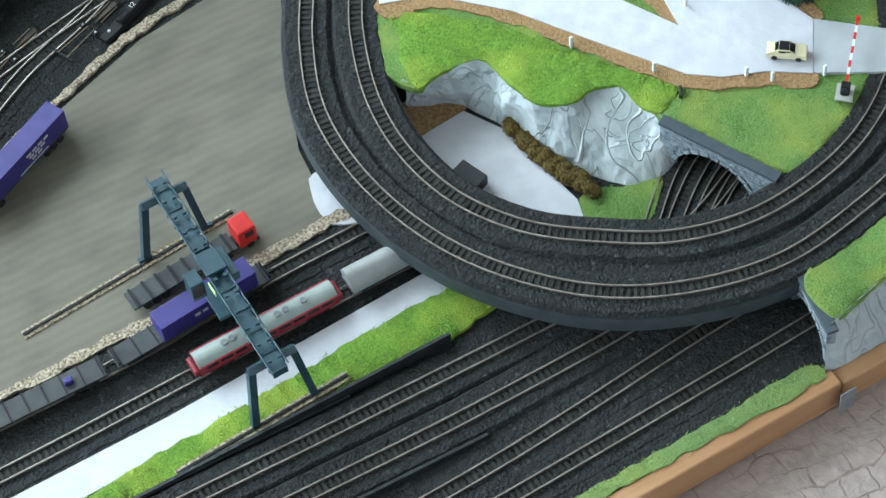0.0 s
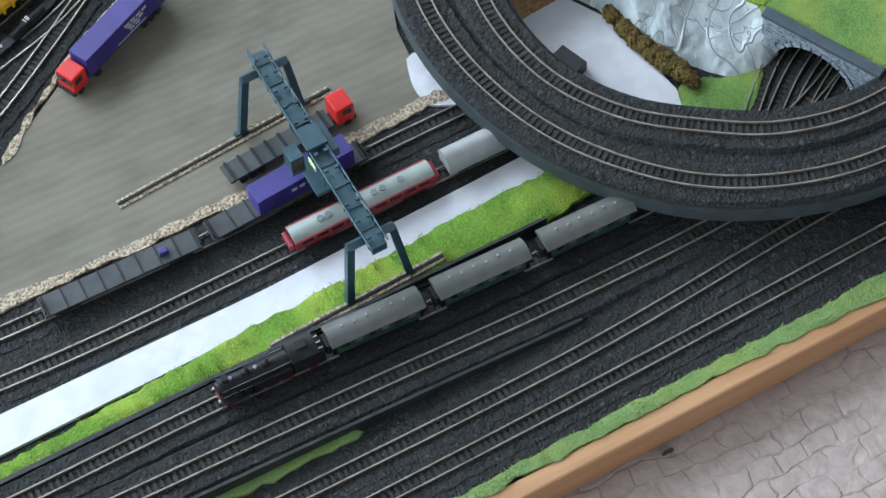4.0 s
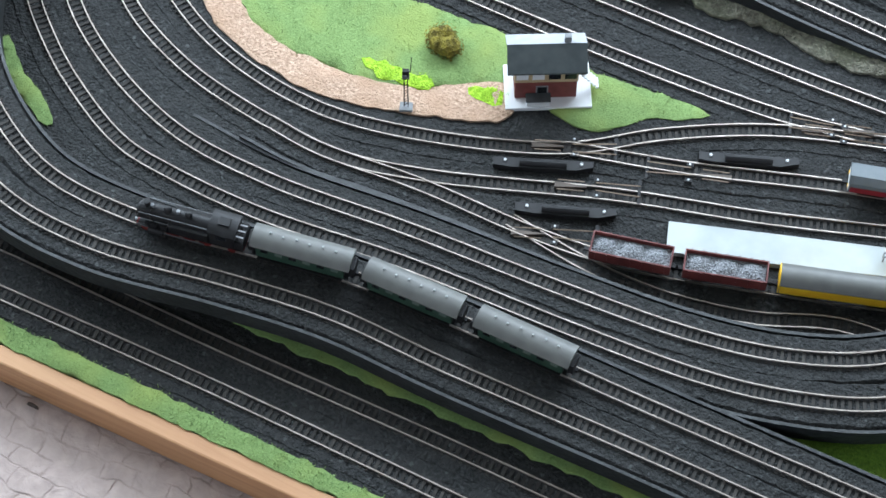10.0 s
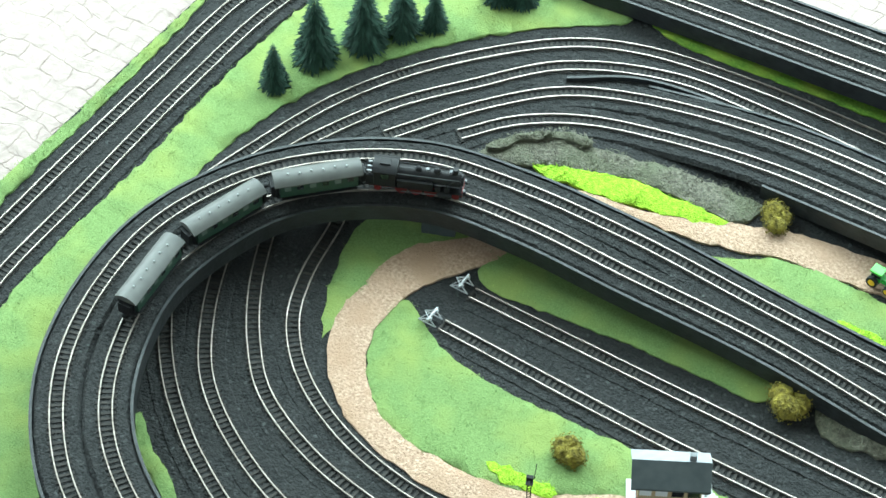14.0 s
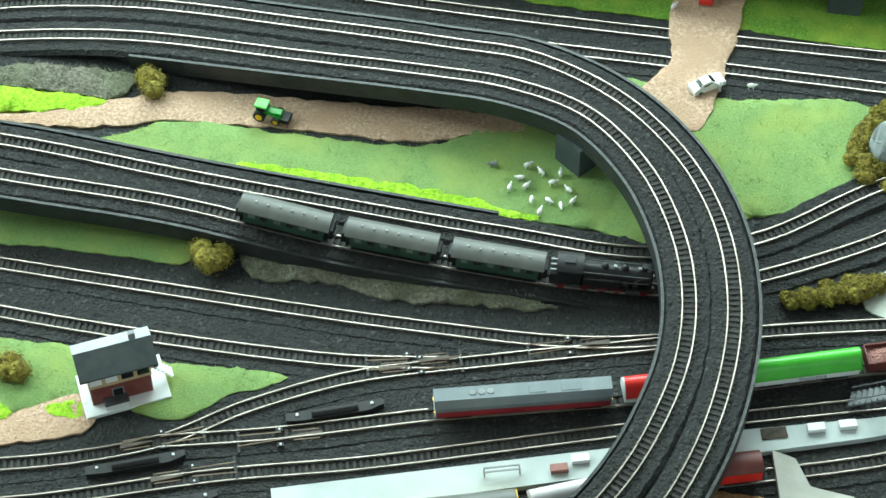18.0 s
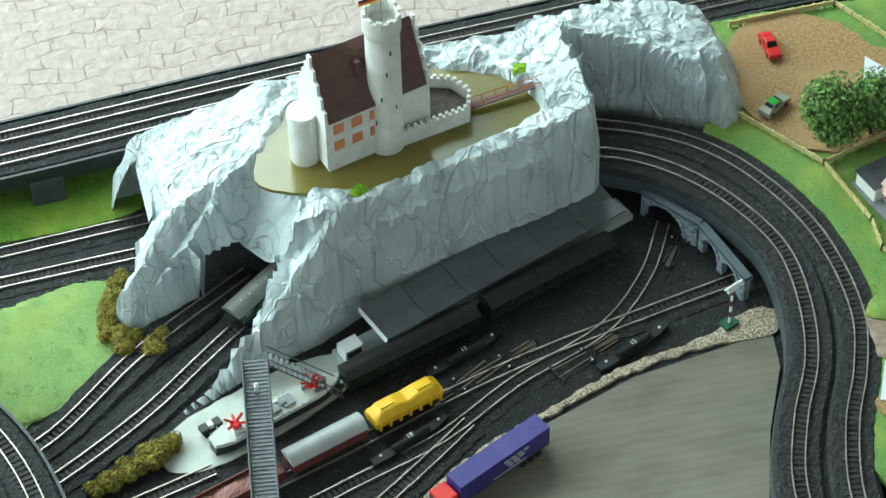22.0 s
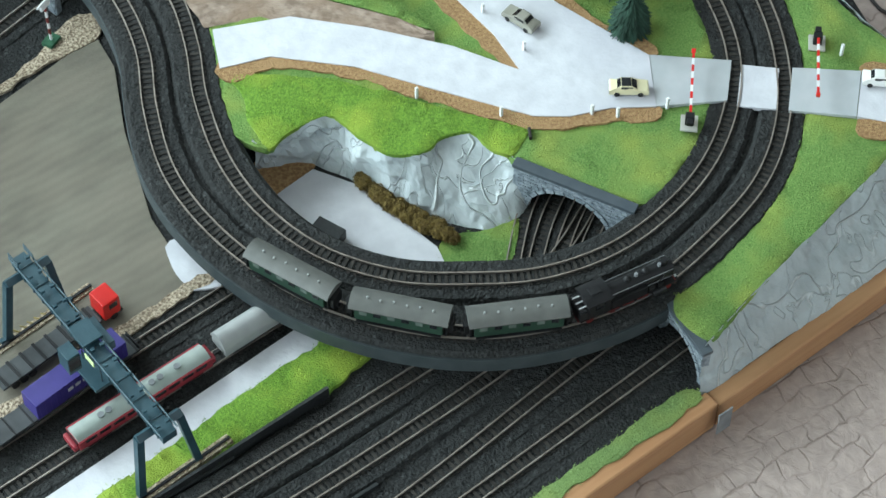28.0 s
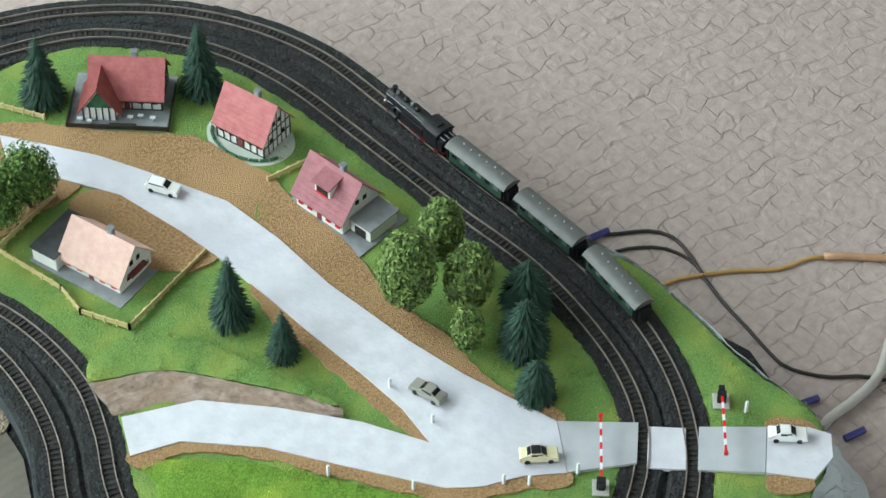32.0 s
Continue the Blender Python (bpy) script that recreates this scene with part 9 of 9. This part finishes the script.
def ship():
    thing = new("model_ship")
    tagged(thing, "small freighter with a black hull and red cranes", "ship")
    L, W = 0.054, 0.009
    def hull(z0, z1, k0, k1, mat, name):
        bm = bmesh.new()
        rings = []
        for z, k in ((z0, k0), (z1, k1)):
            ring = []
            for i in range(25):
                t = i / 24
                x = -L + 2 * L * t
                w = W * k * min(1, (1 - t) * 5 + 0.0) ** 0.6 * min(1, 0.55 + t * 4)
                ring.append((x, w))
            rings.append([bm.verts.new((x, w, z)) for x, w in ring] + [bm.verts.new((x, -w, z)) for x, w in ring[-2::-1]])
        n = len(rings[0])
        for i in range(n):
            bm.faces.new((rings[0][i], rings[0][(i + 1) % n], rings[1][(i + 1) % n], rings[1][i]))
        bm.faces.new(rings[1])
        bm.faces.new(rings[0][::-1])
        bmesh.ops.remove_doubles(bm, verts=bm.verts[:], dist=1e-6)
        bmesh.ops.recalc_face_normals(bm, faces=bm.faces[:])
        part(name, bm, mat, thing)
    hull(0.0, 0.007, 0.85, 0.98, M_NAVY, "lower_hull")
    hull(0.007, 0.0095, 0.98, 0.99, M_NAVY, "upper_hull")
    hull(0.0095, 0.0120, 0.995, 1.01, M_WHITE, "bulwark")
    hull(0.012, 0.0128, 0.97, 0.97, M_QUAY, "deck")
    r = random.Random(9)
    for i in range(22):
        x, y = r.uniform(-0.020, 0.040), r.uniform(-0.0055, 0.0055)
        w, d = r.uniform(0.0008, 0.0022), r.uniform(0.0008, 0.0018)
        box_part("deck_fitting", (x - w, x + w, y - d, y + d, 0.0128, r.uniform(0.0142, 0.0175)), r.choice((M_WHITE, M_STEEL, M_BLACK, M_CONC)), thing, bevel=0)
    box_part("bridge_house", (-0.038, -0.028, -0.0052, 0.0052, 0.0128, 0.0165), M_WHITE, thing)
    for cx in (-0.034, 0.030):
        box_part("crane_cab", (cx - 0.0034, cx + 0.0034, -0.0030, 0.0030, 0.0165, 0.0205), M_RED, thing)
        for k in range(6):
            a = k * 1.047 + cx * 20
            bm = bmesh.new()
            bar(bm, (cx, 0, 0.0195), (cx + 0.0080 * math.cos(a), 0.0070 * math.sin(a), 0.0205 + 0.003 * (k % 2)), 0.0017)
            part("crane_jib", bm, M_RED, thing, "red derrick arm")
    for cx in (-0.015, -0.003, 0.009):
        box_part("hatch_cover", (cx - 0.0045, cx + 0.0045, -0.005, 0.005, 0.0128, 0.0150), M_CONC, thing)
    for i in range(14):
        for s in (-1, 1):
            x = -0.045 + i * 0.0062
            box_part("rail_post", (x - 0.0002, x + 0.0002, s * 0.0082 - 0.0002, s * 0.0082 + 0.0002, 0.0128, 0.0155), M_WHITE, thing, bevel=0)
    between(thing, (-0.112, 0.609), (0.005, 0.657), 0.004)


ship()


def footbridge():
    thing = empty("footbridge")
    tagged(thing, "grey lattice footbridge with stairs over the yard", "footbridge")
    a, b = Vector((-0.066 * U, 0.656 * U, 0.050)), Vector((-0.083 * U, 0.490 * U, 0.050))
    d = (b - a).normalized()
    s = Vector((-d.y, d.x, 0))
    v, f = sweep(np.array([a, b]), [(-0.009, -0.0012), (0.009, -0.0012), (0.009, 0.0), (-0.009, 0.0)])
    mesh_object("walkway", v, f, M_BRIDGE, thing)
    for i in range(40):
        p = a.lerp(b, (i + 0.5) / 40) + Vector((0, 0, 0.0002))
        v, f = sweep(np.array([p - s * 0.0082, p + s * 0.0082]), [(-0.0005, 0), (0.0005, 0), (0.0005, 0.0004), (-0.0005, 0.0004)])
        mesh_object("tread_board", v, f, M_BRIDGE, thing)
    for k in (-1, 1):
        v, f = sweep(np.array([a + s * k * 0.0092, b + s * k * 0.0092]), [(-0.0005, -0.001), (0.0005, -0.001), (0.0005, 0.0072), (-0.0005, 0.0072)])
        mesh_object("side_panel", v, f, M_BRIDGE, thing)
    L = (b - a).length
    n = 24
    for k in (-1, 1):
        o = s * k * 0.009
        for zz in (0.0, 0.0075):
            bm = bmesh.new()
            bar(bm, a + o + Vector((0, 0, zz)), b + o + Vector((0, 0, zz)), 0.0010)
            part("chord", bm, M_BRIDGE, thing)
        for i in range(n):
            p, q = a.lerp(b, i / n) + o, a.lerp(b, (i + 1) / n) + o
            bm = bmesh.new()
            up = Vector((0, 0, 0.0075))
            bar(bm, p + (up if i % 2 else Vector()), q + (Vector() if i % 2 else up), 0.0005)
            part("lattice_brace", bm, M_BRIDGE, thing)
    for c in (a, b):
        for k in (-1, 1):
            bm = bmesh.new()
            bar(bm, Vector((c.x, c.y, 0.003)) + s * k * 0.007, c + s * k * 0.007, 0.0016)
            part("post", bm, M_BRIDGE, thing)
    # stairs at both ends
    for c, way, rise in ((a, s * 1.0, 0.046), (b, s * -1.0, 0.044)):
        run = 0.052
        for k in (-1, 1):
            o = d * k * 0.006
            for h in (0.0, 0.007):
                bm = bmesh.new()
                bar(bm, c + o + way * 0.009 + Vector((0, 0, h)), c + o + way * (0.009 + run) + Vector((0, 0, h - rise)), 0.0009)
                part("stringer", bm, M_BRIDGE, thing)
        for i in range(14):
            t = (i + 0.5) / 14
            m = c + way * (0.009 + run * t) + Vector((0, 0, -rise * t))
            v, f = sweep(np.array([m - d * 0.006, m + d * 0.006]), [(-0.0016, 0), (0.0016, 0), (0.0016, 0.0006), (-0.0016, 0.0006)])
            mesh_object("tread", v, f, M_BRIDGE, thing)


footbridge()


def quay_cart():
    thing = empty("hand_cart")
    tagged(thing, "dark brown hand cart with a white bundle on the quay", "cart")
    box_part("bed", (-0.008, 0.008, -0.0036, 0.0036, 0.0030, 0.0042), M_BEAM, thing)
    for x in (-0.0052, 0.0052):
        box_part("crate", (x - 0.0032, x + 0.0032, -0.0034, 0.0034, 0.0043, 0.0082), M_BEAM, thing)
        for y in (-0.0042, 0.0042):
            bm = bmesh.new()
            bm_cyl(bm, 0.0020, y - 0.0005, y + 0.0005, axis="y", seg=12)
            bmesh.ops.translate(bm, verts=bm.verts[:], vec=(x, 0, 0.0020))
            part("wheel", bm, M_BLACK, thing)
    box_part("bundle", (-0.0021, 0.0021, -0.0026, 0.0026, 0.0043, 0.0098), M_WHITE, thing, "white cloth bundle", bevel=0.0012)
    stand(thing, CART[0], CART[1], 0.004, 22)


def figurine(label, x, y, z, turn):
    """A plain tapered body with a round head, as small as a model figure."""
    bm = bmesh.new()
    bm_cyl(bm, 0.0016, 0.0, 0.0042, x=-0.0001, r2=0.0012, seg=10)
    bm_cyl(bm, 0.0013, 0.0042, 0.0080, r2=0.0019, seg=10)
    bmesh.ops.create_uvsphere(bm, u_segments=10, v_segments=8, radius=0.0012, matrix=Matrix.Translation((0, 0, 0.0092)))
    ob = part("figurine", bm, M_WHITE, smooth=True)
    tagged(ob, label, "figurine", group="white figurines")
    stand(ob, x, y, z, turn)


CART = (-0.113, 0.632)
quay_cart()
figurine("white plastic figurine on the footbridge", -0.070, 0.620, 0.0505 / U, 0)
figurine("white plastic figurine beside the white car", -0.320, 0.815, 0.004, 50)


# ---- line-side equipment ----
def point_motor(label, x, y, turn, number=""):
    thing = new("point_motor")
    tagged(thing, label, "point motor", group="point motors")
    bm = bmesh.new()
    prof = [(-0.034, -0.004), (-0.022, -0.0055), (0.022, -0.0055), (0.034, -0.002), (0.034, 0.003), (-0.034, 0.003)]
    lo = [bm.verts.new((px, py, 0.0)) for px, py in prof]
    hi = [bm.verts.new((px, py * 0.9, 0.0042)) for px, py in prof]
    n = len(prof)
    for i in range(n):
        bm.faces.new((lo[i], lo[(i + 1) % n], hi[(i + 1) % n], hi[i]))
    bm.faces.new(hi)
    bm.faces.new(lo[::-1])
    bmesh.ops.recalc_face_normals(bm, faces=bm.faces[:])
    part("housing", bm, M_BLACK, thing)
    bm = bmesh.new()
    bm_cyl(bm, 0.0030, -0.016, 0.016, axis="x", seg=14)
    bmesh.ops.translate(bm, verts=bm.verts[:], vec=(0, -0.001, 0.0042))
    part("coil_cover", bm, M_BLACK, thing)
    for cx in (-0.026, 0.026):
        bm = bmesh.new()
        bm_cyl(bm, 0.0011, 0.0042, 0.0052, x=cx, seg=10)
        part("screw", bm, M_RAILWHITE, thing)
    if number:
        box_part("plate", (-0.0042, 0.0042, -0.0030, 0.0024, 0.0070, 0.0073), M_BLACK, thing, bevel=0)
        text_part(number, 0.0052, M_WHITE, thing, pose(0, -0.0003, 0.0075))
    stand(thing, x, y, 0.004, turn)


point_motor("black point motor beside the yard lead", -0.721, 0.303, 25)
point_motor("black point motor beside the yard lead", -0.684, 0.272, 24)
point_motor("black point motor by the diesel track", -0.574, 0.390, 24)
point_motor("black point motor with a white number plate", 0.122, 0.666, 24, "11")
point_motor("black point motor with a white number plate", 0.055, 0.582, 26, "18")
point_motor("black point motor with a white number plate", 0.272, 0.640, 26, "12")


def turnout(x, y, turn, hand=1):
    """Point blades, check rails, a dark frog and a tie bar between the rails of a turnout."""
    thing = new("turnout")
    tagged(thing, "turnout with bare-metal blades, check rails and dark frog", "turnout", group="turnouts")
    for sy in (-1, 1):
        bm = bmesh.new()
        bar(bm, (-0.034, sy * 0.0042, 0.0020), (-0.004, sy * 0.0030 + hand * 0.0009, 0.0020), 0.0007)
        part("point_blade", bm, M_RAILWARM, thing)
        bm = bmesh.new()
        bar(bm, (0.004, sy * 0.0037, 0.0021), (0.022, sy * 0.0037, 0.0021), 0.0006)
        part("check_rail", bm, M_RAILWARM, thing)
        box_part("pivot_plate", (-0.0075, -0.0025, sy * 0.0062 - 0.0017, sy * 0.0062 + 0.0017, 0.0006, 0.0019), M_BLACK, thing, bevel=0.0003)
        bm = bmesh.new()
        bm_cyl(bm, 0.0008, 0.0019, 0.0026, x=-0.005, y=sy * 0.0062, seg=10)
        part("rivet", bm, M_RAILWHITE, thing, "bright rivet head")
    box_part("tie_bar", (-0.0345, -0.0325, -0.0095, 0.0095, 0.0006, 0.0016), M_BLACK, thing, bevel=0)
    bm = bmesh.new()
    lo = [bm.verts.new(v) for v in ((0.002, -0.0006, 0.0004), (0.024, -0.0026, 0.0004), (0.024, 0.0026, 0.0004), (0.002, 0.0006, 0.0004))]
    hi = [bm.verts.new((v.co.x, v.co.y * 0.8, 0.0019)) for v in lo]
    for i in range(4):
        bm.faces.new((lo[i], lo[(i + 1) % 4], hi[(i + 1) % 4], hi[i]))
    bm.faces.new(hi)
    part("frog", bm, M_FROG, thing, "dark brown frog casting")
    stand(thing, x, y, 0.0042, turn)


M_RAILWARM = material("brownish_rail_metal", (0.34, 0.27, 0.20), (0.48, 0.39, 0.30), 90, 0.4, metal=1.0)
M_FROG = material("brown_frog_plastic", (0.05, 0.036, 0.026), (0.085, 0.062, 0.046), 120, 0.6)
for x, y, turn, hand in ((-0.712, 0.328, 205, 1), (-0.677, 0.302, 203, -1), (-0.606, 0.357, 20, 1), (-0.687, 0.245, 205, -1), (-0.521, 0.45, 200, 1), (-0.521, 0.455, 20, -1), (-0.391, 0.502, 20, 1), (0.161, 0.652, 25, 1), (0.235, 0.643, 25, -1), (0.105, 0.63, 208, 1), (0.345, 0.75, 235, 1)):
    turnout(x, y, turn, hand)


def buffer_stop(x, y, turn):
    thing = new("buffer_stop")
    tagged(thing, "pale grey lattice buffer stop at the siding end", "buffer stop", group="buffer stops")
    for s in (-1, 1):
        y0 = s * 0.0045
        for p, q in (((0.006, y0, 0.002), (0.0, y0, 0.0085)), ((-0.009, y0, 0.002), (0.0, y0, 0.0085)), ((-0.009, y0, 0.002), (0.006, y0, 0.002)), ((-0.004, y0, 0.002), (0.0, y0, 0.0085))):
            bm = bmesh.new()
            bar(bm, p, q, 0.0008)
            part("strut", bm, M_RAILWHITE, thing)
        bm = bmesh.new()
        bm_cyl(bm, 0.0014, 0.0, 0.0022, axis="x", seg=10)
        bmesh.ops.translate(bm, verts=bm.verts[:], vec=(0, y0, 0.0085))
        part("buffer", bm, M_RAILWHITE, thing)
    box_part("beam", (-0.0006, 0.0008, -0.0072, 0.0072, 0.0072, 0.0098), M_RAILWHITE, thing)
    bm = bmesh.new()
    bar(bm, (-0.009, -0.0045, 0.002), (0.0, 0.0045, 0.0085), 0.0006)
    bar(bm, (-0.009, 0.0045, 0.002), (0.0, -0.0045, 0.0085), 0.0006)
    part("cross_brace", bm, M_RAILWHITE, thing)
    stand(thing, x, y, 0.004, turn)


buffer_stop(-1.028, 0.471, 2)
buffer_stop(-1.030, 0.423, 1)


def mast_signal(label, x, y, z, red):
    thing = new("signal")
    tagged(thing, label, "signal", group="signals")
    if red:
        box_part("base", (-0.006, 0.006, -0.0045, 0.0045, 0, 0.0045), M_HEDGE, thing, "dark green base box")
        for i in range(6):
            bm = bmesh.new()
            bm_cyl(bm, 0.0011, 0.0045 + i * 0.0062, 0.0107 + i * 0.0062, seg=10)
            part("mast_band", bm, M_LOCORED if i % 2 else M_WHITE, thing)
        box_part("signal_head", (-0.0050, 0.0050, -0.0012, 0.0012, 0.0400, 0.0455), M_WHITE, thing)
        box_part("arm", (-0.0085, 0.0085, -0.0006, 0.0006, 0.0455, 0.0470), M_WHITE, thing, bevel=0)
    else:
        box_part("base", (-0.0045, 0.0045, -0.0035, 0.0035, 0, 0.003), M_CONC, thing)
        for s in (-1, 1):
            bm = bmesh.new()
            bar(bm, (s * 0.0014, 0, 0.003), (s * 0.0012, 0, 0.044), 0.0007)
            part("mast_rail", bm, M_BLACK, thing)
        for i in range(12):
            bm = bmesh.new()
            z0 = 0.004 + i * 0.0033
            bar(bm, (-0.0014, 0, z0), (0.0014, 0, z0 + 0.0033), 0.0005)
            part("lattice_brace", bm, M_BLACK, thing)
        box_part("signal_head", (-0.0024, 0.0024, -0.0015, 0.0015, 0.0425, 0.0465), M_BLACK, thing)
        box_part("platform", (-0.0026, 0.0026, -0.0020, 0.0020, 0.0385, 0.0392), M_BLACK, thing, bevel=0)
        bm = bmesh.new()
        tube(bm, [(0.003, 0, 0.044), (0.004, 0, 0.062)], 0.0003, 5)
        part("antenna", bm, M_BLACK, thing)
    stand(thing, x, y, z, 25)


mast_signal("black lattice signal mast beside the sand path", -0.848, 0.297, 0.004, False)
mast_signal("red and white banded signal on a green base", 0.364, 0.646, 0.004, True)


def barrier(x, y, turn, lift):
    thing = new("level_crossing_barrier")
    tagged(thing, "red and white level crossing barrier on a black post", "barrier", group="crossing barriers")
    box_part("foot_plate", (-0.007, 0.007, -0.006, 0.006, 0, 0.0016), M_CONC2, thing, "pale foot plate")
    box_part("drive_post", (-0.0026, 0.0026, -0.0032, 0.0032, 0.0016, 0.0105), M_BLACK, thing, "black drive post")
    box_part("counterweight", (-0.0075, -0.003, -0.0022, 0.0022, 0.007, 0.0105), M_BLACK, thing)
    n = 9
    for i in range(n):
        ob = box_part("arm_band", (0.003 + i * 0.0058, 0.003 + (i + 1) * 0.0058, -0.0009, 0.0009, -0.0009, 0.0009), M_RED if i % 2 == 0 else M_WHITE, thing, "red band" if i % 2 == 0 else "white band", bevel=0)
        ob.matrix_basis = pose(0, 0, 0.0092, 0, -lift, 0)
    ob = box_part("tip_lamp", (0.055, 0.0575, -0.0015, 0.0015, -0.0015, 0.0015), M_RED, thing)
    ob.matrix_basis = pose(0, 0, 0.0092, 0, -lift, 0)
    stand(thing, x, y, VZ - 0.002, turn)


barrier(0.745, 0.221, 49, 3)
barrier(0.891, 0.226, 229, 3)
for x, y in ((0.674, 0.421), (0.678, 0.366), (0.573, 0.378), (0.620, 0.320), (0.684, 0.277), (0.741, 0.246), (0.901, 0.205), (0.70, 0.262)):
    ob = box_part("marker_post", (-0.0010, 0.0010, -0.0010, 0.0010, 0, 0.0115), M_WHITE, None, bevel=0.0002)
    stand(tagged(ob, "small white marker post at the road edge", "post", group="marker posts"), x, y, PZ, 0)
ob = box_part("road_step", (-0.0045, 0.0045, -0.001, 0.001, -0.001, 0.004), M_BEAM, None)
stand(tagged(ob, "short dark step between the paper roads", "step"), 0.628, 0.290, PZ, 60)
ob = box_part("dark_crate", (-0.011, 0.011, -0.006, 0.006, 0, 0.010), M_FASCIA, None)
stand(tagged(ob, "dark angular block on the paper road", "block"), 0.447, 0.328, 0.005, -68)
ob = box_part("corner_bracket", (-0.006, 0.006, -0.0012, 0.0, -0.020, 0.004), M_STEEL, None)
stand(tagged(ob, "grey metal corner bracket on the frame board", "bracket"), 0.6125, 0.0025, 0.0, 2)
# the four tracks that run into the dark arch
for k in range(4):
    u = 0.012 + k * 0.017
    p = Vector((0.598 + (0.650 - 0.598) * (u / 0.0895), 0.272 + (0.176 - 0.272) * (u / 0.0895), 0))
    track("dark track running into the stone arch", [(p.x - 0.055 - k * 0.004, p.y - 0.05, 0.003), (p.x, p.y, 0.003), (p.x + 0.09, p.y + 0.05, 0.003)])


# ---- cables on the carpet ----
def cable(label, pts, r, mat, z=None):
    bm = bmesh.new()
    path = spline([(x, y, 0) for x, y in pts], 0.01)
    zz = ROOM["z0"] + r
    tube(bm, [(p[0], p[1], (z[0] + (z[1] - z[0]) * min(1, i / (len(path) * 0.35))) if z else zz) for i, p in enumerate(path)], r, 8)
    ob = part("cable", bm, mat, None, smooth=True)
    tagged(ob, label, "cable", group="cables on the carpet")


cable("dark brown cable looping on the carpet", [(0.996, 0.499), (1.02, 0.485), (1.04, 0.472), (1.051, 0.454), (1.048, 0.424), (1.038, 0.391), (1.03, 0.356), (1.026, 0.322), (1.022, 0.294), (1.02, 0.267), (1.028, 0.249), (1.045, 0.228), (1.067, 0.212), (1.089, 0.185)], 0.0015, M_CABLE)
cable("dark brown cable looping on the carpet", [(0.995, 0.473), (1.011, 0.466), (1.033, 0.449), (1.041, 0.433), (1.044, 0.416), (1.041, 0.398)], 0.0014, M_CABLE)
cable("thin ochre cable on the carpet", [(0.994, 0.412), (1.015, 0.409), (1.034, 0.4), (1.065, 0.383), (1.106, 0.355), (1.137, 0.348), (1.148, 0.339)], 0.0016, M_CABLE_Y)
cable("thicker copper-coloured cable end on the carpet", [(1.148, 0.34), (1.167, 0.324), (1.201, 0.294), (1.239, 0.265)], 0.0030, M_COPPER)
cable("grey cable from the layout corner", [(0.995, 0.19), (1.01, 0.193), (1.033, 0.193), (1.078, 0.2), (1.123, 0.226), (1.15, 0.239), (1.202, 0.273)], 0.0042, M_CABLE_G)
for x, y, turn in ((0.996, 0.499, -10), (1.006, 0.22, -15), (1.012, 0.166, -10)):
    bm = bmesh.new()
    bm_cyl(bm, 0.0028, -0.009, 0.009, axis="x", seg=12)
    ob = part("cable_plug", bm, M_PURPLE, None)
    tagged(ob, "dark violet-blue cable plug on the carpet", "plug", group="cable plugs")
    ob.matrix_basis = pose(x * U, y * U, ROOM["z0"] + 0.003, 0, 0, turn)
for x in (-0.98, -0.70, -0.20, 0.05, 0.24, 0.36):
    yy = -0.077 + (x + 1.46) * 0.05
    bm = bmesh.new()
    bm_cyl(bm, 0.0042, 0.0, 0.0009, axis="y", seg=14)
    ob = part("knot", bm, M_BARK, None)
    tagged(ob, "dark knot in the pine frame board", "knot", kind="structure")
    ob.matrix_basis = pose(x * U, yy * U - 0.0195, -0.026, 0, 0, 2.86)


# ---- what moves ----
def train_rows(path, lengths, ahead, times):
    """Rows for one vehicle: it sits on the line at a distance ahead of the train's nose."""
    s = np.r_[0, np.cumsum(np.linalg.norm(np.diff(path, axis=0), axis=1))]
    at = lambda d: np.array([np.interp(d, s, path[:, k]) for k in range(3)])
    rows = []
    for t in times:
        nose = np.interp(t, [a for a, _ in lengths], [b for _, b in lengths])
        d = nose - ahead
        a, b = at(d - 0.022), at(d + 0.022)
        v = b - a
        yaw, pitch = np.degrees(np.arctan2(v[1], v[0])), np.degrees(np.arctan2(v[2], np.hypot(v[0], v[1])))
        m = (a + b) / 2
        rows.append((t, pose(m[0], m[1], m[2] + 0.002, 0, -pitch, yaw)))
    return rows


NOSE = [(0.0, -0.004), (2.0, 0.276), (2.5, 0.342), (4.5, 0.608), (6.0, 0.816), (7.5, 1.028), (9.0, 1.244), (10.5, 1.456), (12.0, 1.672), (13.0, 1.817), (14.5, 2.041), (16.5, 2.345), (17.0, 2.419), (18.8, 2.684), (20.0, 2.858), (22.5, 3.187), (23.0, 3.251), (24.5, 3.437), (26.5, 3.719), (28.0, 3.943), (29.0, 4.098), (30.0, 4.256), (31.0, 4.405), (32.0, 4.553)]


def motions():
    path = spline(TRAIN, 0.004)
    times = [i * 0.25 for i in range(129)]
    for thing, ahead in ((LOCO, 0.036), (COACHES[0], 0.11), (COACHES[1], 0.187), (COACHES[2], 0.265)):
        walk(thing, train_rows(path, NOSE, ahead, times))


motions()
